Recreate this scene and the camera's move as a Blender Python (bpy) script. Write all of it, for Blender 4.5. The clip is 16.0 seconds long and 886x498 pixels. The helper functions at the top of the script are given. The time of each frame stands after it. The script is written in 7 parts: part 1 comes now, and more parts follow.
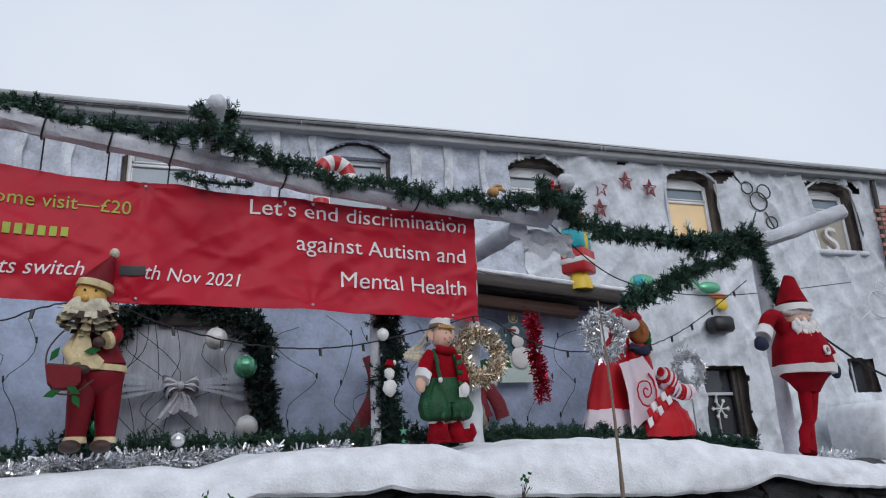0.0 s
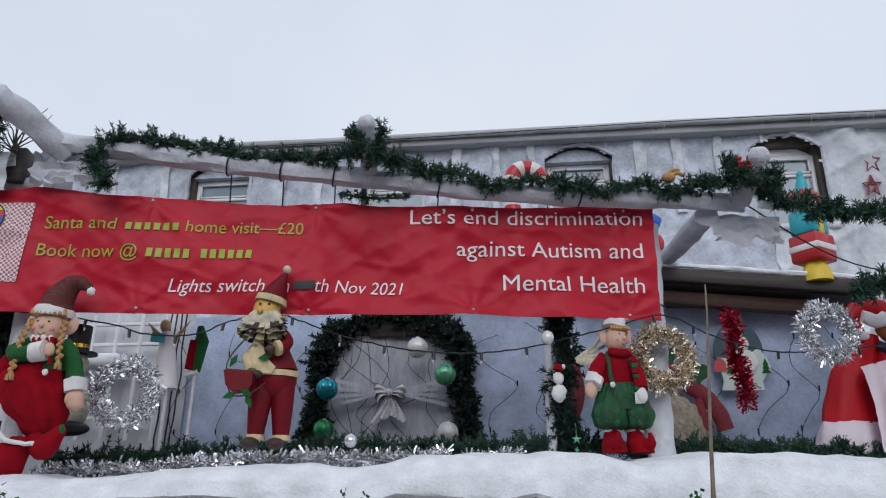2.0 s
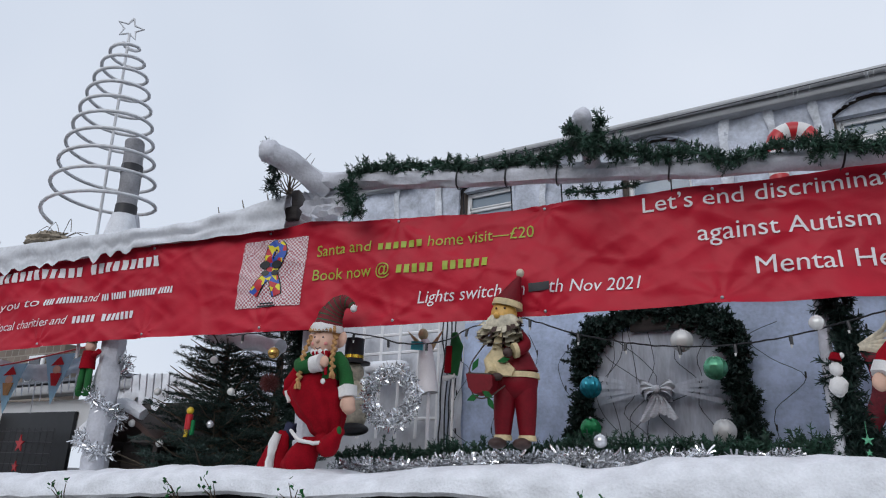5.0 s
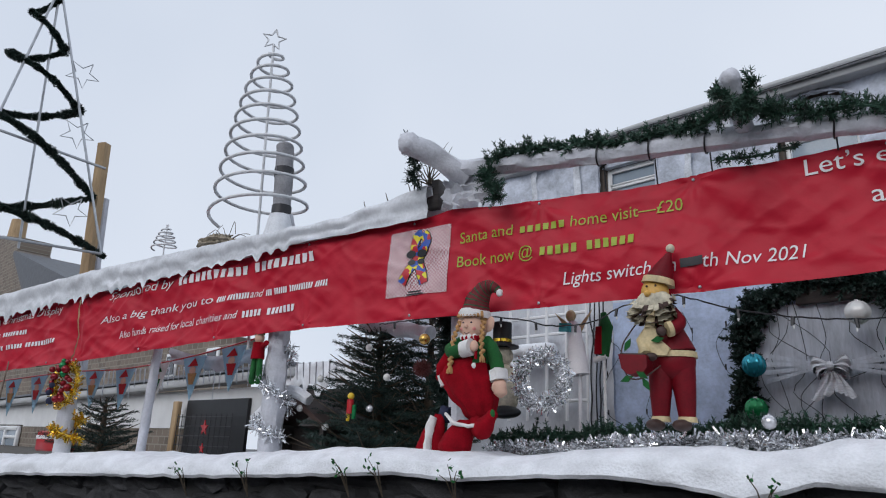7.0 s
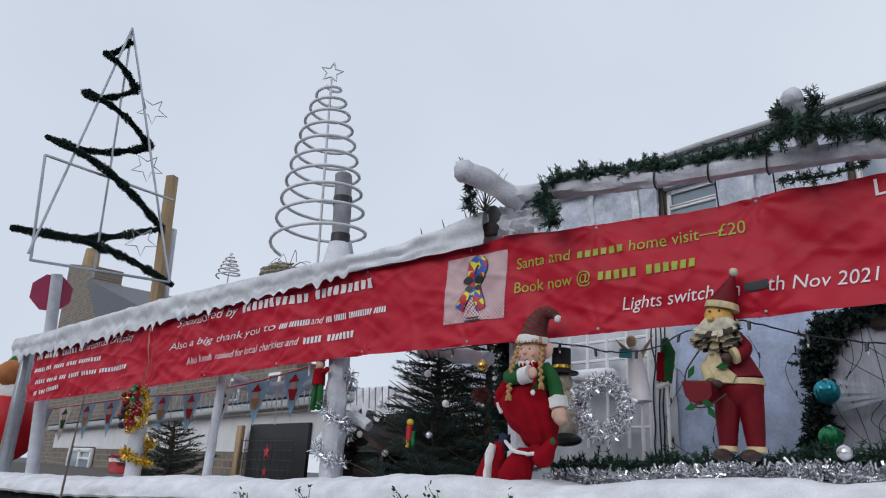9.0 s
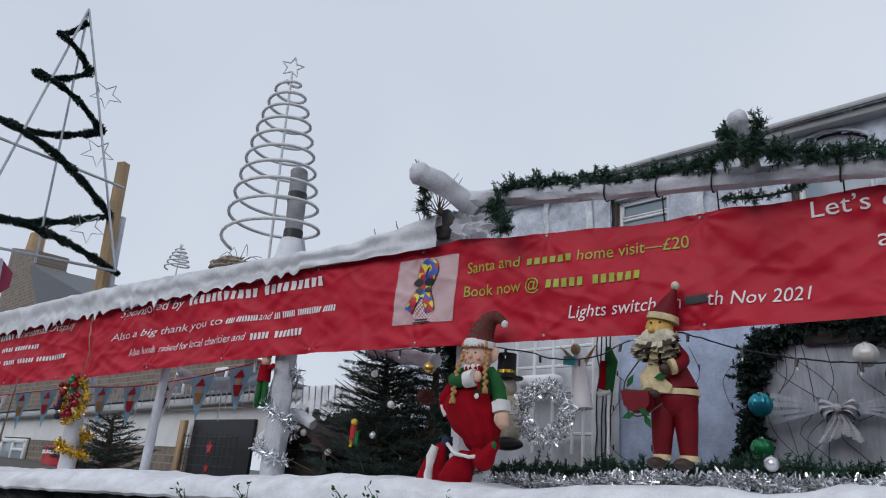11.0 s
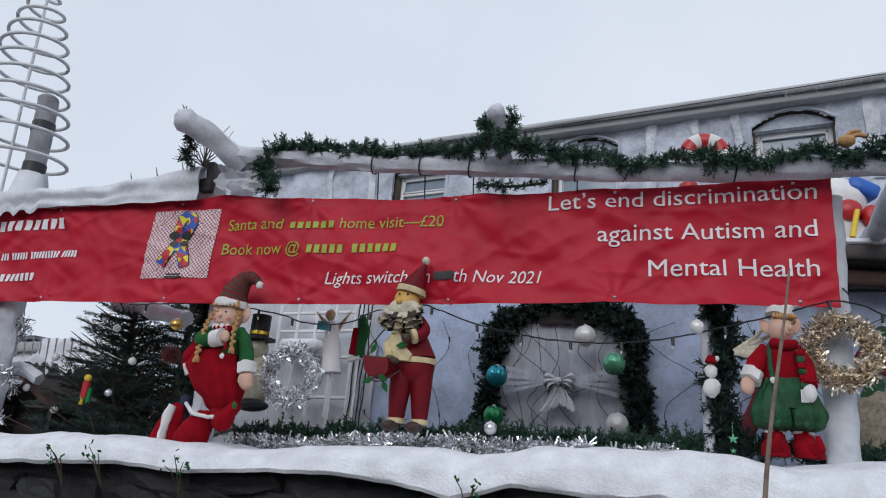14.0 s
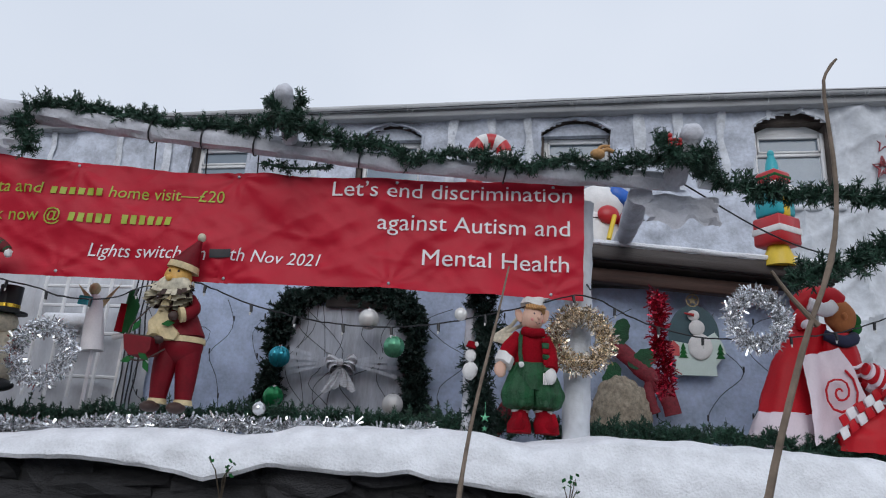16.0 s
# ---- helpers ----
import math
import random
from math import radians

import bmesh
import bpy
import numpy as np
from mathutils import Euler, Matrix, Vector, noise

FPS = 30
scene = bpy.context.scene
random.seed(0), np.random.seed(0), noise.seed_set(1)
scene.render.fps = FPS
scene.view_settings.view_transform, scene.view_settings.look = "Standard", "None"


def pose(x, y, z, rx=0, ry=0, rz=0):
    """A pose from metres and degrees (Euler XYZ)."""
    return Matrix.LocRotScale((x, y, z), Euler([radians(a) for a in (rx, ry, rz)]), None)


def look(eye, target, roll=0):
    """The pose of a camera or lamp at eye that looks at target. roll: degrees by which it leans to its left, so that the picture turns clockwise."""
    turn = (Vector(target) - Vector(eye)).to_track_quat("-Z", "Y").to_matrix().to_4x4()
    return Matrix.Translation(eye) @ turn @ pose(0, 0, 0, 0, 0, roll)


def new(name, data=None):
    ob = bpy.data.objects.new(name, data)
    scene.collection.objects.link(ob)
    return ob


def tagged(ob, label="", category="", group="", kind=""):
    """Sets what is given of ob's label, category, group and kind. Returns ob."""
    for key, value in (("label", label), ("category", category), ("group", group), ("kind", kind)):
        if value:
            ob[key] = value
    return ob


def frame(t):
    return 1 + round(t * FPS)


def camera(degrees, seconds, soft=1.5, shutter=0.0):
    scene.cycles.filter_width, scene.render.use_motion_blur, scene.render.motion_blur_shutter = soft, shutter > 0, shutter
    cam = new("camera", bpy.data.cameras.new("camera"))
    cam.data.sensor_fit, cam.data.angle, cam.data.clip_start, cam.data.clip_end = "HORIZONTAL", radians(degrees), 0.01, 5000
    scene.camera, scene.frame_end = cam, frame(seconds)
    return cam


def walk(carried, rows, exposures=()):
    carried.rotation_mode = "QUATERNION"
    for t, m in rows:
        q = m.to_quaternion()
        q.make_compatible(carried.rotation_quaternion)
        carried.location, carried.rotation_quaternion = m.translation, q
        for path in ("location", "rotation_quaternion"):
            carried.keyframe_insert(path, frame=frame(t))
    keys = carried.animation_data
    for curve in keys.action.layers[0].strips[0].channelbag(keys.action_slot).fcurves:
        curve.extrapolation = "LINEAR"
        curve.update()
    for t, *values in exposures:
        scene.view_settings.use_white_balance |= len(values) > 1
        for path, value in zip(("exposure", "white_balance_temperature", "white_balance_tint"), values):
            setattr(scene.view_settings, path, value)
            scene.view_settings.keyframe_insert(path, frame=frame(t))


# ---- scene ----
# camera: seconds, place, turn
cam = camera(64.8, 16.0, soft=1.1)
ROWS = [
    (0.0, -0.108, 0.087, 1.625, 107.78, 2.44, -15.40),
    (0.5, 0.105, 0.106, 1.598, 108.43, 2.12, -9.77),
    (1.0, 0.332, 0.113, 1.606, 108.80, 1.37, -3.80),
    (1.5, 0.515, 0.126, 1.603, 109.05, 0.54, 1.88),
    (2.0, 0.657, 0.171, 1.576, 109.23, -0.59, 7.19),
    (2.5, 0.778, 0.251, 1.588, 109.20, -1.51, 11.99),
    (3.0, 0.863, 0.299, 1.605, 109.20, -2.05, 16.20),
    (3.5, 0.921, 0.324, 1.603, 109.24, -2.31, 20.11),
    (4.0, 0.969, 0.323, 1.596, 109.22, -2.29, 23.95),
    (4.5, 0.996, 0.315, 1.602, 108.88, -2.20, 27.74),
    (5.0, 1.016, 0.309, 1.613, 108.29, -2.20, 31.60),
    (7.5, 0.999, 0.284, 1.615, 106.57, -2.39, 46.17),
    (8.0, 1.009, 0.273, 1.631, 107.05, -2.46, 48.08),
    (10.5, 1.041, 0.265, 1.632, 108.97, -4.17, 46.57),
    (11.0, 1.066, 0.282, 1.630, 108.51, -4.38, 44.00),
    (11.5, 1.091, 0.295, 1.631, 108.04, -4.52, 41.07),
    (12.0, 1.106, 0.303, 1.636, 107.63, -4.58, 38.03),
    (12.5, 1.134, 0.313, 1.634, 107.38, -4.60, 35.08),
    (13.0, 1.167, 0.332, 1.629, 107.30, -4.63, 32.17),
    (13.5, 1.201, 0.343, 1.629, 107.23, -4.61, 29.11),
    (14.0, 1.245, 0.355, 1.627, 107.21, -4.53, 25.91),
    (14.5, 1.297, 0.365, 1.622, 107.26, -4.37, 22.52),
    (15.0, 1.368, 0.370, 1.630, 107.13, -4.09, 18.97),
    (15.5, 1.427, 0.363, 1.636, 106.98, -3.80, 14.90),
    (16.0, 1.476, 0.345, 1.635, 106.79, -3.39, 10.35),
]
EXPOSE = 0.06
walk(cam, [(t, pose(*p)) for t, *p in ROWS], [(0.0, EXPOSE, 6400, 12), (8.0, EXPOSE, 6400, 12), (10.4, EXPOSE - 0.2, 6400, 12), (12.4, EXPOSE, 6400, 12), (16.0, EXPOSE, 6400, 12)])

# ---- light: an overcast winter sky, a very soft high sun ----
world = bpy.data.worlds.new("overcast")
world.use_nodes = True
scene.world = world
wn = world.node_tree
wn.nodes.clear()
w_out = wn.nodes.new("ShaderNodeOutputWorld")
w_bg = wn.nodes.new("ShaderNodeBackground")
w_bg.inputs["Strength"].default_value = 0.1
w_sky = wn.nodes.new("ShaderNodeTexSky")
w_sky.sky_type = "NISHITA"
w_sky.sun_disc = False
w_sky.sun_elevation = radians(38)
w_sky.sun_rotation = radians(200)
w_tc = wn.nodes.new("ShaderNodeTexCoord")
w_noise = wn.nodes.new("ShaderNodeTexNoise")
w_noise.inputs["Scale"].default_value = 1.6
w_noise.inputs["Detail"].default_value = 3.0
w_ramp = wn.nodes.new("ShaderNodeValToRGB")
w_ramp.color_ramp.elements[0].position = 0.3
w_ramp.color_ramp.elements[0].color = (6.1, 6.8, 7.75, 1)
w_ramp.color_ramp.elements[1].position = 0.7
w_ramp.color_ramp.elements[1].color = (7.2, 7.8, 8.6, 1)
w_mix = wn.nodes.new("ShaderNodeMix")
w_mix.data_type = "RGBA"
w_mix.inputs["Factor"].default_value = 0.96
wn.links.new(w_tc.outputs["Generated"], w_noise.inputs["Vector"])
wn.links.new(w_noise.outputs["Fac"], w_ramp.inputs["Fac"])
wn.links.new(w_sky.outputs["Color"], w_mix.inputs["A"])
wn.links.new(w_ramp.outputs["Color"], w_mix.inputs["B"])
wn.links.new(w_mix.outputs["Result"], w_bg.inputs["Color"])
wn.links.new(w_bg.outputs["Background"], w_out.inputs["Surface"])
sun = new("sun", bpy.data.lights.new("sun", "SUN"))
sun.data.energy = 1.0
sun.data.angle = radians(40)
sun.data.color = (1.0, 0.98, 0.95)
sun.matrix_world = look((2, -12, 12), (0, 6, 2))


# ---- materials ----
def mat(name, color, rough=0.8, metal=0.0, var=0.25, scale=6.0, fine=60.0, bump=0.2, dark=None, spot=0.0,
        transmission=0.0, sheen=0.0, island=0.0, subsurface=0.0, stretch=(1, 1, 1), depth=0.01, spec=0.5):
    """A procedural surface: a base colour broken up by broad stains and fine grain, with relief."""
    m = bpy.data.materials.new(name)
    m.use_nodes = True
    nt = m.node_tree
    b = nt.nodes["Principled BSDF"]
    tc = nt.nodes.new("ShaderNodeTexCoord")
    mp = nt.nodes.new("ShaderNodeMapping")
    mp.inputs["Scale"].default_value = stretch
    nt.links.new(tc.outputs["Object"], mp.inputs["Vector"])
    n1 = nt.nodes.new("ShaderNodeTexNoise")
    n1.inputs["Scale"].default_value = scale
    n1.inputs["Detail"].default_value = 5
    n2 = nt.nodes.new("ShaderNodeTexNoise")
    n2.inputs["Scale"].default_value = fine
    n2.inputs["Detail"].default_value = 3
    for n in (n1, n2):
        nt.links.new(mp.outputs["Vector"], n.inputs["Vector"])
    add = nt.nodes.new("ShaderNodeMath")
    add.operation = "MULTIPLY_ADD"
    add.inputs[1].default_value = 0.45
    nt.links.new(n2.outputs["Fac"], add.inputs[0])
    nt.links.new(n1.outputs["Fac"], add.inputs[2])
    ramp = nt.nodes.new("ShaderNodeValToRGB")
    lo = dark if dark else tuple(c * (1 - var) for c in color)
    hi = tuple(min(1.0, c * (1 + var * 0.35)) for c in color)
    ramp.color_ramp.elements[0].position = 0.45 + spot
    ramp.color_ramp.elements[0].color = (*lo, 1)
    ramp.color_ramp.elements[1].position = 0.95
    ramp.color_ramp.elements[1].color = (*hi, 1)
    nt.links.new(add.outputs[0], ramp.inputs["Fac"])
    col = ramp.outputs["Color"]
    if island:
        geo = nt.nodes.new("ShaderNodeNewGeometry")
        oi = nt.nodes.new("ShaderNodeObjectInfo")
        sm = nt.nodes.new("ShaderNodeMath")
        sm.operation = "ADD"
        nt.links.new(geo.outputs["Random Per Island"], sm.inputs[0])
        nt.links.new(oi.outputs["Random"], sm.inputs[1])
        fr = nt.nodes.new("ShaderNodeMath")
        fr.operation = "FRACT"
        nt.links.new(sm.outputs[0], fr.inputs[0])
        rng = nt.nodes.new("ShaderNodeMapRange")
        rng.inputs["To Min"].default_value = 1 - island
        rng.inputs["To Max"].default_value = 1 + island
        nt.links.new(fr.outputs[0], rng.inputs["Value"])
        hsv = nt.nodes.new("ShaderNodeHueSaturation")
        nt.links.new(rng.outputs["Result"], hsv.inputs["Value"])
        nt.links.new(col, hsv.inputs["Color"])
        col = hsv.outputs["Color"]
    nt.links.new(col, b.inputs["Base Color"])
    b.inputs["Roughness"].default_value = rough
    b.inputs["Metallic"].default_value = metal
    b.inputs["Specular IOR Level"].default_value = spec
    if transmission:
        b.inputs["Transmission Weight"].default_value = transmission
    if sheen:
        b.inputs["Sheen Weight"].default_value = sheen
    if subsurface:
        b.inputs["Subsurface Weight"].default_value = subsurface
    if bump:
        bp = nt.nodes.new("ShaderNodeBump")
        bp.inputs["Strength"].default_value = bump
        bp.inputs["Distance"].default_value = depth
        nt.links.new(add.outputs[0], bp.inputs["Height"])
        nt.links.new(bp.outputs["Normal"], b.inputs["Normal"])
    return m


M_SNOW = mat("fake_snow_wadding", (0.82, 0.84, 0.88), 0.95, var=0.22, scale=7, fine=75, bump=0.8, depth=0.02)
M_ICE = mat("white_drip_trim", (0.68, 0.70, 0.74), 0.8, var=0.25, scale=5, fine=40, bump=0.4)
M_FLEECE = mat("white_fleece_drape", (0.63, 0.66, 0.705), 0.95, var=0.32, scale=2.6, fine=16, bump=0.5, depth=0.03, spot=0.0)
M_NET = mat("thin_grey_fleece", (0.56, 0.60, 0.685), 0.95, var=0.4, scale=3.2, fine=20, bump=0.5, depth=0.04, spot=0.05)
M_BLUE = mat("pale_blue_sheet", (0.44, 0.525, 0.70), 0.9, var=0.36, scale=4, fine=34, bump=0.35, depth=0.02)
M_PANEL = mat("white_gauze", (0.60, 0.62, 0.66), 0.9, var=0.22, scale=2, fine=26, bump=0.4, stretch=(1.6, 1, 0.8))
M_GAUZE = mat("grey_gauze", (0.50, 0.535, 0.60), 0.9, var=0.35, scale=3, fine=22, bump=0.6, depth=0.02, stretch=(2.5, 1, 0.5))
M_WRAP = mat("wadding_wrap", (0.57, 0.58, 0.63), 0.95, var=0.3, scale=5, fine=50, bump=0.6, depth=0.02)
M_STONE = mat("dark_slate_stone", (0.05, 0.05, 0.054), 0.85, var=0.5, scale=5, fine=40, bump=0.8, island=0.4, depth=0.03)
M_MORTAR = mat("dark_mortar", (0.05, 0.05, 0.05), 0.95, var=0.4, bump=0.6)
M_RENDER = mat("grey_stone_render", (0.30, 0.30, 0.31), 0.95, var=0.35, scale=3, bump=0.5)
M_HOUSE = mat("dark_brown_house_stone", (0.13, 0.105, 0.09), 0.95, var=0.4, scale=5, fine=30, bump=0.6, depth=0.02)
M_PVC = mat("white_upvc", (0.78, 0.79, 0.80), 0.35, var=0.1, scale=4, bump=0.03)
M_GUTTER = mat("weathered_grey_gutter", (0.46, 0.47, 0.48), 0.6, var=0.35, scale=4, bump=0.2, stretch=(0.3, 1, 4))
M_SLATE = mat("roof_slate", (0.13, 0.14, 0.16), 0.6, var=0.3, bump=0.3, island=0.25)
M_BEAM = mat("dark_wet_timber", (0.055, 0.045, 0.042), 0.6, var=0.5, scale=8, bump=0.4, stretch=(0.3, 1, 4))
M_TIMBER = mat("raw_timber", (0.42, 0.29, 0.16), 0.75, var=0.35, scale=6, bump=0.3, stretch=(3, 3, 0.4))
M_BAN = mat("red_pvc_banner", (0.485, 0.010, 0.030), 0.5, spec=0.25, var=0.16, scale=2.5, fine=9, bump=0.35, depth=0.03)
M_TXT = mat("white_print", (0.80, 0.76, 0.78), 0.5, var=0.06, bump=0)
M_TXTG = mat("lime_print", (0.34, 0.40, 0.03), 0.5, var=0.06, bump=0)
M_TAPE = mat("black_tape", (0.03, 0.03, 0.035), 0.5, var=0.3, bump=0.1)
M_BLACK = mat("black_plastic", (0.012, 0.013, 0.016), 0.45, var=0.4, bump=0.1)
M_GREEN = mat("pine_needles", (0.024, 0.072, 0.045), 0.6, var=0.5, scale=9, bump=0, island=0.55)
M_GREEN2 = mat("dark_pine_needles", (0.012, 0.034, 0.026), 0.6, var=0.5, scale=9, bump=0, island=0.5)
M_SILVER = mat("silver_tinsel", (0.80, 0.81, 0.83), 0.22, 0.95, var=0.2, bump=0, island=0.3)
M_GOLD = mat("champagne_tinsel", (0.86, 0.76, 0.63), 0.22, 0.95, var=0.3, bump=0, island=0.35)
M_REDT = mat("red_tinsel", (0.38, 0.015, 0.04), 0.25, 0.8, var=0.3, bump=0, island=0.4)
M_GOLDT = mat("gold_tinsel", (0.75, 0.50, 0.06), 0.2, 0.9, var=0.3, bump=0, island=0.35)
M_ROAD = mat("wet_asphalt", (0.05, 0.05, 0.052), 0.6, var=0.3, scale=2, fine=80, bump=0.3)
M_EARTH = mat("garden_ground", (0.10, 0.09, 0.08), 0.95, var=0.4, bump=0.5)
M_STEEL = mat("galvanised_steel", (0.45, 0.47, 0.50), 0.4, 0.7, var=0.25, bump=0.1)
M_GLASS = mat("window_glass", (0.26, 0.32, 0.38), 0.05, 0.0, var=0.2, scale=1.5, bump=0)
M_DARKGLASS = mat("dark_window_glass", (0.06, 0.065, 0.075), 0.06, var=0.3, scale=1.5, bump=0)


# ---- mesh helpers ----
class Shape:
    """Collects geometry with a material number per face."""

    def __init__(self):
        self.v, self.f, self.m = [], [], []

    def add(self, verts, faces, m=0):
        k = len(self.v)
        self.v.extend([tuple(q) for q in verts])
        self.f.extend([tuple(i + k for i in q) for q in faces])
        self.m.extend([m] * len(faces))
        return self

    def box(self, c, s, m=0, rot=None, bevel=0.0):
        x, y, z = (a / 2 for a in s)
        b = min(bevel, x * 0.8, y * 0.8, z * 0.8)
        if b <= 0:
            vs = [(i, j, k) for i in (-x, x) for j in (-y, y) for k in (-z, z)]
            fs = [(0, 1, 3, 2), (4, 6, 7, 5), (0, 4, 5, 1), (2, 3, 7, 6), (0, 2, 6, 4), (1, 5, 7, 3)]
        else:
            bm = bmesh.new()
            bmesh.ops.create_cube(bm, size=1)
            bmesh.ops.scale(bm, vec=s, verts=bm.verts)
            bmesh.ops.bevel(bm, geom=list(bm.edges), offset=b, segments=1, affect="EDGES")
            bm.verts.index_update()
            vs, fs = [tuple(v.co) for v in bm.verts], [tuple(v.index for v in q.verts) for q in bm.faces]
            bm.free()
        r = Euler([radians(a) for a in rot]).to_matrix() if rot else Matrix.Identity(3)
        return self.add([Vector(c) + r @ Vector(q) for q in vs], fs, m)

    def ell(self, c, r, m=0, seg=14, rings=9, rot=None, lump=0.0, freq=3.0):
        if not hasattr(r, "__len__"):
            r = (r, r, r)
        q = Euler([radians(a) for a in rot]).to_matrix() if rot else Matrix.Identity(3)
        vs = []
        for i in range(rings + 1):
            th = math.pi * i / rings
            for j in range(seg):
                ph = 2 * math.pi * j / seg
                d = Vector((math.sin(th) * math.cos(ph), math.sin(th) * math.sin(ph), math.cos(th)))
                k = 1 + (lump * noise.noise(d * freq + Vector(c) * 5) if lump else 0)
                vs.append(Vector(c) + q @ Vector((d.x * r[0] * k, d.y * r[1] * k, d.z * r[2] * k)))
        fs = [(i * seg + j, (i + 1) * seg + j, (i + 1) * seg + (j + 1) % seg, i * seg + (j + 1) % seg)
              for i in range(rings) for j in range(seg)]
        return self.add(vs, fs, m)

    def tube(self, pts, rad, m=0, seg=10, lump=0.0, freq=8.0, squash=1.0, cap=True):
        """A round body along pts, with one radius or a radius a point."""
        pts = [Vector(p) for p in pts]
        n = len(pts)
        if not hasattr(rad, "__len__"):
            rad = [rad] * n
        vs, side = [], None
        for i, p in enumerate(pts):
            d = (pts[min(i + 1, n - 1)] - pts[max(i - 1, 0)]).normalized()
            if side is None:
                side = d.cross(Vector((0, 1, 0.1)))
                if side.length < 0.1:
                    side = d.cross(Vector((1, 0, 0)))
            side = (side - d * side.dot(d)).normalized()
            up = d.cross(side)
            for j in range(seg):
                a = 2 * math.pi * j / seg
                k = rad[i] * (1 + (lump * noise.noise(Vector((p.x * freq, p.y * freq + j * 0.9, p.z * freq))) if lump else 0))
                vs.append(p + side * math.cos(a) * k + up * math.sin(a) * k * squash)
        fs = [(i * seg + j, i * seg + (j + 1) % seg, (i + 1) * seg + (j + 1) % seg, (i + 1) * seg + j)
              for i in range(n - 1) for j in range(seg)]
        if cap:
            fs += [tuple(range(seg))[::-1], tuple(range((n - 1) * seg, n * seg))]
        return self.add(vs, fs, m)

    def loft(self, rings, m=0, seg=28, pleat=0.0, n=9, phase=0.0, steps=5):
        """A stuffed body of level rings x, y, z, rx, ry, joined smoothly, with soft pleats."""
        out = []
        for i in range(len(rings) - 1):
            a, b, c, d = (Vector(rings[max(0, min(len(rings) - 1, i + k))][:3]) for k in (-1, 0, 1, 2))
            for k in range(steps + (i == len(rings) - 2)):
                t = k / steps
                e = t * t * (3 - 2 * t)
                q = 0.5 * (2 * b + (c - a) * t + (2 * a - 5 * b + 4 * c - d) * t * t + (3 * b - a - 3 * c + d) * t ** 3)
                out.append((q, *(rings[i][j] + (rings[i + 1][j] - rings[i][j]) * e for j in (3, 4))))
        vs = []
        for q, rx, ry in out:
            for j in range(seg):
                w = 2 * math.pi * j / seg
                k = 1 + pleat * math.cos(n * w + phase + q.z * 6) * (0.6 + 0.8 * noise.noise(q * 5 + Vector((w, 0, 0))))
                vs.append((q.x + rx * k * math.cos(w), q.y + ry * k * math.sin(w), q.z))
        r = len(out)
        fs = [(i * seg + j, i * seg + (j + 1) % seg, (i + 1) * seg + (j + 1) % seg, (i + 1) * seg + j) for i in range(r - 1) for j in range(seg)]
        fs += [tuple(range(seg))[::-1], tuple(range((r - 1) * seg, r * seg))]
        return self.add(vs, fs, m)

    def sheet(self, fn, nu, nv, m=0):
        vs = [fn(i / nu, j / nv) for i in range(nu + 1) for j in range(nv + 1)]
        fs = [(i * (nv + 1) + j, (i + 1) * (nv + 1) + j, (i + 1) * (nv + 1) + j + 1, i * (nv + 1) + j + 1)
              for i in range(nu) for j in range(nv)]
        return self.add(vs, fs, m)

    def slab(self, outline, y0, y1, m=0):
        """A flat shape in x and z, with a thickness in y."""
        n = len(outline)
        vs = [(x, y0, z) for x, z in outline] + [(x, y1, z) for x, z in outline]
        fs = [tuple(range(n)), tuple(range(n, 2 * n))[::-1]] + [(i, i + n, (i + 1) % n + n, (i + 1) % n) for i in range(n)]
        return self.add(vs, fs, m)

    def ruffle(self, amp, freq):
        """Shallow folds, as in stuffed cloth."""
        self.v = [tuple(Vector(p) + noise.noise_vector(Vector(p) * freq) * amp + noise.noise_vector(Vector(p) * freq * 2.7) * amp * 0.5) for p in self.v]
        return self

    def mesh(self, name, mats, smooth=True):
        me = bpy.data.meshes.new(name)
        me.from_pydata(self.v, [], self.f)
        for q in mats if isinstance(mats, (list, tuple)) else [mats]:
            me.materials.append(q)
        me.polygons.foreach_set("material_index", self.m)
        me.update()
        bm = bmesh.new()
        bm.from_mesh(me)
        bmesh.ops.recalc_face_normals(bm, faces=bm.faces)
        if smooth:
            for q in bm.faces:
                q.smooth = True
            for e in bm.edges:
                if len(e.link_faces) == 2 and e.calc_face_angle(0) > 0.8:
                    e.smooth = False
        bm.to_mesh(me)
        bm.free()
        return me


def part(name, shape, mats, parent, label="", smooth=True, m=None):
    """One mesh object under a thing or a part."""
    ob = new(name, shape.mesh(name, mats, smooth) if isinstance(shape, Shape) else shape)
    ob.parent = parent
    if m is not None:
        ob.matrix_basis = m
    return tagged(ob, label)


def thing(name, label, category, m=None, group="", kind=""):
    ob = new(name)
    ob.empty_display_size = 0.1
    if m is not None:
        ob.matrix_basis = m
    return tagged(ob, label, category, group, kind)


def solid(name, shape, mats, label, category, m=None, group="", kind="", smooth=True):
    """A thing that is one mesh."""
    ob = new(name, shape.mesh(name, mats, smooth))
    if m is not None:
        ob.matrix_basis = m
    return tagged(ob, label, category, group, kind)


ANG = 12.8
CA, SA = math.cos(radians(ANG)), math.sin(radians(ANG))
FRONT = pose(0, 0, 0, 0, 0, ANG)   # frame of the garden front: x along the wall, y away from the street


def at(u, v, z, turn=0.0, tip=0.0, tilt=0.0):
    """A pose in the frame of the garden front."""
    return FRONT @ pose(u, v, z, tip, tilt, turn)


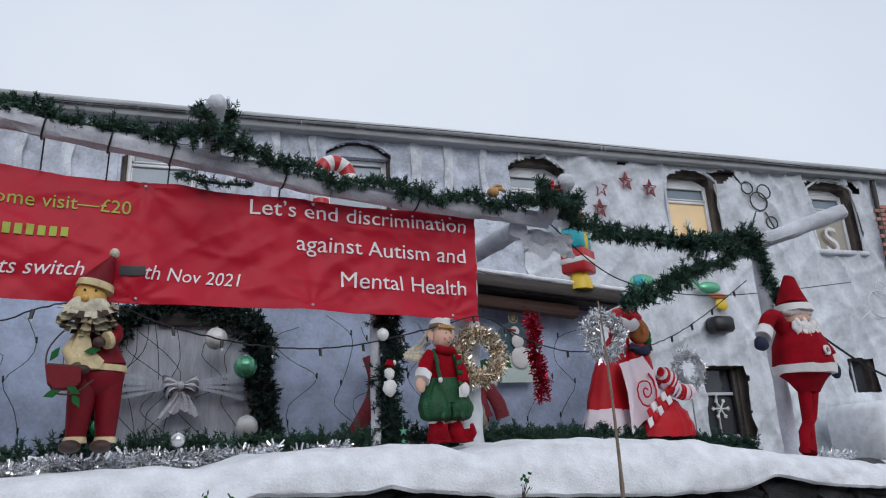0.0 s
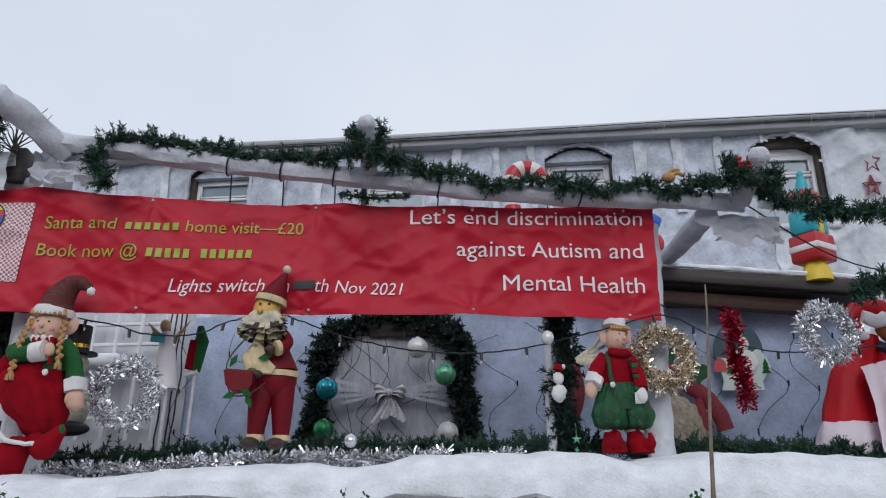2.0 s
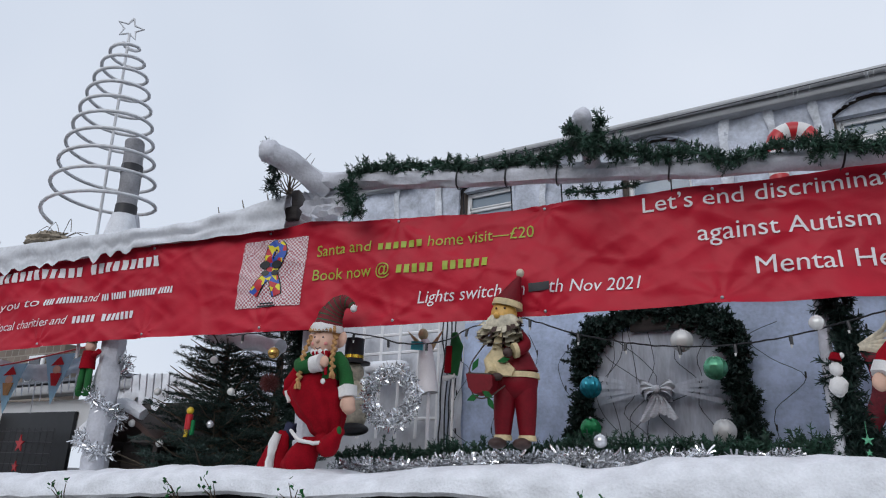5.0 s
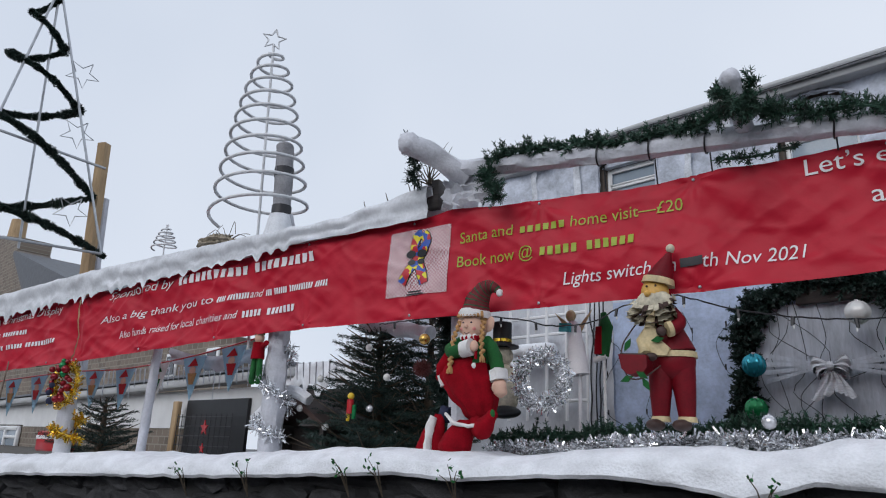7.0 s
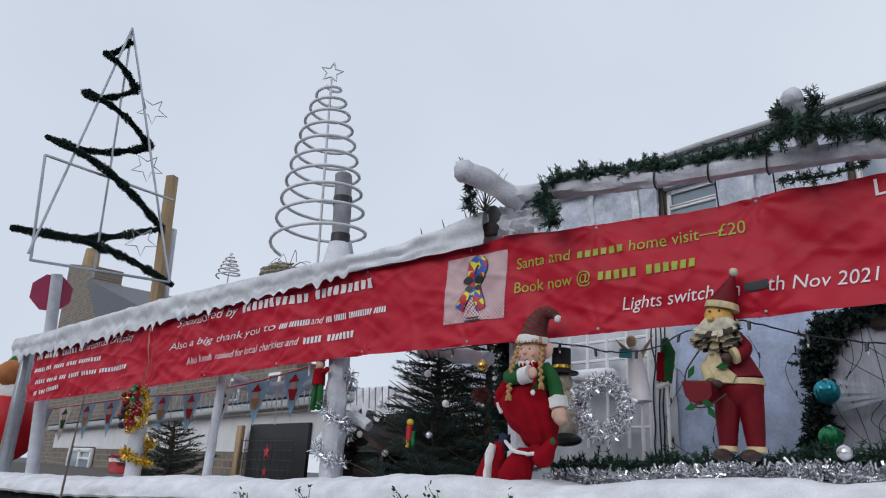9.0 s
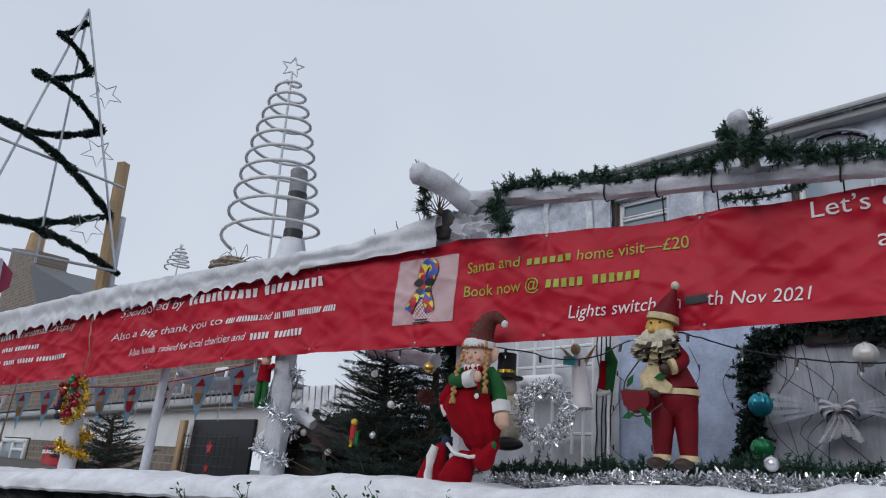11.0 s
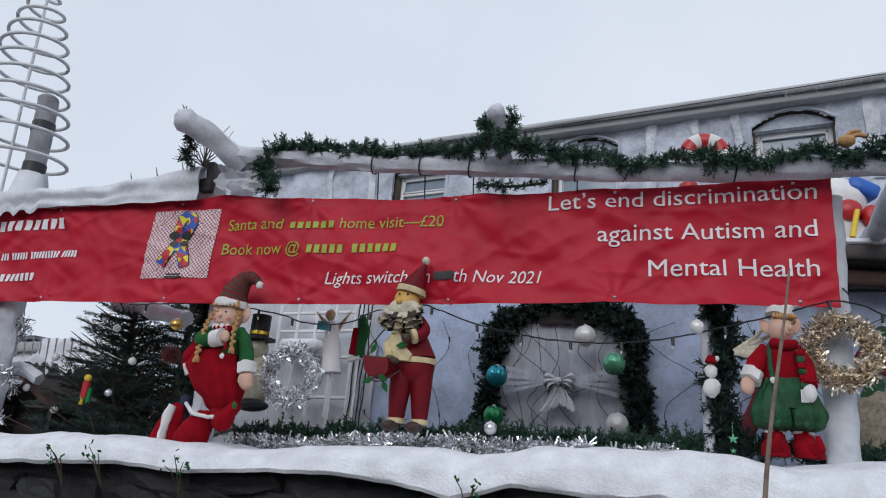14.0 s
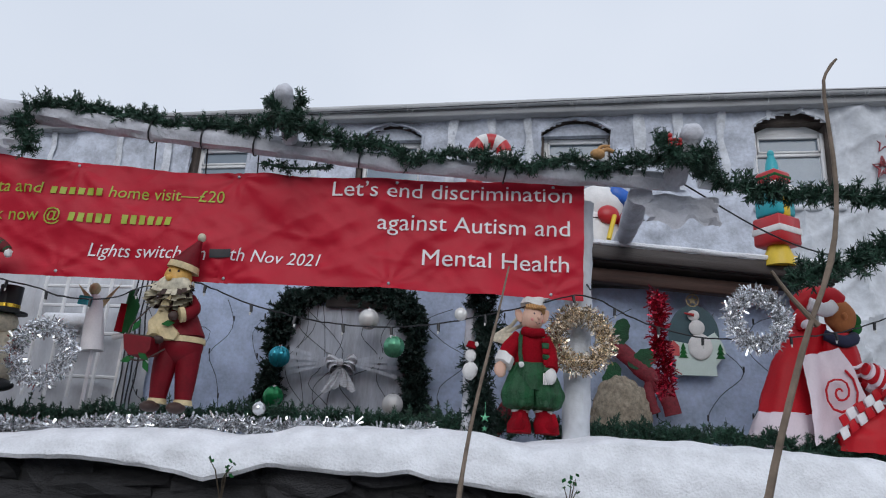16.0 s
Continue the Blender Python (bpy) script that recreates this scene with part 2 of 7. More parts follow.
def knots(x, table):
    for (a, p), (b, q) in zip(table, table[1:]):
        if x <= b or (b, q) == table[-1]:
            k = (x - a) / (b - a)
            k = max(0.0, min(1.0, k))
            return p + (q - p) * k


def nz(x, y=0.0, z=0.0):
    return noise.noise(Vector((x, y, z)))


# ---- ground ----
sh = Shape()
sh.add([(-400, -400, 0), (400, -400, 0), (400, 400, 0), (-400, 400, 0)], [(0, 1, 2, 3)])
solid("ground", sh, M_ROAD, "dark wet asphalt street before the retaining wall", "ground", kind="structure")
sh = Shape()
sh.box((0, 10.5, 0.65), (40, 12.4, 1.4))
solid("garden_terrace", sh, M_EARTH, "raised garden earth behind the retaining wall", "ground", at(-6, 0, 0), kind="structure")

# ---- retaining wall with its wadding ----
TOPZ = [(-10, 1.36), (-6, 1.42), (-4.6, 1.52), (-3.9, 1.50), (-1.9, 1.63), (-1.5, 1.64), (-0.9, 1.605), (-0.1, 1.69), (0.6, 1.69), (0.9, 1.745), (1.4, 1.77),
        (1.87, 1.79), (2.15, 1.73), (2.5, 1.79), (3.0, 1.80), (4.0, 1.77), (4.9, 1.66), (6.0, 1.56), (9, 1.5)]
BOTZ = [(-10, 1.24), (-6, 1.27), (-3, 1.39), (-1.75, 1.465), (-1.4, 1.49), (-1.04, 1.47), (-0.6, 1.51), (-0.1, 1.535), (0.21, 1.51), (0.5, 1.465),
        (0.83, 1.55), (1.2, 1.53), (1.5, 1.55), (2.14, 1.48), (3.4, 1.42), (4.2, 1.42), (4.57, 1.50), (5.0, 1.42), (5.7, 1.36), (9, 1.3)]
ZT = [(-10, 1.24), (-6, 1.29), (-4, 1.40), (-2, 1.50), (2.5, 1.62), (5, 1.55), (9, 1.40)]
sh = Shape()
for i in range(38):
    u0 = -10 + i * 0.5
    zt = knots(u0 + 0.25, ZT)
    sh.box((u0 + 0.25, 4.12, zt / 2), (0.5, 0.60, zt))
wall = solid("retaining_wall", sh, M_MORTAR, "dark rough stone garden retaining wall", "wall", FRONT, kind="structure", smooth=False)


def snow_profile(a, b):
    u = -10 + a * 19
    zt, zb = knots(u, TOPZ), knots(u, BOTZ)
    zt += 0.02 * nz(u * 2.2, 1) + 0.012 * nz(u * 6, 4)
    zb += 0.012 * nz(u * 7, 9)
    g = zt - zb
    prof = [(4.85, zt - 0.02), (4.6, zt + 0.02), (4.3, zt + 0.015), (4.0, zt + 0.01), (3.84, zt), (3.74, zt - 0.03), (3.68, zt - 0.4 * g), (3.655, zt - 0.7 * g),
            (3.645, zb + 0.02), (3.66, zb), (3.69, zb + 0.015), (3.70, zb + 0.06)]
    x = b * (len(prof) - 1)
    i = min(int(x), len(prof) - 2)
    k = x - i
    v, z = (prof[i][n] * (1 - k) + prof[i + 1][n] * k for n in (0, 1))
    v += 0.03 * nz(u * 3, z * 5, 2) + 0.02 * nz(u * 9, z * 12, 7)
    return (u, v, z + (0.02 * nz(u * 4, v * 5) if b < 0.5 else 0))


sh = Shape()
sh.sheet(snow_profile, 380, 33)
solid("snow_blanket", sh, M_SNOW, "white fake snow wadding draped over the garden wall", "snow blanket", FRONT)

# ---- house ----
WIN_X = [-4.27, -1.4, 1.45, 4.43, 7.38, 10.42]
WIN_W, WIN_T, WIN_B, ARCH = 0.96, 6.40, 5.22, 0.17
HX0, HX1, HZ = -9.6, 14.0, 6.78


def opening(x, z, grow=0.0):
    for wx in WIN_X:
        d = abs(x - wx)
        if d < WIN_W / 2 + grow:
            top = WIN_T + ARCH * (1 - (d / (WIN_W / 2 + grow)) ** 2)
            if WIN_B - grow < z < top + grow:
                return True
    return (abs(x - 7.4) < 0.38 + grow and 1.95 - grow < z < 3.08 + grow) or (abs(x - 10.25) < 0.3 + grow and 2.65 - grow < z < 3.2 + grow)


def wall_with_openings(sh, x0, x1, z0, z1, y0, y1, holes):
    """Blocks between openings; each hole is x0, x1, z0, z1."""
    xs = sorted({x0, x1, *[h[0] for h in holes], *[h[1] for h in holes]})
    for a, b in zip(xs, xs[1:]):
        cuts = sorted((h[2], h[3]) for h in holes if h[0] <= a and h[1] >= b)
        z = z0
        for c, d in cuts + [(z1, z1)]:
            if c > z:
                sh.box(((a + b) / 2, (y0 + y1) / 2, (z + c) / 2), (b - a, y1 - y0, c - z))
            z = max(z, d)


holes = [(wx - WIN_W / 2, wx + WIN_W / 2, WIN_B, WIN_T + 0.12) for wx in WIN_X] + [(7.02, 7.78, 1.95, 3.08), (9.95, 10.55, 2.65, 3.2)]
sh = Shape()
wall_with_openings(sh, HX0, HX1, 0.5, HZ, 10.06, 10.4, holes)
solid("wall_front", sh, M_HOUSE, "grey rendered stone front wall of the terraced house", "wall", kind="structure", smooth=False)
sh = Shape()
sh.box((HX0 + 0.15, 13.2, 3.7), (0.3, 5.6, 6.4))
sh.box((HX1 - 0.15, 13.2, 3.7), (0.3, 5.6, 6.4))
sh.box(((HX0 + HX1) / 2, 16.1, 3.7), (HX1 - HX0, 0.3, 6.4))
solid("wall_back", sh, M_RENDER, "plain rendered walls closing the house", "wall", kind="structure", smooth=False)
sh = Shape()
sh.box(((HX0 + HX1) / 2, 13.1, 5.0), (HX1 - HX0 - 0.6, 5.4, 0.2))
solid("upper_floor", sh, M_RENDER, "plain upper floor slab inside the house", "floor", kind="structure", smooth=False)


def drape(x0, x1, z0, z1, y, amp, m, name, label, tear=0.0, step=0.042):
    """A wrinkled sheet over the wall, cut open at the windows."""
    nx, nzz = int((x1 - x0) / step), int((z1 - z0) / step)
    idx, vs, fs = {}, [], []

    def vert(i, j):
        if (i, j) not in idx:
            x, z = x0 + i * step, z0 + j * step
            fold = 0.9 * (1 - abs(nz(x * 1.2 + 0.5 * nz(z * 0.6, 2), z * 0.26, 3))) ** 3 + 0.8 * (1 - abs(nz(x * 2.3 + z * 0.5, z * 0.55, 8))) ** 5 + 0.5 * (1 - abs(nz(x * 1.1 - z * 1.3, z * 0.8, 17))) ** 7 + 0.2 * nz(x * 6, z * 4, 5)
            idx[(i, j)] = len(vs)
            vs.append((x + 0.02 * nz(x * 8, z * 8, 1), y - amp * fold, z + 0.02 * nz(x * 8, z * 8, 4)))
        return idx[(i, j)]

    for i in range(nx):
        for j in range(nzz):
            x, z = x0 + (i + 0.5) * step, z0 + (j + 0.5) * step
            if opening(x, z, 0.02 + 0.03 * nz(x * 4, z * 4)):
                continue
            if tear and z > z1 - 0.35 - 0.25 * nz(x * 2.5, 3) and nz(x * 1.9, z * 2.4, 12) > tear:
                continue
            fs.append((vert(i, j), vert(i + 1, j), vert(i + 1, j + 1), vert(i, j + 1)))
    s = Shape()
    s.add(vs, fs)
    return solid(name, s, m, label, "wall drape")


drape(HX0, 4.15, 2.6, 6.73, 10.0, 0.065, M_NET, "wall_drape", "thin grey fleece stretched in seams over the house front")
drape(4.1, 13.8, 1.5, 6.71, 10.02, 0.11, M_FLEECE, "wall_drape", "loose white fleece hung in folds over the house front", tear=0.30)

M_STRIP = mat("pale_fleece_strip", (0.64, 0.67, 0.72), 0.95, var=0.4, scale=6, fine=30, bump=0.6)
# fleece seams hanging as strips on the grey part
for i, x in enumerate([-8.3, -7.4, -6.6, -6.1, -5.2, -3.2, -2.6, -0.4, 0.2, 0.75, 2.35, 2.9, 3.5]):
    sh = Shape()
    w = 0.05 + 0.07 * abs(nz(x * 3.3, 7))
    sh.sheet(lambda a, b: (x + (a - 0.5) * w * 2 * (1 + 0.4 * nz(b * 5, x)) + 0.05 * nz(b * 3, x, 2), 9.905 - 0.012 * math.sin(a * 3.14) - 0.02 * nz(b * 9, a, x), 6.7 - b * (1.2 + 0.5 * abs(nz(x, 3)))), 4, 20)
    solid("fleece_strip", sh, M_STRIP, "white fleece strip hanging down the house front", "fleece strip", group="fleece strips")

# bunched fleece hems round the upstairs windows
for i, wx in enumerate(WIN_X):
    P = [(wx - WIN_W / 2 - 0.05, 9.93, WIN_B)]
    P += [(wx - (WIN_W / 2 + 0.05) * math.cos(a), 9.93 + 0.02 * nz(a * 3, i), WIN_T + 0.02 + (ARCH + 0.05) * math.sin(a) ** 2 + 0.02 * nz(a * 4, i, 2)) for a in [math.pi * k / 12 for k in range(13)]]
    P += [(wx + WIN_W / 2 + 0.05, 9.93, WIN_B)]
    sh = Shape()
    sh.tube(P, 0.022, lump=0.9, freq=7, seg=8)
    solid("fleece_hem", sh, M_NET if wx < 4 else M_FLEECE, "bunched fleece hem round the upstairs window", "fleece hem", group="fleece hems")

# eaves
eaves = thing("eaves", "weathered grey eaves with gutter and fascia", "eaves", kind="structure")
sh = Shape()
sh.box(((HX0 + HX1) / 2, 9.9, 6.72), (HX1 - HX0, 0.3, 0.13), bevel=0.01)
part("fascia", sh, M_GUTTER, eaves)
sh = Shape()
sh.tube([(HX0 - 0.1 + i * 0.53, 9.69 + 0.01 * nz(i * 0.7), 6.79 + 0.015 * nz(i * 0.4, 5)) for i in range(46)], 0.05, seg=10)
part("gutter", sh, M_GUTTER, eaves)
sh = Shape()
er = random.Random(4)
for i in range(215):
    x = HX0 + 0.1 + i * 0.108 + er.uniform(-0.05, 0.05)
    y, z, l = 9.62, 6.77 + er.uniform(-0.02, 0.03), er.uniform(0.04, 0.16)
    sh.tube([(x, y, z), (x + er.uniform(-0.05, 0.05), y - 0.01, z - l)], 0.0035, 0, 4, cap=False)
solid("icicle_lights", sh, M_GUTTER, "pale unlit icicle light strands along the gutter", "icicle lights", kind="stuff")
roof = thing("roof", "low slate roof of the terraced house", "roof", kind="structure")
sh = Shape()
for i in range(14):
    y, z = 9.72 + i * 0.25, 6.845 + i * 0.07
    sh.box(((HX0 + HX1) / 2, y + 0.15, z), (HX1 - HX0 + 0.2, 0.34, 0.03), rot=(15.6, 0, 0))
part("slates", sh, M_SLATE, roof, smooth=False)


def upper_window(x, label, lit=False):
    w = thing("window", label, "window", pose(x, 10.2, WIN_B), group="upstairs windows")
    h = WIN_T - WIN_B
    s = Shape()
    for c, sz in (((-WIN_W / 2 + 0.03, 0, h / 2), (0.06, 0.07, h)), ((WIN_W / 2 - 0.03, 0, h / 2), (0.06, 0.07, h)),
                  ((0, 0, h - 0.03), (WIN_W - 0.12, 0.07, 0.06)), ((0, 0, 0.03), (WIN_W - 0.12, 0.07, 0.06)), ((0, 0, h - 0.33), (WIN_W - 0.12, 0.07, 0.05))):
        s.box(c, sz, bevel=0.008)
    # opening sash at the top, proud of the frame
    for c, sz in (((-WIN_W / 2 + 0.075, -0.03, h - 0.18), (0.03, 0.04, 0.25)), ((WIN_W / 2 - 0.075, -0.03, h - 0.18), (0.03, 0.04, 0.25)),
                  ((0, -0.03, h - 0.07), (WIN_W - 0.12, 0.04, 0.03)), ((0, -0.03, h - 0.29), (WIN_W - 0.12, 0.04, 0.03))):
        s.box(c, sz, bevel=0.006)
    part("window_frame", s, M_PVC, w)
    s = Shape()
    covered = x < 4
    e = 0.03 if covered else 0.0
    s.slab([(-(WIN_W / 2 + e) * math.cos(a), h + 0.002 + (ARCH + e) * math.sin(a) ** 2) for a in [math.pi * k / 10 for k in range(11)]], -0.16 if covered else 0.0, -0.05 if covered else 0.05)
    part("arch_infill", s, M_NET if covered else M_PVC, w)
    for a, b in ((0.06, h - 0.36), (h - 0.30, h - 0.06)):
        s = Shape()
        s.box((0, 0.01, (a + b) / 2), (WIN_W - 0.14, 0.012, b - a))
        part("pane", s, (M_LIT if lit else M_BLIND if x > 9 else M_GLASS) if a < 0.5 else M_GLASS, w)
    s = Shape()
    s.box((0, -0.18, -0.05), (WIN_W + 0.2, 0.3, 0.09), bevel=0.02)
    part("window_sill", s, M_FLEECE, w, "sill wrapped in white fleece")
    return w


M_BLIND = mat("drawn_beige_blind", (0.42, 0.38, 0.32), 0.6, var=0.15, scale=2, bump=0)
M_LIT = mat("lamplit_blind", (0.70, 0.52, 0.30), 0.4, var=0.15, scale=2, bump=0)
_e = M_LIT.node_tree.nodes["Principled BSDF"]
_e.inputs["Emission Color"].default_value = (1.0, 0.72, 0.38, 1)
_e.inputs["Emission Strength"].default_value = 0.16
wins = [upper_window(x, "white upvc arched window with a top sash" if i < 4 else "white upvc arched window with a lamplit blind", lit=i == 4) for i, x in enumerate(WIN_X)]

# ---- banner ----
TOPB = [(-8.7, 2.95), (-6.1, 3.10), (-3.2, 3.315), (-1.5, 3.40), (0.0, 3.375), (1.2, 3.42), (2.55, 3.478)]
LOWB = [(-8.7, 2.26), (-6.1, 2.385), (-3.2, 2.56), (-1.5, 2.585), (0.0, 2.615), (1.2, 2.66), (2.55, 2.665)]


EYES = [-6.06 + 1.05 * k for k in range(9)]


def ban(u, s, off=0.0):
    """A point of the banner: u along it, s from its lower edge (0) to its upper edge (1)."""
    t, b = knots(u, TOPB), knots(u, LOWB)
    sag = -0.018 * math.sin((u + 8.7) * math.pi / 0.9) ** 2 * s ** 8
    v = 4.374 + 0.03 * nz(u * 1.3, s * 1.2, 2) + 0.03 * nz(u * 2.8 + s * 2.2, s * 1.6, 6) + 0.011 * nz(u * 6 - s * 5, s * 3, 9) + 0.03 * abs(nz(u * 2.1 + s * 1.8, s * 2.5, 14)) + 0.005 * nz(u * 13 + s * 9, s * 6, 3)
    v += 0.03 * math.exp(-((u + 6.1) / 0.1) ** 2)
    # sharp creases where the sheet was folded, and pulls that fan out of the eyelets
    v -= 0.009 * (max(0.0, 0.22 - abs(nz(u * 1.7 + s * 2.6, s * 2.2 - u * 0.4, 21))) / 0.22) ** 1.5
    v -= 0.005 * (max(0.0, 0.18 - abs(nz(u * 3.1 - s * 3.4, s * 2.4, 33))) / 0.18) ** 1.5
    for e in EYES:
        d = abs(u - e)
        if d < 0.6:
            for top in (0.96, 0.04):
                r = math.hypot(u - e, (s - top) * 0.8)
                if 0.02 < r < 0.6:
                    v += 0.008 * (1 - r / 0.6) ** 2 * math.cos(9 * math.atan2(u - e, abs(s - top) * 0.8) + e * 5)
    return (u, v - off, b + (t - b) * s + sag)


def banner(name, u0, u1, label):
    b = thing(name, label, "banner", FRONT)
    s = Shape()
    n = int((u1 - u0) / 0.018)
    s.sheet(lambda a, c: ban(u0 + (u1 - u0) * a, c), n, 44)
    s.sheet(lambda a, c: ban(u0 + (u1 - u0) * a, c, -0.003), n, 44)
    part("sheet", s, M_BAN, b)
    u = u0 + 0.06
    while u < u1:
        for e in (0.96, 0.04):
            s = Shape()
            s.ell(ban(u, e, 0.006), (0.011, 0.006, 0.011), seg=8, rings=4)
            part("eyelet", s, M_STEEL, b)
        u += 1.05
    return b


def zrel(u, z):
    t, b = knots(u, TOPB), knots(u, LOWB)
    return (z - b) / (t - b)


def lettering(parent, text, u0, u1, z0, z1, m, cap=None, italic=0.0, name="lettering"):
    """Printed words from u0 to u1, on a base line from z0 to z1."""
    c = bpy.data.curves.new(name, "FONT")
    c.body = text
    c.shear = italic
    c.resolution_u = 3
    ob = bpy.data.objects.new(name, c)
    scene.collection.objects.link(ob)
    me = bpy.data.meshes.new_from_object(ob.evaluated_get(bpy.context.evaluated_depsgraph_get()))
    bpy.data.objects.remove(ob)
    xs = [v.co.x for v in me.vertices]
    a, b = min(xs), max(xs)
    k = (u1 - u0) / (b - a)
    ky = cap / 0.73 if cap else k
    flat = [(v.co.x, v.co.y) for v in me.vertices]
    polys = [tuple(q.vertices) for q in me.polygons]
    bpy.data.meshes.remove(me)
    # one part a word: split where the gap is wide
    spans = sorted((min(flat[i][0] for i in q), max(flat[i][0] for i in q)) for q in polys)
    ends, reach = [], spans[0][1]
    for lo, hi in spans:
        if lo - reach > 0.17:
            ends.append((lo + reach) / 2)
        reach = max(reach, hi)
    ends = [a - 1] + ends + [b + 1]
    for lo, hi in zip(ends, ends[1:]):
        s = Shape()
        for q in polys:
            if lo <= flat[q[0]][0] < hi:
                pts = []
                for i in q:
                    x, y = flat[i]
                    u = u0 + (x - a) * k
                    z = z0 + (z1 - z0) * (u - u0) / (u1 - u0) + y * ky
                    pts.append(ban(u, zrel(u, z), 0.009))
                s.add(pts, [tuple(range(len(pts)))])
        part(name, s, m, parent, smooth=False)


def strip(parent, u0, u1, z0, z1, h, m, name="printed_bar"):
    """A plain printed bar for words that are not lettered."""
    s = Shape()
    s.sheet(lambda a, b: ban(u0 + (u1 - u0) * a, zrel(u0 + (u1 - u0) * a, z0 + (z1 - z0) * a + b * h), 0.010), max(2, int((u1 - u0) / 0.04)), 2)
    return part(name, s, m, parent)


def word_bars(parent, u0, u1, z0, z1, h, m, counts):
    """Short plain bars, one for each letter, in words of the given lengths."""
    n = sum(counts) + len(counts) - 1
    k = 0
    for c in counts:
        s = Shape()
        for _ in range(c):
            a, b = u0 + (u1 - u0) * (k + 0.14) / n, u0 + (u1 - u0) * (k + 0.80) / n
            f = z0 + (z1 - z0) * k / n
            s.sheet(lambda x, y: ban(a + (b - a) * x, zrel(a + (b - a) * x, f + y * h), 0.009), 2, 3)
            k += 1
        part("printed_bar", s, m, parent)
        k += 1


b1 = banner("banner", -6.12, 2.55, "long red printed banner hung from the wrapped log rail")
lettering(b1, "Let’s end discrimination", 0.868, 2.465, 3.270, 3.331, M_TXT, 0.115)
lettering(b1, "against Autism and", 1.183, 2.455, 3.06, 3.092, M_TXT, 0.115)
lettering(b1, "Mental Health", 1.493, 2.453, 2.834, 2.85, M_TXT, 0.115)
lettering(b1, "Santa and", -1.45, -1.01, 3.13, 3.14, M_TXTG, 0.088)
word_bars(b1, -0.96, -0.61, 3.144, 3.152, 0.05, M_TXTG, [6])
lettering(b1, "home visit—£20", -0.575, 0.17, 3.145, 3.158, M_TXTG, 0.088)
lettering(b1, "Book now @", -1.46, -0.85, 2.945, 2.957, M_TXTG, 0.088)
word_bars(b1, -0.80, -0.13, 2.957, 2.972, 0.062, M_TXTG, [5, 6])
lettering(b1, "Lights switch on", -0.635, 0.115, 2.742, 2.762, M_TXT, 0.088, 0.22)
lettering(b1, "th Nov 2021", 0.275, 0.835, 2.768, 2.782, M_TXT, 0.088, 0.22)
strip(b1, 0.14, 0.275, 2.775, 2.785, 0.055, M_TAPE, "tape_patch")
lettering(b1, "Sponsored by", -5.60, -4.63, 3.005, 3.07, M_TXT, 0.10, 0.22)
word_bars(b1, -4.54, -2.84, 3.07, 3.15, 0.085, M_TXT, [11, 9])
lettering(b1, "Also a big thank you to", -5.70, -4.02, 2.765, 2.86, M_TXT, 0.075, 0.22)
word_bars(b1, -3.98, -3.60, 2.862, 2.884, 0.055, M_TXT, [4, 8])
lettering(b1, "and", -3.59, -3.45, 2.885, 2.89, M_TXT, 0.075, 0.22)
word_bars(b1, -3.42, -2.68, 2.89, 2.915, 0.055, M_TXT, [3, 6, 10, 5])
lettering(b1, "Also funds raised for local charities and", -5.38, -3.70, 2.60, 2.705, M_TXT, 0.075, 0.22)
word_bars(b1, -3.65, -3.04, 2.703, 2.733, 0.06, M_TXT, [5, 7])
b2 = banner("banner", -8.70, -6.14, "red printed banner end under the white drip trim")
lettering(b2, "Christmas Display", -7.56, -6.42, 2.86, 2.945, M_TXT, 0.09, 0.22)
word_bars(b2, -8.62, -7.62, 2.80, 2.855, 0.065, M_TXT, [3, 5, 6])
for u0, u1, z0, z1, words in ((-8.62, -7.06, 2.645, 2.735, [5, 3, 5, 5, 9]), (-8.53, -6.46, 2.49, 2.61, [5, 3, 2, 3, 5, 6, 11]), (-8.49, -7.85, 2.345, 2.42, [2, 3, 7])):
    word_bars(b2, u0, u1, z0, z1, 0.05, M_TXT, words)


# printed checked panel with a puzzle-pattern ribbon
def checked(name):
    m = bpy.data.materials.new(name)
    m.use_nodes = True
    nt = m.node_tree
    tc, ck = nt.nodes.new("ShaderNodeTexCoord"), nt.nodes.new("ShaderNodeTexChecker")
    ck.inputs["Scale"].default_value = 68
    ck.inputs["Color1"].default_value = (0.72, 0.66, 0.68, 1)
    ck.inputs["Color2"].default_value = (0.40, 0.10, 0.12, 1)
    nt.links.new(tc.outputs["Object"], ck.inputs["Vector"])
    nt.links.new(ck.outputs["Color"], nt.nodes["Principled BSDF"].inputs["Base Color"])
    nt.nodes["Principled BSDF"].inputs["Roughness"].default_value = 0.5
    return m


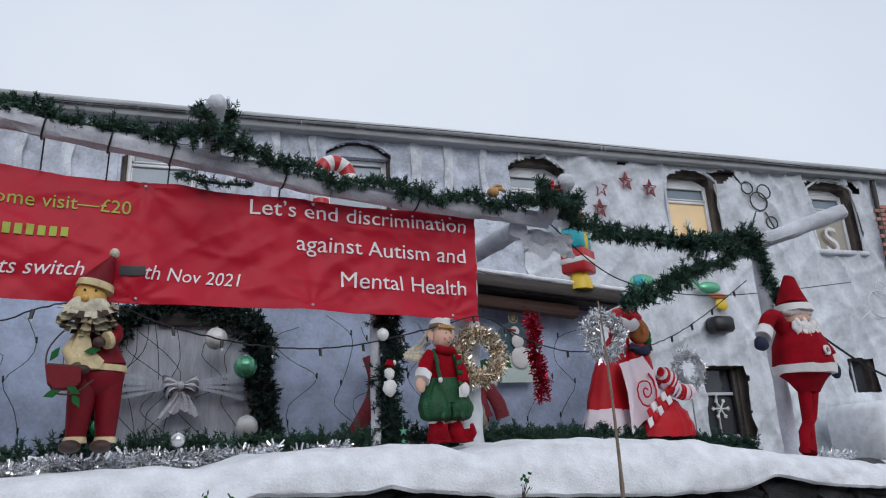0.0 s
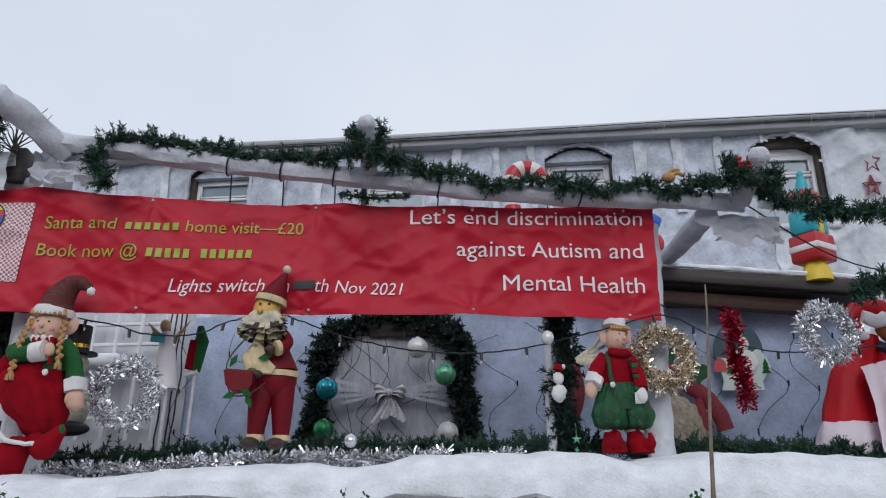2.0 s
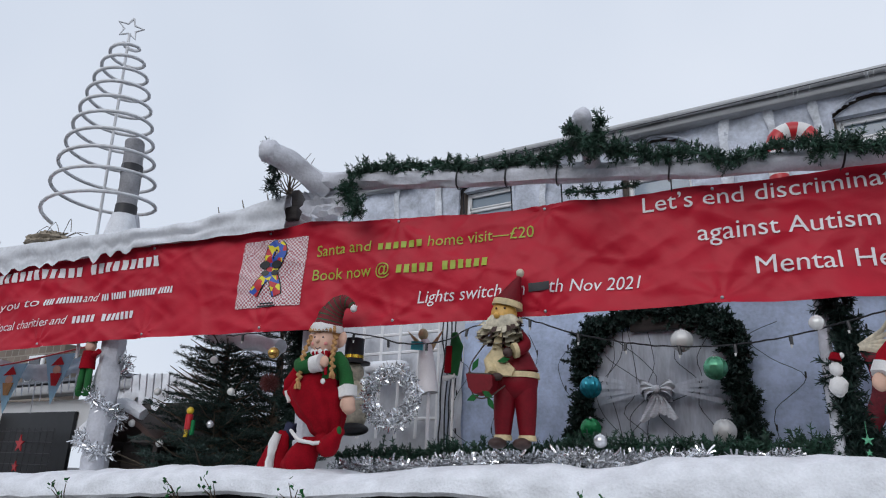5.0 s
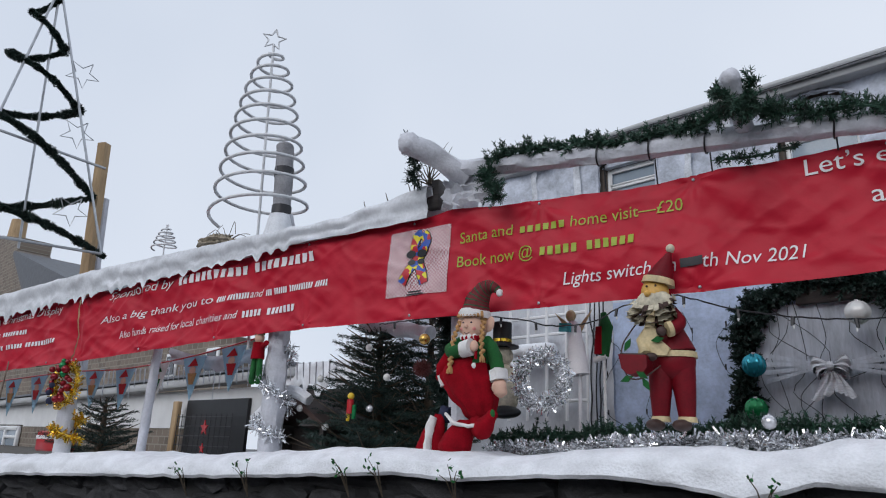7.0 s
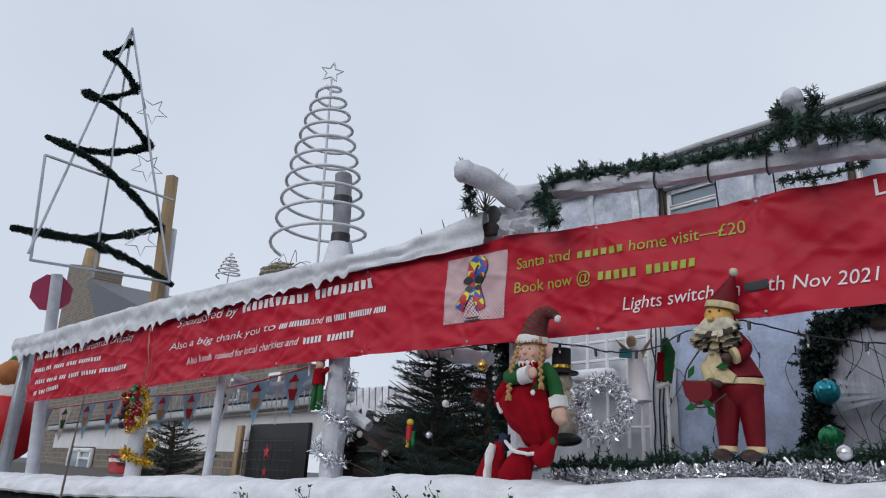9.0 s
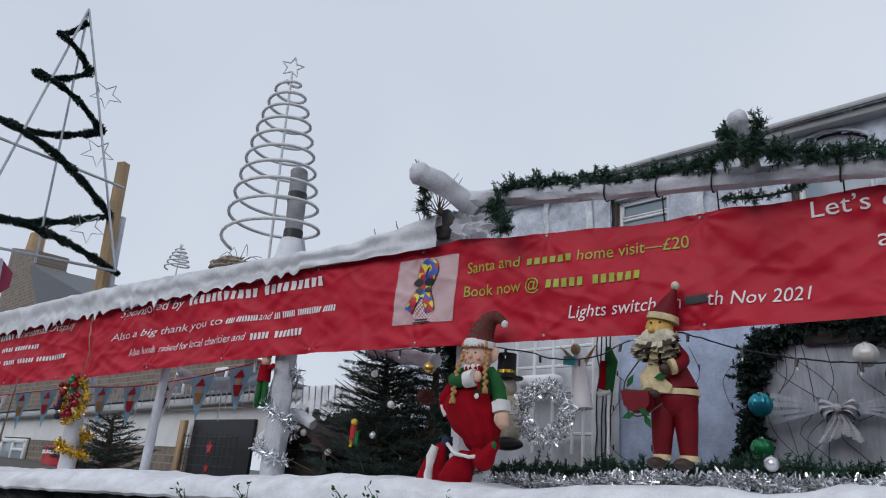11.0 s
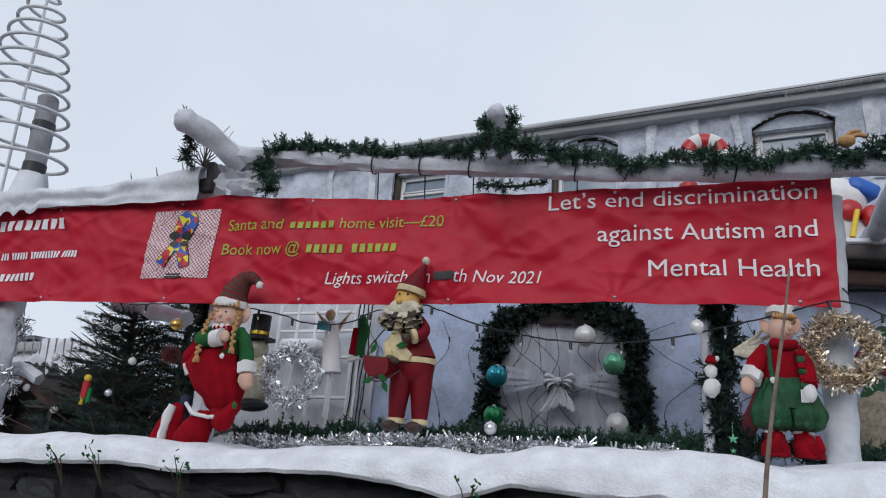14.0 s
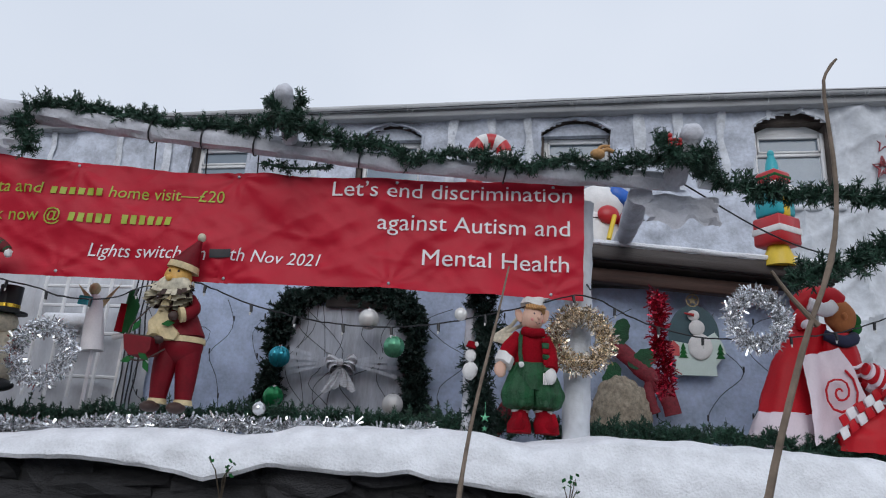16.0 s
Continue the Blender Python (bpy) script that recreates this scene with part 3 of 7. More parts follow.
def puzzle(name):
    m = bpy.data.materials.new(name)
    m.use_nodes = True
    nt = m.node_tree
    tc, vo, rp = nt.nodes.new("ShaderNodeTexCoord"), nt.nodes.new("ShaderNodeTexVoronoi"), nt.nodes.new("ShaderNodeValToRGB")
    vo.inputs["Scale"].default_value = 21
    sp = nt.nodes.new("ShaderNodeSeparateColor")
    rp.color_ramp.interpolation = "CONSTANT"
    rp.color_ramp.elements[0].color = (0.50, 0.02, 0.03, 1)
    rp.color_ramp.elements[1].position = 0.34
    rp.color_ramp.elements[1].color = (0.03, 0.09, 0.42, 1)
    e = rp.color_ramp.elements.new(0.66)
    e.color = (0.72, 0.62, 0.02, 1)
    nt.links.new(tc.outputs["Object"], vo.inputs["Vector"])
    nt.links.new(vo.outputs["Color"], sp.inputs["Color"])
    nt.links.new(sp.outputs["Red"], rp.inputs["Fac"])
    nt.links.new(rp.outputs["Color"], nt.nodes["Principled BSDF"].inputs["Base Color"])
    return m


M_CHECK, M_PUZZLE = checked("checked_print"), puzzle("puzzle_print")
s = Shape()
s.sheet(lambda a, b: ban(-2.09 + 0.54 * a + 0.02 * b, zrel(-2.09 + 0.54 * a, 2.755 + 0.02 * a + 0.525 * b), 0.006), 30, 30)
part("checked_panel", s, M_CHECK, b1, "white and red checked print")


def ribbon(off, pts, w, m):
    s = Shape()
    n = len(pts) - 1

    def fn(a, b):
        i = min(int(a * n), n - 1)
        k = a * n - i
        u = pts[i][0] * (1 - k) + pts[i + 1][0] * k
        z = pts[i][1] * (1 - k) + pts[i + 1][1] * k
        du, dz = pts[i + 1][0] - pts[i][0], pts[i + 1][1] - pts[i][1]
        l = math.hypot(du, dz)
        u, z = u - dz / l * w * (b - 0.5), z + du / l * w * (b - 0.5)
        return ban(u, zrel(u, z), off)
    s.sheet(fn, n * 6, 4)
    return s


tail_a = [(-1.94, 2.86), (-1.87, 2.97), (-1.79, 3.07), (-1.73, 3.16), (-1.73, 3.21), (-1.77, 3.25)]
tail_b = [(-1.77, 3.25), (-1.82, 3.23), (-1.84, 3.15), (-1.82, 3.06), (-1.78, 2.97), (-1.745, 2.85)]
part("ribbon_edge", ribbon(0.009, tail_a, 0.088, M_BLACK), M_BLACK, b1, "black ribbon outline")
part("ribbon_edge", ribbon(0.010, tail_b, 0.088, M_BLACK), M_BLACK, b1, "black ribbon outline")
part("ribbon", ribbon(0.013, tail_a, 0.072, M_PUZZLE), M_PUZZLE, b1, "printed ribbon of coloured puzzle pieces")
part("ribbon", ribbon(0.014, tail_b, 0.072, M_PUZZLE), M_PUZZLE, b1, "printed ribbon of coloured puzzle pieces")
s = Shape()
for a, b, r in ((-0.05, 0.035, 0.045), (0.05, 0.03, 0.045), (-0.04, -0.03, 0.032), (0.04, -0.03, 0.032)):
    s.add([ban(-1.82 + a + r * math.cos(t), zrel(-1.82, 3.055 + b + 0.7 * r * math.sin(t)), 0.018) for t in [k * 0.628 for k in range(10)]], [tuple(range(10))])
part("printed_butterfly", s, M_BLACK, b1, "dark printed butterfly")
strip(b1, -1.88, -1.76, 2.785, 2.787, 0.012, M_BLACK)
strip(b1, -1.90, -1.74, 2.765, 2.767, 0.012, M_BLACK)

# ---- greenery and tinsel ----
RNG = random.Random(7)


def spline(pts, step=0.05):
    """Points at even steps along a smooth line through pts."""
    P = [Vector(p) for p in pts]
    out = []
    for i in range(len(P) - 1):
        a, b, c, d = P[max(i - 1, 0)], P[i], P[i + 1], P[min(i + 2, len(P) - 1)]
        n = max(2, int((c - b).length / step))
        for k in range(n):
            t = k / n
            out.append(0.5 * (2 * b + (c - a) * t + (2 * a - 5 * b + 4 * c - d) * t * t + (3 * b - a - 3 * c + d) * t ** 3))
    return out + [P[-1]]


def rvec():
    while True:
        v = Vector((RNG.uniform(-1, 1), RNG.uniform(-1, 1), RNG.uniform(-1, 1)))
        if 0.05 < v.length < 1:
            return v.normalized()


def sprig(s, base, d, length, needle, count, wide, m=0):
    for k in range(count):
        t = (k + RNG.random()) / count
        p = base + d * length * t
        q = (d * 0.75 + rvec() * 0.95).normalized() * needle * RNG.uniform(0.7, 1.2)
        side = q.cross(rvec()).normalized() * wide
        s.add([p - side, p + side, p + q + side * 0.4, p + q - side * 0.4], [(0, 1, 2, 3)], m)


def fir(pts, radius, per_m=110, needle=0.05, wide=0.0035, count=9, gather=0.45, dense=2.3):
    """A fir garland: short sprigs of needles round a line, bunched here and there."""
    s = Shape()
    line = spline(pts, 0.02)
    s.tube(line[::3] + [line[-1]], radius * 0.16, 0, 6, lump=0.4)
    n = int(len(line) * 0.02 * per_m * dense)
    wide, gather = wide * 1.45, gather * 0.5
    for _ in range(n):
        i = RNG.randrange(len(line))
        p = line[i]
        d = (line[min(i + 1, len(line) - 1)] - line[max(i - 1, 0)]).normalized()
        r = rvec()
        r = (r - d * r.dot(d)).normalized()
        g = max(0.25, 0.8 + gather + 1.3 * nz(p.x * 7 + 9, p.y * 7, p.z * 7))
        sprig(s, p + r * radius * 0.12, (r + d * RNG.uniform(-0.7, 0.7)).normalized(), radius * g * 0.85, needle, count, wide)
    return s


def tufted(pts, reach, gap=0.075, needle=0.034, wide=0.003, twigs=5, up=0.25, bare=0.3):
    """A fir garland of separate tufts along a wire: each tuft a fan of short twigs, the gaps between them uneven."""
    s = Shape()
    line = spline(pts, 0.01)
    s.tube(line[::4] + [line[-1]], 0.009, 0, 6, lump=0.4)
    i = 0.0
    while i < len(line) - 1:
        p = line[int(i)]
        d = (line[min(int(i) + 2, len(line) - 1)] - line[max(int(i) - 2, 0)]).normalized()
        size = reach * RNG.uniform(0.55, 1.15) * (1 + 0.5 * nz(p.x * 3.1, p.y * 3, p.z * 3.3))
        fan = rvec()
        fan = (fan - d * fan.dot(d) + Vector((0, 0, up))).normalized()
        for _ in range(twigs):
            q = (fan * 0.7 + rvec() * 0.75 + d * RNG.uniform(-0.5, 0.5)).normalized()
            l = size * RNG.uniform(0.6, 1.1)
            sprig(s, p, q, l, needle, max(8, int(l * 300)), wide)
        if RNG.random() > bare:
            for _ in range(3):
                q = rvec()
                sprig(s, p, q, reach * 0.45, needle * 0.9, 9, wide)
        i += gap * 100 * RNG.uniform(0.35, 0.9)
    return s


def tinsel(pts, radius, per_m=900, size=0.035, wide=0.003, close=False, core=0.2):
    s = Shape()
    line = spline(pts, 0.02)
    s.tube(line, radius * core, 0, 6, cap=not close)
    for _ in range(int(len(line) * 0.02 * per_m)):
        p = RNG.choice(line)
        r = rvec()
        p = p + r * radius * RNG.uniform(0.1, 0.75)
        q = (r + rvec() * 0.9).normalized() * size * RNG.uniform(0.6, 1.3)
        w = q.cross(rvec()).normalized() * wide * RNG.uniform(0.7, 1.5)
        s.add([p - w, p + w, p + q + w, p + q - w], [(0, 1, 2, 3)])
    return s


def ring(c, r, n=24, tip=0.0):
    return [(c[0] + r * math.cos(a), c[1] + tip * r * math.sin(a), c[2] + r * math.sin(a)) for a in [2 * math.pi * k / n for k in range(n + 1)]]


M_RED = mat("red_felt", (0.27, 0.003, 0.011), 0.95, spec=0.15, var=0.45, scale=7, fine=90, bump=0.5)
M_REDM = mat("red_painted_tin", (0.165, 0.002, 0.009), 0.55, 0.0, spec=0.25, var=0.35, scale=9, bump=0.1)
M_CREAM = mat("cream_painted_tin", (0.62, 0.50, 0.28), 0.5, var=0.35, scale=14, bump=0.1)
M_CREAM2 = mat("aged_cream_tin", (0.60, 0.55, 0.42), 0.5, var=0.5, scale=16, bump=0.1)
M_OCHRE = mat("ochre_tin_face", (0.66, 0.38, 0.09), 0.5, var=0.3, scale=12, bump=0.1)
M_RUST = mat("dark_rusted_tin", (0.05, 0.025, 0.02), 0.6, var=0.5, bump=0.2)
M_GFELT = mat("green_felt", (0.010, 0.11, 0.024), 0.95, var=0.4, scale=7, fine=90, bump=0.4)
M_GVELV = mat("dark_green_velvet", (0.004, 0.075, 0.022), 0.6, var=0.6, scale=9, fine=70, bump=0.7, depth=0.03)
M_WFELT = mat("white_plush", (0.74, 0.73, 0.72), 0.95, var=0.2, scale=9, fine=120, bump=0.4, sheen=0.3)
M_SKIN = mat("pink_cloth_face", (0.66, 0.42, 0.32), 0.9, var=0.12, scale=8, fine=120, bump=0.1)
M_TAN = mat("tan_wool", (0.48, 0.27, 0.11), 0.9, var=0.3, scale=20, bump=0.4)
M_ORANGE = mat("orange_brown_felt", (0.42, 0.15, 0.05), 0.9, var=0.3, scale=9, bump=0.2)
M_NAVY = mat("navy_cloth", (0.02, 0.025, 0.06), 0.9, var=0.3, bump=0.2)
M_PINKW = mat("pale_pink_nylon", (0.72, 0.62, 0.68), 0.6, var=0.12, scale=3, bump=0.15)
M_SHINYR = mat("bright_red_nylon", (0.46, 0.006, 0.014), 0.5, spec=0.25, var=0.2, scale=4, bump=0.2)
M_TEAL = mat("teal_plastic", (0.02, 0.36, 0.42), 0.35, var=0.15, bump=0.05)
M_YEL = mat("yellow_plastic", (0.72, 0.50, 0.03), 0.4, var=0.15, bump=0.05)
M_REDP = mat("red_plastic", (0.46, 0.015, 0.02), 0.35, var=0.15, bump=0.05)
M_BLUEP = mat("blue_plastic", (0.02, 0.12, 0.50), 0.4, var=0.15, bump=0.05)
M_BTEAL = mat("teal_bauble", (0.02, 0.28, 0.36), 0.18, 0.5, var=0.15, scale=20, bump=0.1)
M_BMINT = mat("mint_bauble", (0.14, 0.46, 0.27), 0.22, 0.4, var=0.2, scale=30, bump=0.2)
M_BGREEN = mat("green_bauble", (0.012, 0.22, 0.07), 0.2, 0.4, var=0.2, scale=30, bump=0.2)
M_BWHITE = mat("pearl_bauble", (0.72, 0.72, 0.70), 0.25, 0.1, var=0.1, bump=0.05)
M_BSILV = mat("silver_bauble", (0.70, 0.70, 0.72), 0.25, 0.7, var=0.15, bump=0.05)
M_BGOLD = mat("gold_bauble", (0.60, 0.36, 0.10), 0.2, 0.85, var=0.15, bump=0.05)
M_GREYTUBE = mat("grey_rope_tube", (0.68, 0.69, 0.71), 0.45, var=0.15, scale=20, bump=0.1)
M_BARK = mat("bark", (0.11, 0.085, 0.06), 0.9, var=0.5, scale=30, bump=0.5)
def coursed(name, a, b, joint, scale):
    """Coursed rubble for walls far off."""
    m = mat(name, a, 0.9, var=0.4, scale=3, bump=0.0)
    nt = m.node_tree
    tc, mp, br = nt.nodes.new("ShaderNodeTexCoord"), nt.nodes.new("ShaderNodeMapping"), nt.nodes.new("ShaderNodeTexBrick")
    mp.inputs["Rotation"].default_value = (radians(90), 0, 0)
    br.inputs["Color1"].default_value, br.inputs["Color2"].default_value, br.inputs["Mortar"].default_value = (*a, 1), (*b, 1), (*joint, 1)
    br.inputs["Scale"].default_value = scale
    br.inputs["Mortar Size"].default_value = 0.025
    br.inputs["Row Height"].default_value = 0.3
    nt.links.new(tc.outputs["Object"], mp.inputs["Vector"])
    nt.links.new(mp.outputs["Vector"], br.inputs["Vector"])
    nt.links.new(br.outputs["Color"], nt.nodes["Principled BSDF"].inputs["Base Color"])
    return m


M_STONEH = coursed("brown_stone", (0.14, 0.115, 0.095), (0.22, 0.18, 0.145), (0.27, 0.245, 0.21), 1.9)
M_WPAINT = mat("white_painted_wall", (0.72, 0.73, 0.74), 0.8, var=0.15, scale=2, bump=0.15)
M_SIGNR = mat("faded_red_sign", (0.40, 0.03, 0.10), 0.5, var=0.15, bump=0.03)
M_STRAW = mat("pebbly_sack", (0.36, 0.31, 0.24), 0.95, var=0.5, scale=30, fine=90, bump=0.8)
M_GLITR = mat("red_glitter_foam", (0.22, 0.012, 0.025), 0.6, var=0.5, scale=40, fine=160, bump=0.4)
M_PURPLE = mat("icy_green_print", (0.55, 0.66, 0.62), 0.5, var=0.1, bump=0.02)
M_DKTEAL = mat("dark_teal_print", (0.02, 0.07, 0.09), 0.5, var=0.3, bump=0.02)

# ---- porch with the blue sheet front ----
s = Shape()
s.box((-0.95, 6.76, 2.3), (8.9, 0.16, 1.8))
solid("porch_wall", s, M_RENDER, "plain block wall of the front porch", "wall", kind="structure", smooth=False)
s = Shape()
s.box((3.42, 8.4, 2.3), (0.16, 3.2, 1.9))
s.box((-5.35, 8.4, 2.3), (0.16, 3.2, 1.9))
solid("porch_side_wall", s, M_FLEECE, "porch side walls covered in white fleece", "wall", kind="structure", smooth=False)


def sheetfold(u0, u1, z0, z1, v, amp, fx=2.0, fz=0.7):
    s = Shape()
    s.sheet(lambda a, b: (u0 + (u1 - u0) * a, v - amp * (abs(nz((u0 + (u1 - u0) * a) * fx, (z0 + (z1 - z0) * b) * fz, v)) + 0.3 * nz((u0 + (u1 - u0) * a) * 6, b * 8, v)), z0 + (z1 - z0) * b),
            max(4, int((u1 - u0) / 0.04)), max(4, int((z1 - z0) / 0.05)))
    return s


solid("blue_sheet", sheetfold(-2.70, 3.38, 1.4, 3.2, 6.64, 0.05), M_BLUE, "pale blue plastic sheet stretched over the porch front", "sheet")
solid("white_sheet", sheetfold(-5.3, -2.66, 1.4, 3.45, 6.62, 0.10, 5, 0.8), M_PANEL, "white gauze gathered over the porch door", "sheet")
solid("gauze_panel", sheetfold(-1.24, -0.02, 1.6, 2.97, 6.585, 0.07, 5, 0.6), M_GAUZE, "grey white gauze panel over the porch window", "sheet")
porch = thing("porch_roof", "lean-to porch roof with dark wet timber edge", "roof", pose(3.53, 0, 3.29, 0, 5.7, 0), kind="structure")
s = Shape()
s.box((-1.9, 8.0, 0.01), (3.85, 3.4, 0.05), bevel=0.01)
part("roof_deck", s, M_RENDER, porch)
s = Shape()
s.box((-1.9, 6.25, -0.05), (3.85, 0.06, 0.12), bevel=0.01)
part("front_board", s, M_BEAM, porch)
s = Shape()
s.box((-1.9, 6.45, -0.115), (3.8, 0.34, 0.02))
part("soffit", s, M_BEAM, porch)
s = Shape()
s.box((-2.2, 6.42, -0.215), (3.6, 0.12, 0.12), bevel=0.01)
part("beam", s, mat("brown_timber", (0.085, 0.045, 0.034), 0.7, var=0.5, bump=0.4, stretch=(0.3, 1, 4)), porch, "brown timber beam")
s = Shape()
s.tube([(-3.85 + i * 0.13, 6.23, 0.035 + 0.01 * nz(i * 0.8)) for i in range(31)], 0.024, lump=0.4)
part("snow_edge", s, M_SNOW, porch, "thin line of fake snow")
def arch_pts(c, w, top, foot, v):
    P = [(c - w - 0.06, v, foot), (c - w, v, top - w * 1.1)]
    P += [(c - w * math.cos(a), v, top - w * 0.75 + w * 0.75 * math.sin(a)) for a in (0.4, 0.8, 1.2, 1.57, 1.94, 2.34, 2.74)]
    return P + [(c + w, v, top - w * 1.1), (c + w + 0.06, v, foot + 0.02)]


solid("arch_garland", tufted(arch_pts(-0.64, 0.68, 3.16, 1.85, 6.5), 0.16, 0.03, 0.036, 0.008, 10, 0.0, 0.0), M_GREEN2, "thick dark green fir garland arched round the porch window", "garland")

s = Shape()
s.box((-0.55, 6.52, 3.03), (0.62, 0.05, 0.16), bevel=0.01)
solid("lintel_box", s, M_BEAM, "dark box at the head of the porch window", "box")
bow = thing("ribbon_bow", "white organza ribbon bow on the gauze panel", "bow", pose(-0.63, 6.48, 2.42))
M_ORG = mat("white_organza", (0.70, 0.72, 0.76), 0.6, var=0.25, scale=20, fine=60, bump=0.4, stretch=(1, 1, 5))
for sx, tilt, size in ((-1, 0.12, 1.0), (1, 0.08, 0.95), (-1, -0.35, 0.75), (1, -0.3, 0.8)):
    s = Shape()
    s.sheet(lambda a, b: (sx * size * 0.145 * math.sin(a * math.pi) + 0.012 * math.sin(b * 9 + a * 4), -0.02 - 0.05 * math.sin(a * 2 * math.pi) - 0.012 * math.cos(b * 11),
                          tilt * 0.14 * math.sin(a * math.pi) + (b - 0.5) * (0.025 + 0.085 * size * math.sin(a * math.pi)) + 0.03 * math.sin(a * 2 * math.pi)), 18, 8)
    part("loop", s, M_ORG, bow)
for sx, l in ((-1, 0.26), (1, 0.24), (-0.35, 0.22), (0.4, 0.2)):
    s = Shape()
    s.sheet(lambda a, b: (sx * 0.13 * a ** 0.8 + (b - 0.5) * (0.03 + 0.06 * a), -0.035 - 0.015 * math.sin(a * 6 + b * 7), -0.02 - l * a + (0.03 * abs(b - 0.5) * 2 * (a > 0.9))), 10, 6)
    part("tail", s, M_ORG, bow)
for sx in (-1, 1):
    for k in range(4):
        s = Shape()
        s.sheet(lambda a, b: (sx * (0.02 + 0.5 * a), -0.006 - 0.01 * math.sin(a * 4 + k), 0.01 + (k - 1.5) * 0.075 * a + (b - 0.5) * (0.012 + 0.03 * a)), 10, 2)
        part("band", s, M_GAUZE, bow)
s = Shape()
s.ell((0, -0.06, 0), (0.03, 0.028, 0.035), lump=0.3)
part("knot", s, M_ORG, bow)


def bauble(u, v, z, r, m, label, ribs=0, tag="hanging baubles"):
    b = thing("bauble", label, "bauble", pose(u, v, z) if v > 6 else at(u, v, z), tag)
    s = Shape()
    seg = 28 if ribs else 18
    s.ell((0, 0, 0), r, seg=seg, rings=12)
    if ribs:
        s.v = [tuple(Vector(p) * (1 + 0.05 * math.cos(ribs * math.atan2(p[1], p[0])))) for p in s.v]
    part("ball", s, m, b)
    s = Shape()
    s.tube([(0, 0, r * 0.97), (0, 0, r * 1.13)], r * 0.18, seg=8)
    part("cap", s, M_BSILV, b, "small silver cap")
    return b


bauble(-1.17, 6.30, 2.44, 0.092, M_BTEAL, "teal shiny bauble with a ribbed skin on the arch garland", 14)
bauble(-0.11, 6.30, 2.56, 0.092, M_BMINT, "mint green dimpled bauble on the arch garland", 10)
bauble(-1.18, 6.30, 2.08, 0.09, M_BGREEN, "dark green dimpled bauble at the arch foot", 10)
bauble(-0.36, 6.30, 2.80, 0.09, M_BWHITE, "white pearly bauble with petals on the arch garland", 7)
bauble(-0.08, 6.30, 2.06, 0.09, M_BWHITE, "white pearly bauble with petals at the arch foot", 7)
bauble(0.545, 4.5, 1.87, 0.042, M_BSILV, "small matt silver bauble in the tinsel")
bauble(1.76, 4.32, 2.515, 0.04, M_BWHITE, "small pearl white bauble on the green post", 9)
bauble(-1.70, 4.35, 2.42, 0.042, M_BGOLD, "small shiny gold bauble beside the tree")

s = Shape()
for k in range(130):
    a, b = k * 2.4, math.acos(1 - 2 * (k + 0.5) / 130)
    d = Vector((math.sin(b) * math.cos(a), math.sin(b) * math.sin(a), math.cos(b)))
    s.tube([d * 0.02, d * 0.075], [0.006, 0.002], 0, 4, cap=False)
s.ell((0, 0, 0), 0.035, 0, 10, 7)
solid("spiky_ball", s, mat("dark_red_burr", (0.10, 0.02, 0.018), 0.6, var=0.4, bump=0.2), "dark red spiky ball tied to the post by the tree", "ornament", at(-1.80, 4.50, 2.23))
s = Shape()
for z, r in ((0, 0.055), (-0.11, 0.032)):
    s.slab([(r * (1 if k % 2 == 0 else 0.36) * math.sin(k * 0.6283), z + r * (1 if k % 2 == 0 else 0.36) * math.cos(k * 0.6283)) for k in range(10)], -0.008, 0.008)
s.tube([(0, 0, 0.05), (0, 0.01, 0.16)], 0.003, 0, 5)
solid("star_ornament", s, M_BMINT, "pale green metal stars hanging at the green post foot", "ornament", at(1.95, 4.44, 1.90) @ Matrix.Scale(0.6, 4))

# net lights on the sheet
net = Shape()
nr = random.Random(21)
for k in range(17):
    u0 = -2.6 + k * 0.37 + nr.uniform(-0.1, 0.1)
    if -1.3 < u0 < -0.05:
        continue
    sgn = nr.choice((-1, 1))
    P = [(u0 + sgn * nr.uniform(0.06, 0.2) * math.sin(i * 1.57 + k) + nr.uniform(-0.06, 0.06), 6.55, 1.7 + i * nr.uniform(0.18, 0.2)) for i in range(8)]
    net.tube(spline(P, 0.06), 0.003, 0, 4, cap=False)
    for i in (2, 4, 6):
        net.tube([P[i], (P[i][0], 6.545, P[i][2] + 0.05)], 0.008, 0, 5)
for k in range(8):
    u0 = nr.uniform(-1.05, -0.3)
    net.tube(spline([(u0 + nr.uniform(-0.22, 0.22), 6.50, 2.95 - j * 0.24 + nr.uniform(-0.06, 0.06)) for j in range(6)], 0.06), 0.003, 0, 4, cap=False)
tagged(solid("light_net", net, M_BLACK, "dark wire net of unlit fairy lights", "light net"), kind="stuff")

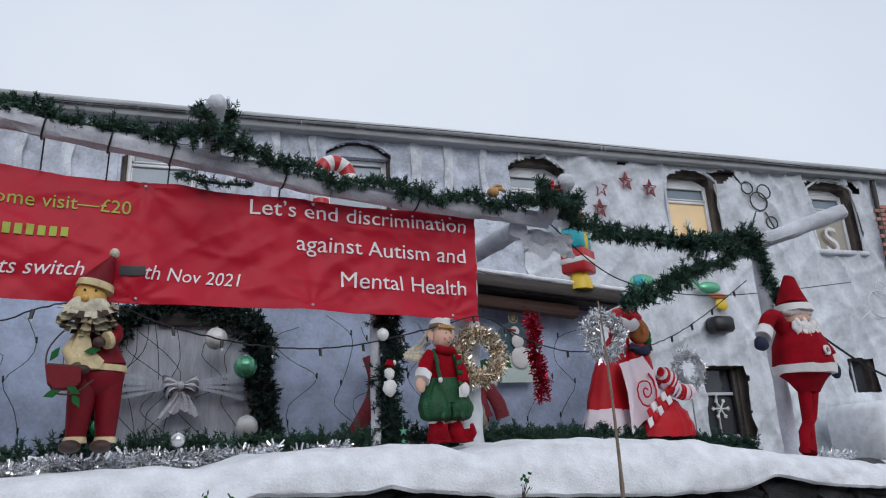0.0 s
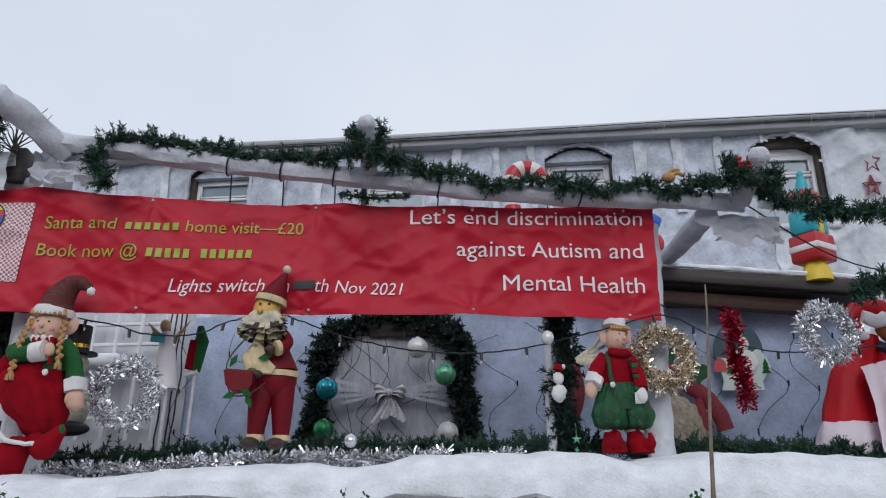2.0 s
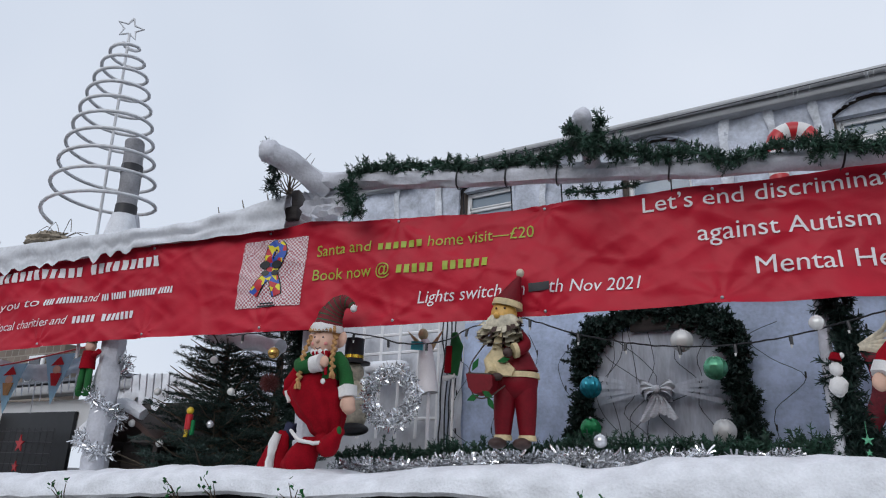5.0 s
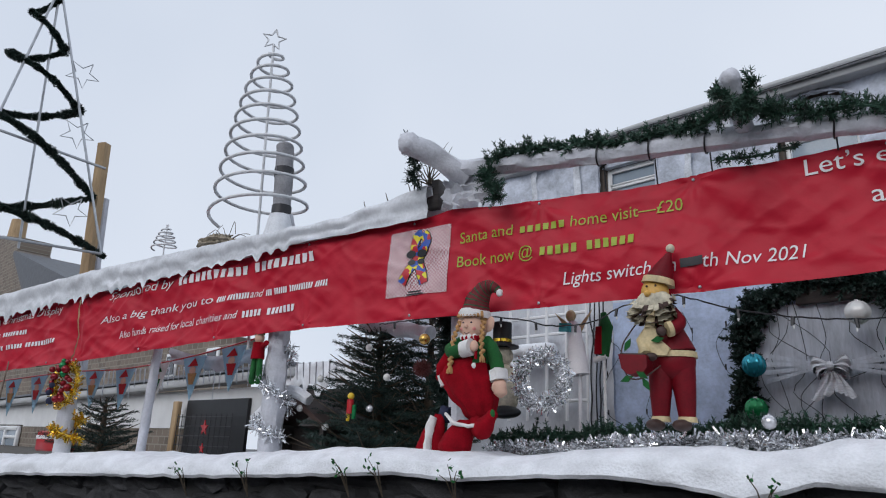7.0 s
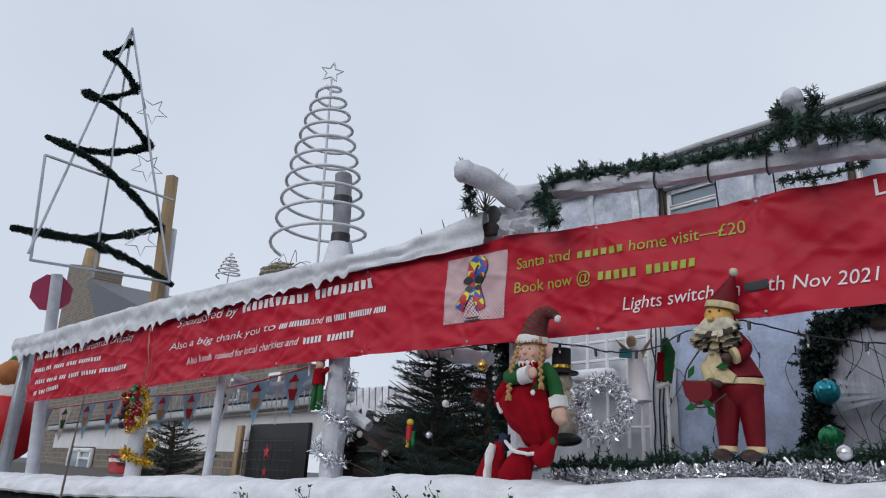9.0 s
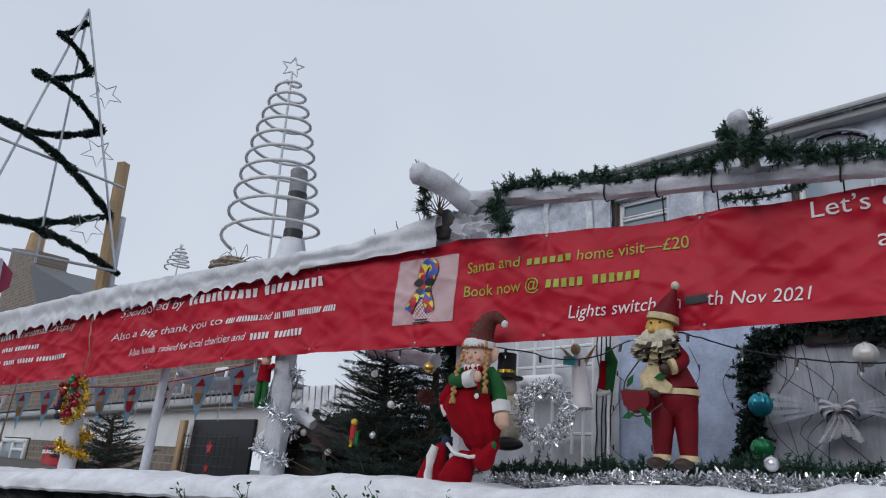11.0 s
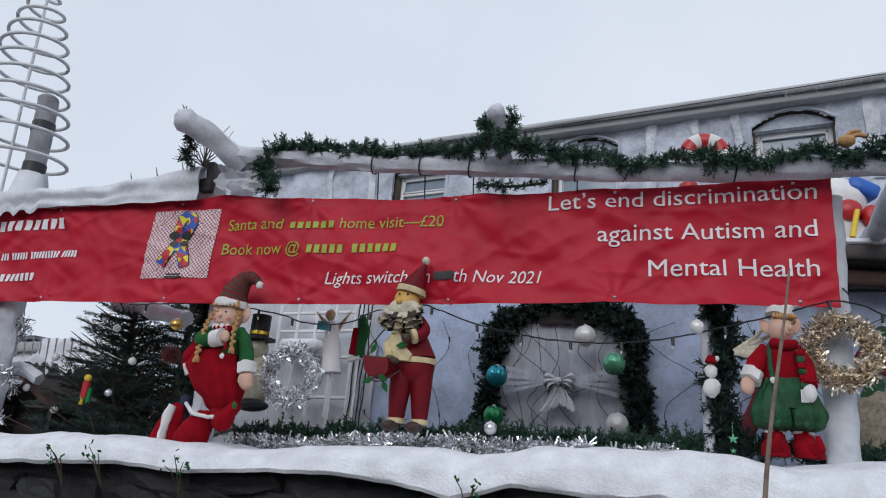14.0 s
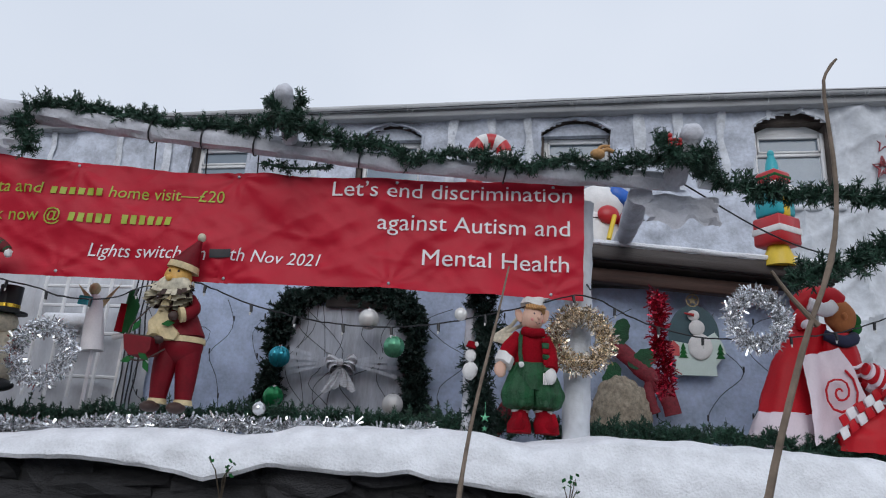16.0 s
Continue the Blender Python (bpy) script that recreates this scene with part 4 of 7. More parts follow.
# ---- log rail wrapped in wadding ----
RAIL = [(-1.44, 4.25, 3.68), (-1.07, 4.25, 3.645), (-0.35, 4.25, 3.58), (0.27, 4.25, 3.545), (0.9, 4.25, 3.505), (1.5, 4.25, 3.475), (2.1, 4.25, 3.475), (2.78, 4.25, 3.485), (3.15, 4.25, 3.48)]
rail = thing("log_rail", "long log rail wrapped in grey white wadding", "rail", FRONT)
s = Shape()
s.tube(spline(RAIL, 0.05), 0.062, lump=0.3, freq=5, seg=16)
part("rail_log", s, M_WRAP, rail)
for pts, r in (([(-1.35, 4.3, 3.60), (-1.52, 4.15, 3.74), (-1.66, 4.02, 3.81), (-1.69, 3.99, 3.825)], [0.07, 0.08, 0.085, 0.082]),
               ([(0.58, 4.22, 3.56), (0.565, 4.08, 3.70), (0.555, 3.98, 3.785)], [0.06, 0.058, 0.055]),
               ([(3.1, 4.22, 3.48), (3.12, 4.08, 3.60), (3.14, 3.96, 3.69)], [0.08, 0.08, 0.07])):
    s = Shape()
    s.tube(spline(pts, 0.03), [r[min(int(i / max(1, len(spline(pts, 0.03)) - 1) * (len(r) - 1) + 0.5), len(r) - 1)] for i in range(len(spline(pts, 0.03)))], lump=0.3, freq=6)
    s.ell(pts[-1], r[-1] * 1.05, lump=0.2)
    part("log_end", s, M_WRAP, rail, "log stub capped with fake snow")
s = Shape()
s.tube(spline([(2.92, 4.32, 3.41), (3.2, 5.6, 3.56), (3.55, 7.4, 3.80)], 0.08), 0.08, lump=0.2, freq=5)
part("cross_log", s, M_WRAP, rail)
s = Shape()
s.sheet(lambda a, b: (2.95 + 0.5 * a + 0.05 * nz(b * 4, a * 3), 4.32 + 0.05 * nz(a * 5, b * 5), 3.42 - b * (0.2 + 0.12 * nz(a * 4, 2))), 14, 8)
part("wadding_rag", s, M_WRAP, rail, "torn wadding hanging from the rail end")
s = Shape()
s.sheet(lambda a, b: (-1.55 + 0.42 * a + 0.05 * nz(b * 4, a * 3, 2), 4.28 + 0.08 * nz(a * 6, b * 5), 3.62 - b * (0.22 + 0.15 * nz(a * 4, 7))), 14, 8)
part("wadding_rag", s, M_WRAP, rail, "torn wadding hanging from the joints")
for u in (-0.32, 0.02, 0.36, 1.05, 2.0):
    s = Shape()
    s.tube([(u + 0.012 * math.sin(a), 4.25 + 0.075 * math.cos(a), knots(u, [(p[0], p[2]) for p in RAIL]) + 0.075 * math.sin(a)) for a in [k * 0.5236 for k in range(13)]], 0.006, seg=5)
    s.tube([(u, 4.32, knots(u, [(p[0], p[2]) for p in RAIL])), (u, 4.37, knots(u, TOPB) - 0.02)], 0.005, seg=5)
    part("tie", s, M_BLACK, rail, "black cord tie")

solid("rail_garland", tufted([(-1.06, 4.2, 3.36), (-1.12, 4.2, 3.48), (-1.08, 4.2, 3.66), (-0.8, 4.2, 3.70), (-0.55, 4.2, 3.66), (-0.38, 4.2, 3.67), (-0.1, 4.2, 3.61), (0.15, 4.2, 3.64), (0.35, 4.16, 3.60), (0.52, 4.06, 3.64), (0.7, 4.12, 3.60),
                              (0.95, 4.16, 3.56), (1.2, 4.15, 3.54), (1.4, 4.15, 3.46), (1.6, 4.15, 3.52), (1.9, 4.15, 3.51), (2.1, 4.15, 3.47), (2.35, 4.15, 3.55), (2.6, 4.15, 3.50), (2.85, 4.14, 3.56), (3.0, 4.06, 3.56), (3.14, 4.02, 3.58), (3.28, 4.12, 3.52)],
                             0.09, 0.05, 0.027, 0.0036, 10, 0.3, 0.1), M_GREEN, "dark green fir garland wound along the log rail", "garland", FRONT)
for pts, lab in (([(0.46, 4.06, 3.78), (0.48, 4.0, 3.70), (0.55, 3.95, 3.62), (0.63, 3.97, 3.56), (0.64, 4.06, 3.72), (0.66, 4.06, 3.78)], "fir tuft round the capped log stub"), ([(2.96, 4.05, 3.70), (2.98, 3.97, 3.60), (3.06, 3.93, 3.50), (3.2, 3.95, 3.54), (3.28, 4.05, 3.50)], "fir tuft with berries on the rail end")):
    solid("rail_garland", tufted(pts, 0.08, 0.035, 0.028, 0.0036, 9, 0.1, 0.0), M_GREEN, lab, "garland", FRONT)
solid("rail_garland", tufted([(0.42, 4.3, 3.43), (0.6, 4.3, 3.41), (0.85, 4.3, 3.43)], 0.05, 0.06, 0.03, 0.0035, 4, 0.0), M_GREEN, "short fir garland tied under the log rail", "garland", FRONT)
s = Shape()
for k in range(7):
    s.ell((2.99 + 0.03 * (k % 3), 3.93, 3.60 + 0.03 * (k // 3)), 0.016, 0, 8, 6)
solid("berry_sprig", s, M_REDP, "red berry sprig on the rail end", "berries", FRONT)
RG = "side garlands"
solid("swag_garland", tufted([(3.28, 4.2, 3.58), (3.6, 4.2, 3.46), (4.26, 4.2, 3.45), (4.9, 4.2, 3.49), (5.37, 4.2, 3.62), (5.6, 4.2, 3.60)], 0.125, 0.06, 0.045, 0.005, 7, 0.05, 0.1), M_GREEN, "dark green fir garland swagged between the posts", "garland", FRONT, RG)
solid("swag_garland", tufted([(3.85, 4.25, 2.83), (4.2, 4.25, 2.98), (4.6, 4.25, 3.17), (5.1, 4.25, 3.36), (5.55, 4.25, 3.52)], 0.12, 0.06, 0.045, 0.005, 7, 0.05, 0.1), M_GREEN, "fir garland climbing to the far post joint", "garland", FRONT, RG)
solid("swag_garland", tufted([(5.55, 4.2, 3.55), (5.62, 4.2, 3.3), (5.75, 4.2, 3.05), (5.8, 4.2, 2.85)], 0.12, 0.06, 0.045, 0.005, 7, 0.0, 0.1), M_GREEN, "fir garland hanging down the far post", "garland", FRONT, RG)
side = thing("log_post", "far log post and arm wrapped in grey wadding", "post", FRONT)
s = Shape()
s.tube(spline([(5.66, 4.3, 1.5), (5.68, 4.3, 2.6), (5.68, 4.28, 3.6)], 0.1), 0.062, lump=0.25, freq=5)
part("post", s, M_WRAP, side)
s = Shape()
s.tube(spline([(5.5, 4.35, 3.55), (5.75, 4.1, 3.63), (6.4, 3.98, 3.87), (6.62, 3.95, 3.95)], 0.06), 0.075, lump=0.2, freq=5)
part("arm", s, M_WRAP, side)
s = Shape()
s.tube(spline([(3.3, 4.28, 3.5), (4.3, 4.28, 3.5), (5.6, 4.28, 3.56)], 0.1), 0.03, lump=0.4, freq=9)
part("rail", s, M_SNOW, side)
s = Shape()
s.tube(spline([(3.9, 4.3, 2.86), (4.7, 4.3, 3.2), (5.6, 4.3, 3.52)], 0.1), 0.04, lump=0.4, freq=9)
part("brace", s, M_SNOW, side)


def post(u, v, z0, z1, r, label, lean=0.0, m=M_WRAP):
    s = Shape()
    s.tube(spline([(u, v, z0), (u + lean * 0.5, v, (z0 + z1) / 2), (u + lean, v, z1)], 0.08), r, lump=0.25, freq=6, seg=14)
    return solid("post", s, m, label, "post", FRONT, "front posts")


post(-1.53, 4.62, 1.5, 3.66, 0.09, "post wrapped in white wadding beside the fir tree")
post(2.54, 4.56, 1.6, 3.40, 0.088, "post wrapped in loose white fleece behind the gold wreath", 0.03, M_FLEECE)
post(1.85, 4.66, 1.6, 3.42, 0.035, "white wrapped post inside the green garland")
solid("post_garland", tufted([(1.93 + 0.03 * math.sin(k * 1.3), 4.62, 1.72 + k * 0.125) for k in range(10)], 0.135, 0.03, 0.04, 0.0055, 8, 0.0, 0.0), M_GREEN2, "dense fir garland wrapped round the post", "garland", FRONT)
solid("post_garland", tufted([(-1.72, 4.75, 1.7 + k * 0.14) for k in range(9)], 0.12, 0.035, 0.04, 0.005, 8, 0.0, 0.0), M_GREEN2, "dark fir garland up the post by the tree", "garland", FRONT)
s = Shape()
s.box((-1.70, 4.42, 3.56), (0.11, 0.12, 0.24), bevel=0.01)
solid("timber_block", s, M_BEAM, "short dark timber block under the log joint", "timber", FRONT)

# ---- ledge greenery and tinsel ----
LEDGE = [(-2.0, 1.66), (-1.0, 1.70), (0, 1.78), (1.0, 1.81), (2.0, 1.84), (3.0, 1.85), (4.0, 1.84), (5.0, 1.78), (7.0, 1.62)]
solid("ledge_garland", tufted([(u, 4.72, knots(u, LEDGE) + 0.02 + 0.02 * nz(u * 3)) for u in [-1.3 + k * 0.2 for k in range(36)]], 0.12, 0.04, 0.028, 0.0045, 9, 0.35, 0.0), M_GREEN, "fir garland lying along the wall top", "garland", FRONT)
solid("ledge_tinsel", tinsel([(u, 4.58 + 0.04 * nz(u * 5), knots(u, LEDGE) - 0.03 + 0.05 * nz(u * 4, 2)) for u in [-1.25 + k * 0.14 for k in range(18)]], 0.06, 1400, 0.045, 0.005), M_SILVER, "silver tinsel garland along the wall top", "tinsel", FRONT)
solid("ledge_tinsel", tinsel([(u, 4.62 + 0.04 * nz(u * 5), knots(u, LEDGE) - 0.02 + 0.03 * nz(u * 4, 2)) for u in [1.28 + k * 0.07 for k in range(6)]], 0.06, 900, 0.04, 0.0045), M_SILVER, "short silver tinsel tuft on the wall top", "tinsel", FRONT)
solid("ledge_tinsel", tinsel([(u, 4.62, knots(u, LEDGE) - 0.01) for u in [6.5 + k * 0.1 for k in range(6)]], 0.06, 700, 0.04, 0.0045), M_SILVER, "silver tinsel below the large plush figure", "tinsel", FRONT)

# ---- tinsel wreaths ----


def wreath(u, v, z, r, thick, m, label, n):
    s = Shape()
    for k, rr in ((0, r), (1, r * 0.76)):
        t = tinsel(ring((0, 0, 0), rr), thick * 0.8, n, 0.036, 0.004, True, 0.14)
        s.add(t.v, t.f)
    if v > 5:
        s.tube([(0, 0.02, -r), (0, 0.02, -r - 0.95)], 0.008, 0, 5)
    return solid("tinsel_wreath", s, m, label, "wreath", at(u, v, z), "tinsel wreaths")


wreath(-0.81, 4.42, 2.12, 0.185, 0.055, M_SILVER, "silver tinsel wreath with an open middle", 800)
wreath(2.53, 4.36, 2.41, 0.185, 0.07, M_GOLD, "champagne gold tinsel wreath on the fleece post", 1500)
wreath(3.64, 4.28, 2.60, 0.18, 0.06, M_SILVER, "silver tinsel wreath by the candy-striped figure", 1100)
wreath(5.70, 5.35, 2.55, 0.19, 0.065, M_SILVER, "silver tinsel wreath against the white house front", 900)
solid("red_tinsel", tinsel([(3.03 + 0.005 * k + 0.015 * math.sin(k), 4.4, 2.74 - k * 0.06) for k in range(11)], 0.068, 2200, 0.04, 0.004), M_REDT, "thick red tinsel rope hanging on the porch front", "tinsel", FRONT)

# ---- figures: each one plain body ----


def metal_santa():
    s = Shape()
    R, C, O, K, D, G = 0, 1, 2, 3, 4, 5
    for x, f in ((-0.075, -0.03), (0.085, 0.0)):
        s.tube(spline([(x, f, 0.06), (x * 0.9, f, 0.25), (x * 0.7, 0, 0.42)], 0.04), [0.05 + 0.006 * k for k in range(12)], R, 18)
        s.tube([(x, f, 0.05), (x, f, 0.08)], [0.064, 0.058], C, 18)
        s.ell((x - 0.025, f - 0.045, 0.03), (0.06, 0.085, 0.035), D, 16, 10)
    s.ell((0.015, 0, 0.41), (0.145, 0.12, 0.13), R, 22, 14)
    s.tube([(0.0, 0, 0.425), (0.0, 0, 0.46)], [0.172, 0.168], C, 28, squash=0.75)
    s.tube([(0.0, 0, 0.46), (-0.01, 0, 0.56), (-0.03, 0, 0.68), (-0.05, 0, 0.76)], [0.163, 0.118, 0.072, 0.05], R, 28, squash=0.75)
    s.slab([(-0.18, 0.44), (0.01, 0.425), (0.03, 0.47), (-0.04, 0.53), (-0.06, 0.60), (-0.06, 0.70), (-0.11, 0.66)], -0.15, -0.10, C)
    s.tube(spline([(0.03, -0.02, 0.70), (0.085, -0.07, 0.63), (0.03, -0.14, 0.575)], 0.02), 0.042, R, 14)
    s.tube([(0.05, -0.15, 0.585), (0.025, -0.165, 0.575)], [0.048, 0.048], C, 12)
    s.ell((-0.01, -0.18, 0.565), (0.035, 0.03, 0.03), D)
    s.tube([(-0.09, -0.02, 0.64), (-0.16, -0.10, 0.52), (-0.12, -0.17, 0.43)], [0.045, 0.04, 0.035], C, 12)
    s.ell((-0.08, -0.19, 0.415), (0.04, 0.03, 0.025), D)
    s.slab([(-0.27, 0.425), (-0.09, 0.415), (-0.085, 0.345), (-0.11, 0.315), (-0.21, 0.305), (-0.25, 0.34)], -0.28, -0.13, R)
    s.slab([(-0.26, 0.418), (-0.10, 0.409), (-0.10, 0.425), (-0.26, 0.433)], -0.27, -0.14, D)
    s.ell((-0.08, -0.02, 0.83), (0.095, 0.085, 0.105), O, 18, 12)
    s.ell((-0.11, -0.11, 0.815), (0.022, 0.03, 0.02), O)
    for x in (-0.115, -0.055):
        s.ell((x, -0.10, 0.865), 0.008, D, 8, 5)
    s.tube([(-0.06, -0.01, 0.888), (-0.052, -0.01, 0.928)], [0.112, 0.104], C, 20)
    s.tube([(-0.045, 0, 0.925), (-0.01, 0, 1.01), (0.03, 0, 1.10)], [0.098, 0.056, 0.012], R, 18)
    s.ell((0.032, 0, 1.118), 0.03, K)
    s.ell((-0.08, -0.06, 0.765), (0.125, 0.055, 0.085), K, 20, 12)
    rr = random.Random(3)
    for row, (n, z, l) in enumerate(((13, 0.80, 0.075), (15, 0.76, 0.08), (15, 0.73, 0.085), (11, 0.70, 0.07))):
        for k in range(n):
            a = math.pi * (k + 0.5 * (row % 2)) / (n - 1)
            x, y = -0.085 - math.cos(a) * 0.125, -0.06 - math.sin(a) * 0.06
            c = Vector((x, y, z - 0.06 * math.sin(a)))
            q = Vector((-math.cos(a) * 0.5, -0.6, -0.75 + rr.uniform(-0.3, 0.3))).normalized() * l
            w = Vector((math.sin(a), 0.1, rr.uniform(-0.3, 0.3))).normalized() * 0.017
            s.add([c - w, c + w, c + q * 0.6 + w, c + q + w * 0.9 + Vector((0, -0.02, 0.015)), c + q - w * 0.9 + Vector((0, -0.02, 0.015)), c + q * 0.6 - w], [(0, 1, 2, 5), (5, 2, 3, 4)], K if rr.random() < 0.74 else D)
    for x, y, z, t in ((-0.22, -0.27, 0.28, 20), (-0.12, -0.28, 0.30, -30), (-0.23, -0.2, 0.49, 60), (-0.04, -0.17, 0.52, 10), (-0.13, -0.1, 0.68, 30), (-0.1, -0.27, 0.25, -60)):
        c, d = math.cos(radians(t)), math.sin(radians(t))
        pts = [(0.045, 0), (0.02, 0.012), (0.0, 0.02), (-0.02, 0.012), (-0.045, 0), (-0.02, -0.012), (0, -0.02), (0.02, -0.012)]
        s.slab([(x + a * c - b * d, z + a * d + b * c) for a, b in pts], y, y + 0.006, G)
    s.tube(spline([(-0.13, -0.1, 0.70), (-0.24, -0.1, 0.58), (-0.27, -0.2, 0.46), (-0.22, -0.26, 0.30), (-0.12, -0.28, 0.28), (-0.02, -0.2, 0.36)], 0.03), 0.005, D, 5)
    return s


solid("santa_statue", metal_santa(), [M_REDM, M_CREAM, M_OCHRE, M_CREAM2, M_RUST, M_GFELT], "painted tin father christmas statue with curled metal beard and basket", "statue", at(0.075, 4.26, 1.80) @ Matrix.Diagonal((0.88, 0.9, 0.965, 1)))


def doll_head(s, c, r, skin, eye, blush, turn=0.0):
    """A stuffed cloth head with a button nose, beaded eyes, rosy cheeks, a stitched smile and large ears."""
    c = Vector(c)

    def on(x, z, out=1.0):
        d = Vector((math.sin(x + turn) * math.cos(z), -math.cos(x + turn) * math.cos(z), math.sin(z)))
        return c + Vector((d.x * r * out, d.y * r * 0.92 * out, d.z * r * 1.04 * out))

    s.ell(c, (r, r * 0.92, r * 1.04), skin, 24, 16)
    s.ell(on(0, -0.05, 1.04), r * 0.17, skin, 10, 8)
    for k in (-1, 1):
        s.ell(on(k * 0.38, 0.24, 0.98), r * 0.075, eye, 10, 7)
        s.ell(on(k * 0.62, -0.2, 0.93), (r * 0.17, r * 0.12, r * 0.15), blush, 12, 8)
        e = c + Vector((k * r * 1.2, r * 0.15, r * 0.2))
        s.ell(e, (r * 0.36, r * 0.13, r * 0.58), skin, 14, 10, rot=(0, k * 22, 0))
    s.tube([on(-0.3 + 0.06 * k, -0.42 - 0.12 * math.sin(k * math.pi / 10), 1.0) for k in range(11)], r * 0.022, eye, 5)


def plait(s, pts, r, m):
    """A plait of crossing strands with a loose tuft at its end."""
    line = spline(pts, r * 0.9)
    for i in range(len(line) - 1):
        o = Vector((r * 0.38 * (1 if i % 2 else -1), 0, 0))
        s.ell((line[i] + line[i + 1]) / 2 + o, (r * 0.8, r * 0.7, r * 0.85), m, 8, 6, rot=(0, 35 if i % 2 else -35, 0))
    e = line[-1]
    for k in range(7):
        a = k * 0.9
        s.tube([e, e + Vector((r * 0.8 * math.cos(a), r * 0.6 * math.sin(a), -r * 1.3)), e + Vector((r * 1.0 * math.cos(a), r * 0.8 * math.sin(a), -r * 2.6))], [r * 0.3, r * 0.42, r * 0.25], m, 6)


def elf_girl():
    s = Shape()
    RED, GRN, WH, SK, TAN, STR, BLK, PINK, GST = range(9)
    # loose bag of the suit, wide at the hips and hanging to one side
    s.loft([(0.09, 0, 0.17, 0.09, 0.08), (0.06, 0, 0.24, 0.13, 0.12), (0.0, 0, 0.36, 0.19, 0.15), (-0.06, 0, 0.48, 0.24, 0.15), (-0.07, 0, 0.55, 0.225, 0.14), (-0.04, 0, 0.60, 0.18, 0.12), (-0.02, 0, 0.63, 0.15, 0.10)], RED, 56, 0.10, 8, 0.6)
    s.loft([(-0.28, -0.03, 0.50, 0.03, 0.05), (-0.25, -0.02, 0.58, 0.07, 0.07), (-0.22, -0.01, 0.66, 0.05, 0.06), (-0.21, 0, 0.71, 0.015, 0.03)], RED, 20, 0.08, 5)
    s.tube(spline([(-0.29, -0.05, 0.55), (-0.27, -0.07, 0.48), (-0.235, -0.08, 0.42)], 0.015), 0.014, WH, 8, lump=0.6, freq=40)
    # boots: one folded under, one pointing forward
    s.loft([(-0.09, -0.08, -0.06, 0.10, 0.11), (-0.10, -0.08, 0.0, 0.125, 0.13), (-0.07, -0.05, 0.10, 0.115, 0.11), (0.0, -0.02, 0.18, 0.10, 0.09)], RED, 28, 0.03, 7)
    s.tube(spline([(0.06, -0.03, 0.18), (0.12, -0.07, 0.12), (0.18, -0.11, 0.15), (0.25, -0.13, 0.23)], 0.02), [0.075] * 6 + [0.07, 0.065, 0.06, 0.05, 0.045, 0.04, 0.03] + [0.022] * 12, RED, 14, lump=0.1)
    s.tube(spline([(-0.16, -0.13, 0.22), (-0.08, -0.16, 0.16), (0.02, -0.15, 0.135), (0.1, -0.12, 0.14)], 0.02), 0.014, WH, 8, lump=0.6, freq=30)
    s.ell((0.25, -0.15, 0.22), (0.02, 0.02, 0.03), GRN)
    # green top and the arm laid across the chest
    s.loft([(-0.01, 0, 0.58, 0.165, 0.11), (-0.01, 0, 0.68, 0.15, 0.10), (-0.005, 0, 0.76, 0.11, 0.08), (0, 0, 0.80, 0.06, 0.05)], GRN, 28, 0.02, 7)
    s.tube(spline([(-0.11, 0, 0.75), (-0.185, -0.05, 0.70), (-0.12, -0.12, 0.665), (-0.02, -0.14, 0.68)], 0.02), 0.05, GRN, 14, lump=0.15)
    s.tube([(-0.03, -0.14, 0.675), (0.06, -0.15, 0.69)], [0.058, 0.062], WH, 14, lump=0.25, freq=25)
    s.ell((0.085, -0.15, 0.695), (0.035, 0.03, 0.04), SK)
    # hanging arm
    s.tube(spline([(0.10, 0, 0.75), (0.18, -0.02, 0.66), (0.235, -0.04, 0.52)], 0.02), 0.055, GRN, 14, lump=0.12)
    s.tube([(0.232, -0.04, 0.53), (0.25, -0.05, 0.455)], [0.068, 0.066], WH, 14, lump=0.25, freq=25)
    s.loft([(0.265, -0.06, 0.34, 0.02, 0.02), (0.268, -0.06, 0.37, 0.052, 0.04), (0.262, -0.06, 0.43, 0.055, 0.045), (0.255, -0.05, 0.47, 0.035, 0.03)], SK, 16)
    s.ell((0.225, -0.08, 0.41), (0.018, 0.02, 0.035), SK)
    s.tube(spline([(0.06, -0.10, 0.78), (0.09, -0.135, 0.70), (0.10, -0.15, 0.60)], 0.03), 0.013, RED, 6)
    s.ell((0.085, -0.155, 0.555), (0.02, 0.01, 0.02), WH, 12, 6)
    for k in range(8):
        s.ell((-0.07 + 0.02 * k, -0.08 - 0.02 * math.sin(k * 0.45), 0.775 - 0.012 * (k % 2)), (0.02, 0.018, 0.022), RED if k % 2 else WH, 8, 6)
    doll_head(s, (0, -0.02, 0.855), 0.108, SK, BLK, PINK, -0.12)
    s.ell((0.0, 0.012, 0.90), (0.117, 0.105, 0.075), TAN, 18, 10)
    for k in range(9):
        s.tube(spline([(-0.1 + 0.025 * k, -0.07 - 0.04 * math.sin(k * 0.39), 0.965), (-0.11 + 0.0275 * k, -0.085 - 0.045 * math.sin(k * 0.39), 0.925)], 0.02), 0.014, TAN, 6)
    for k, e in ((-1, 0.56), (1, 0.63)):
        plait(s, [(k * 0.105, -0.05, 0.90), (k * 0.12, -0.10, 0.80), (k * 0.135 + 0.01, -0.135, 0.70), (k * 0.14 + 0.015, -0.15, e)], 0.021, TAN)
    s.tube([(0, -0.01, 0.925), (0, -0.01, 0.955), (0.003, -0.01, 0.985)], [0.126, 0.130, 0.118], WH, 26, lump=0.08, freq=20)
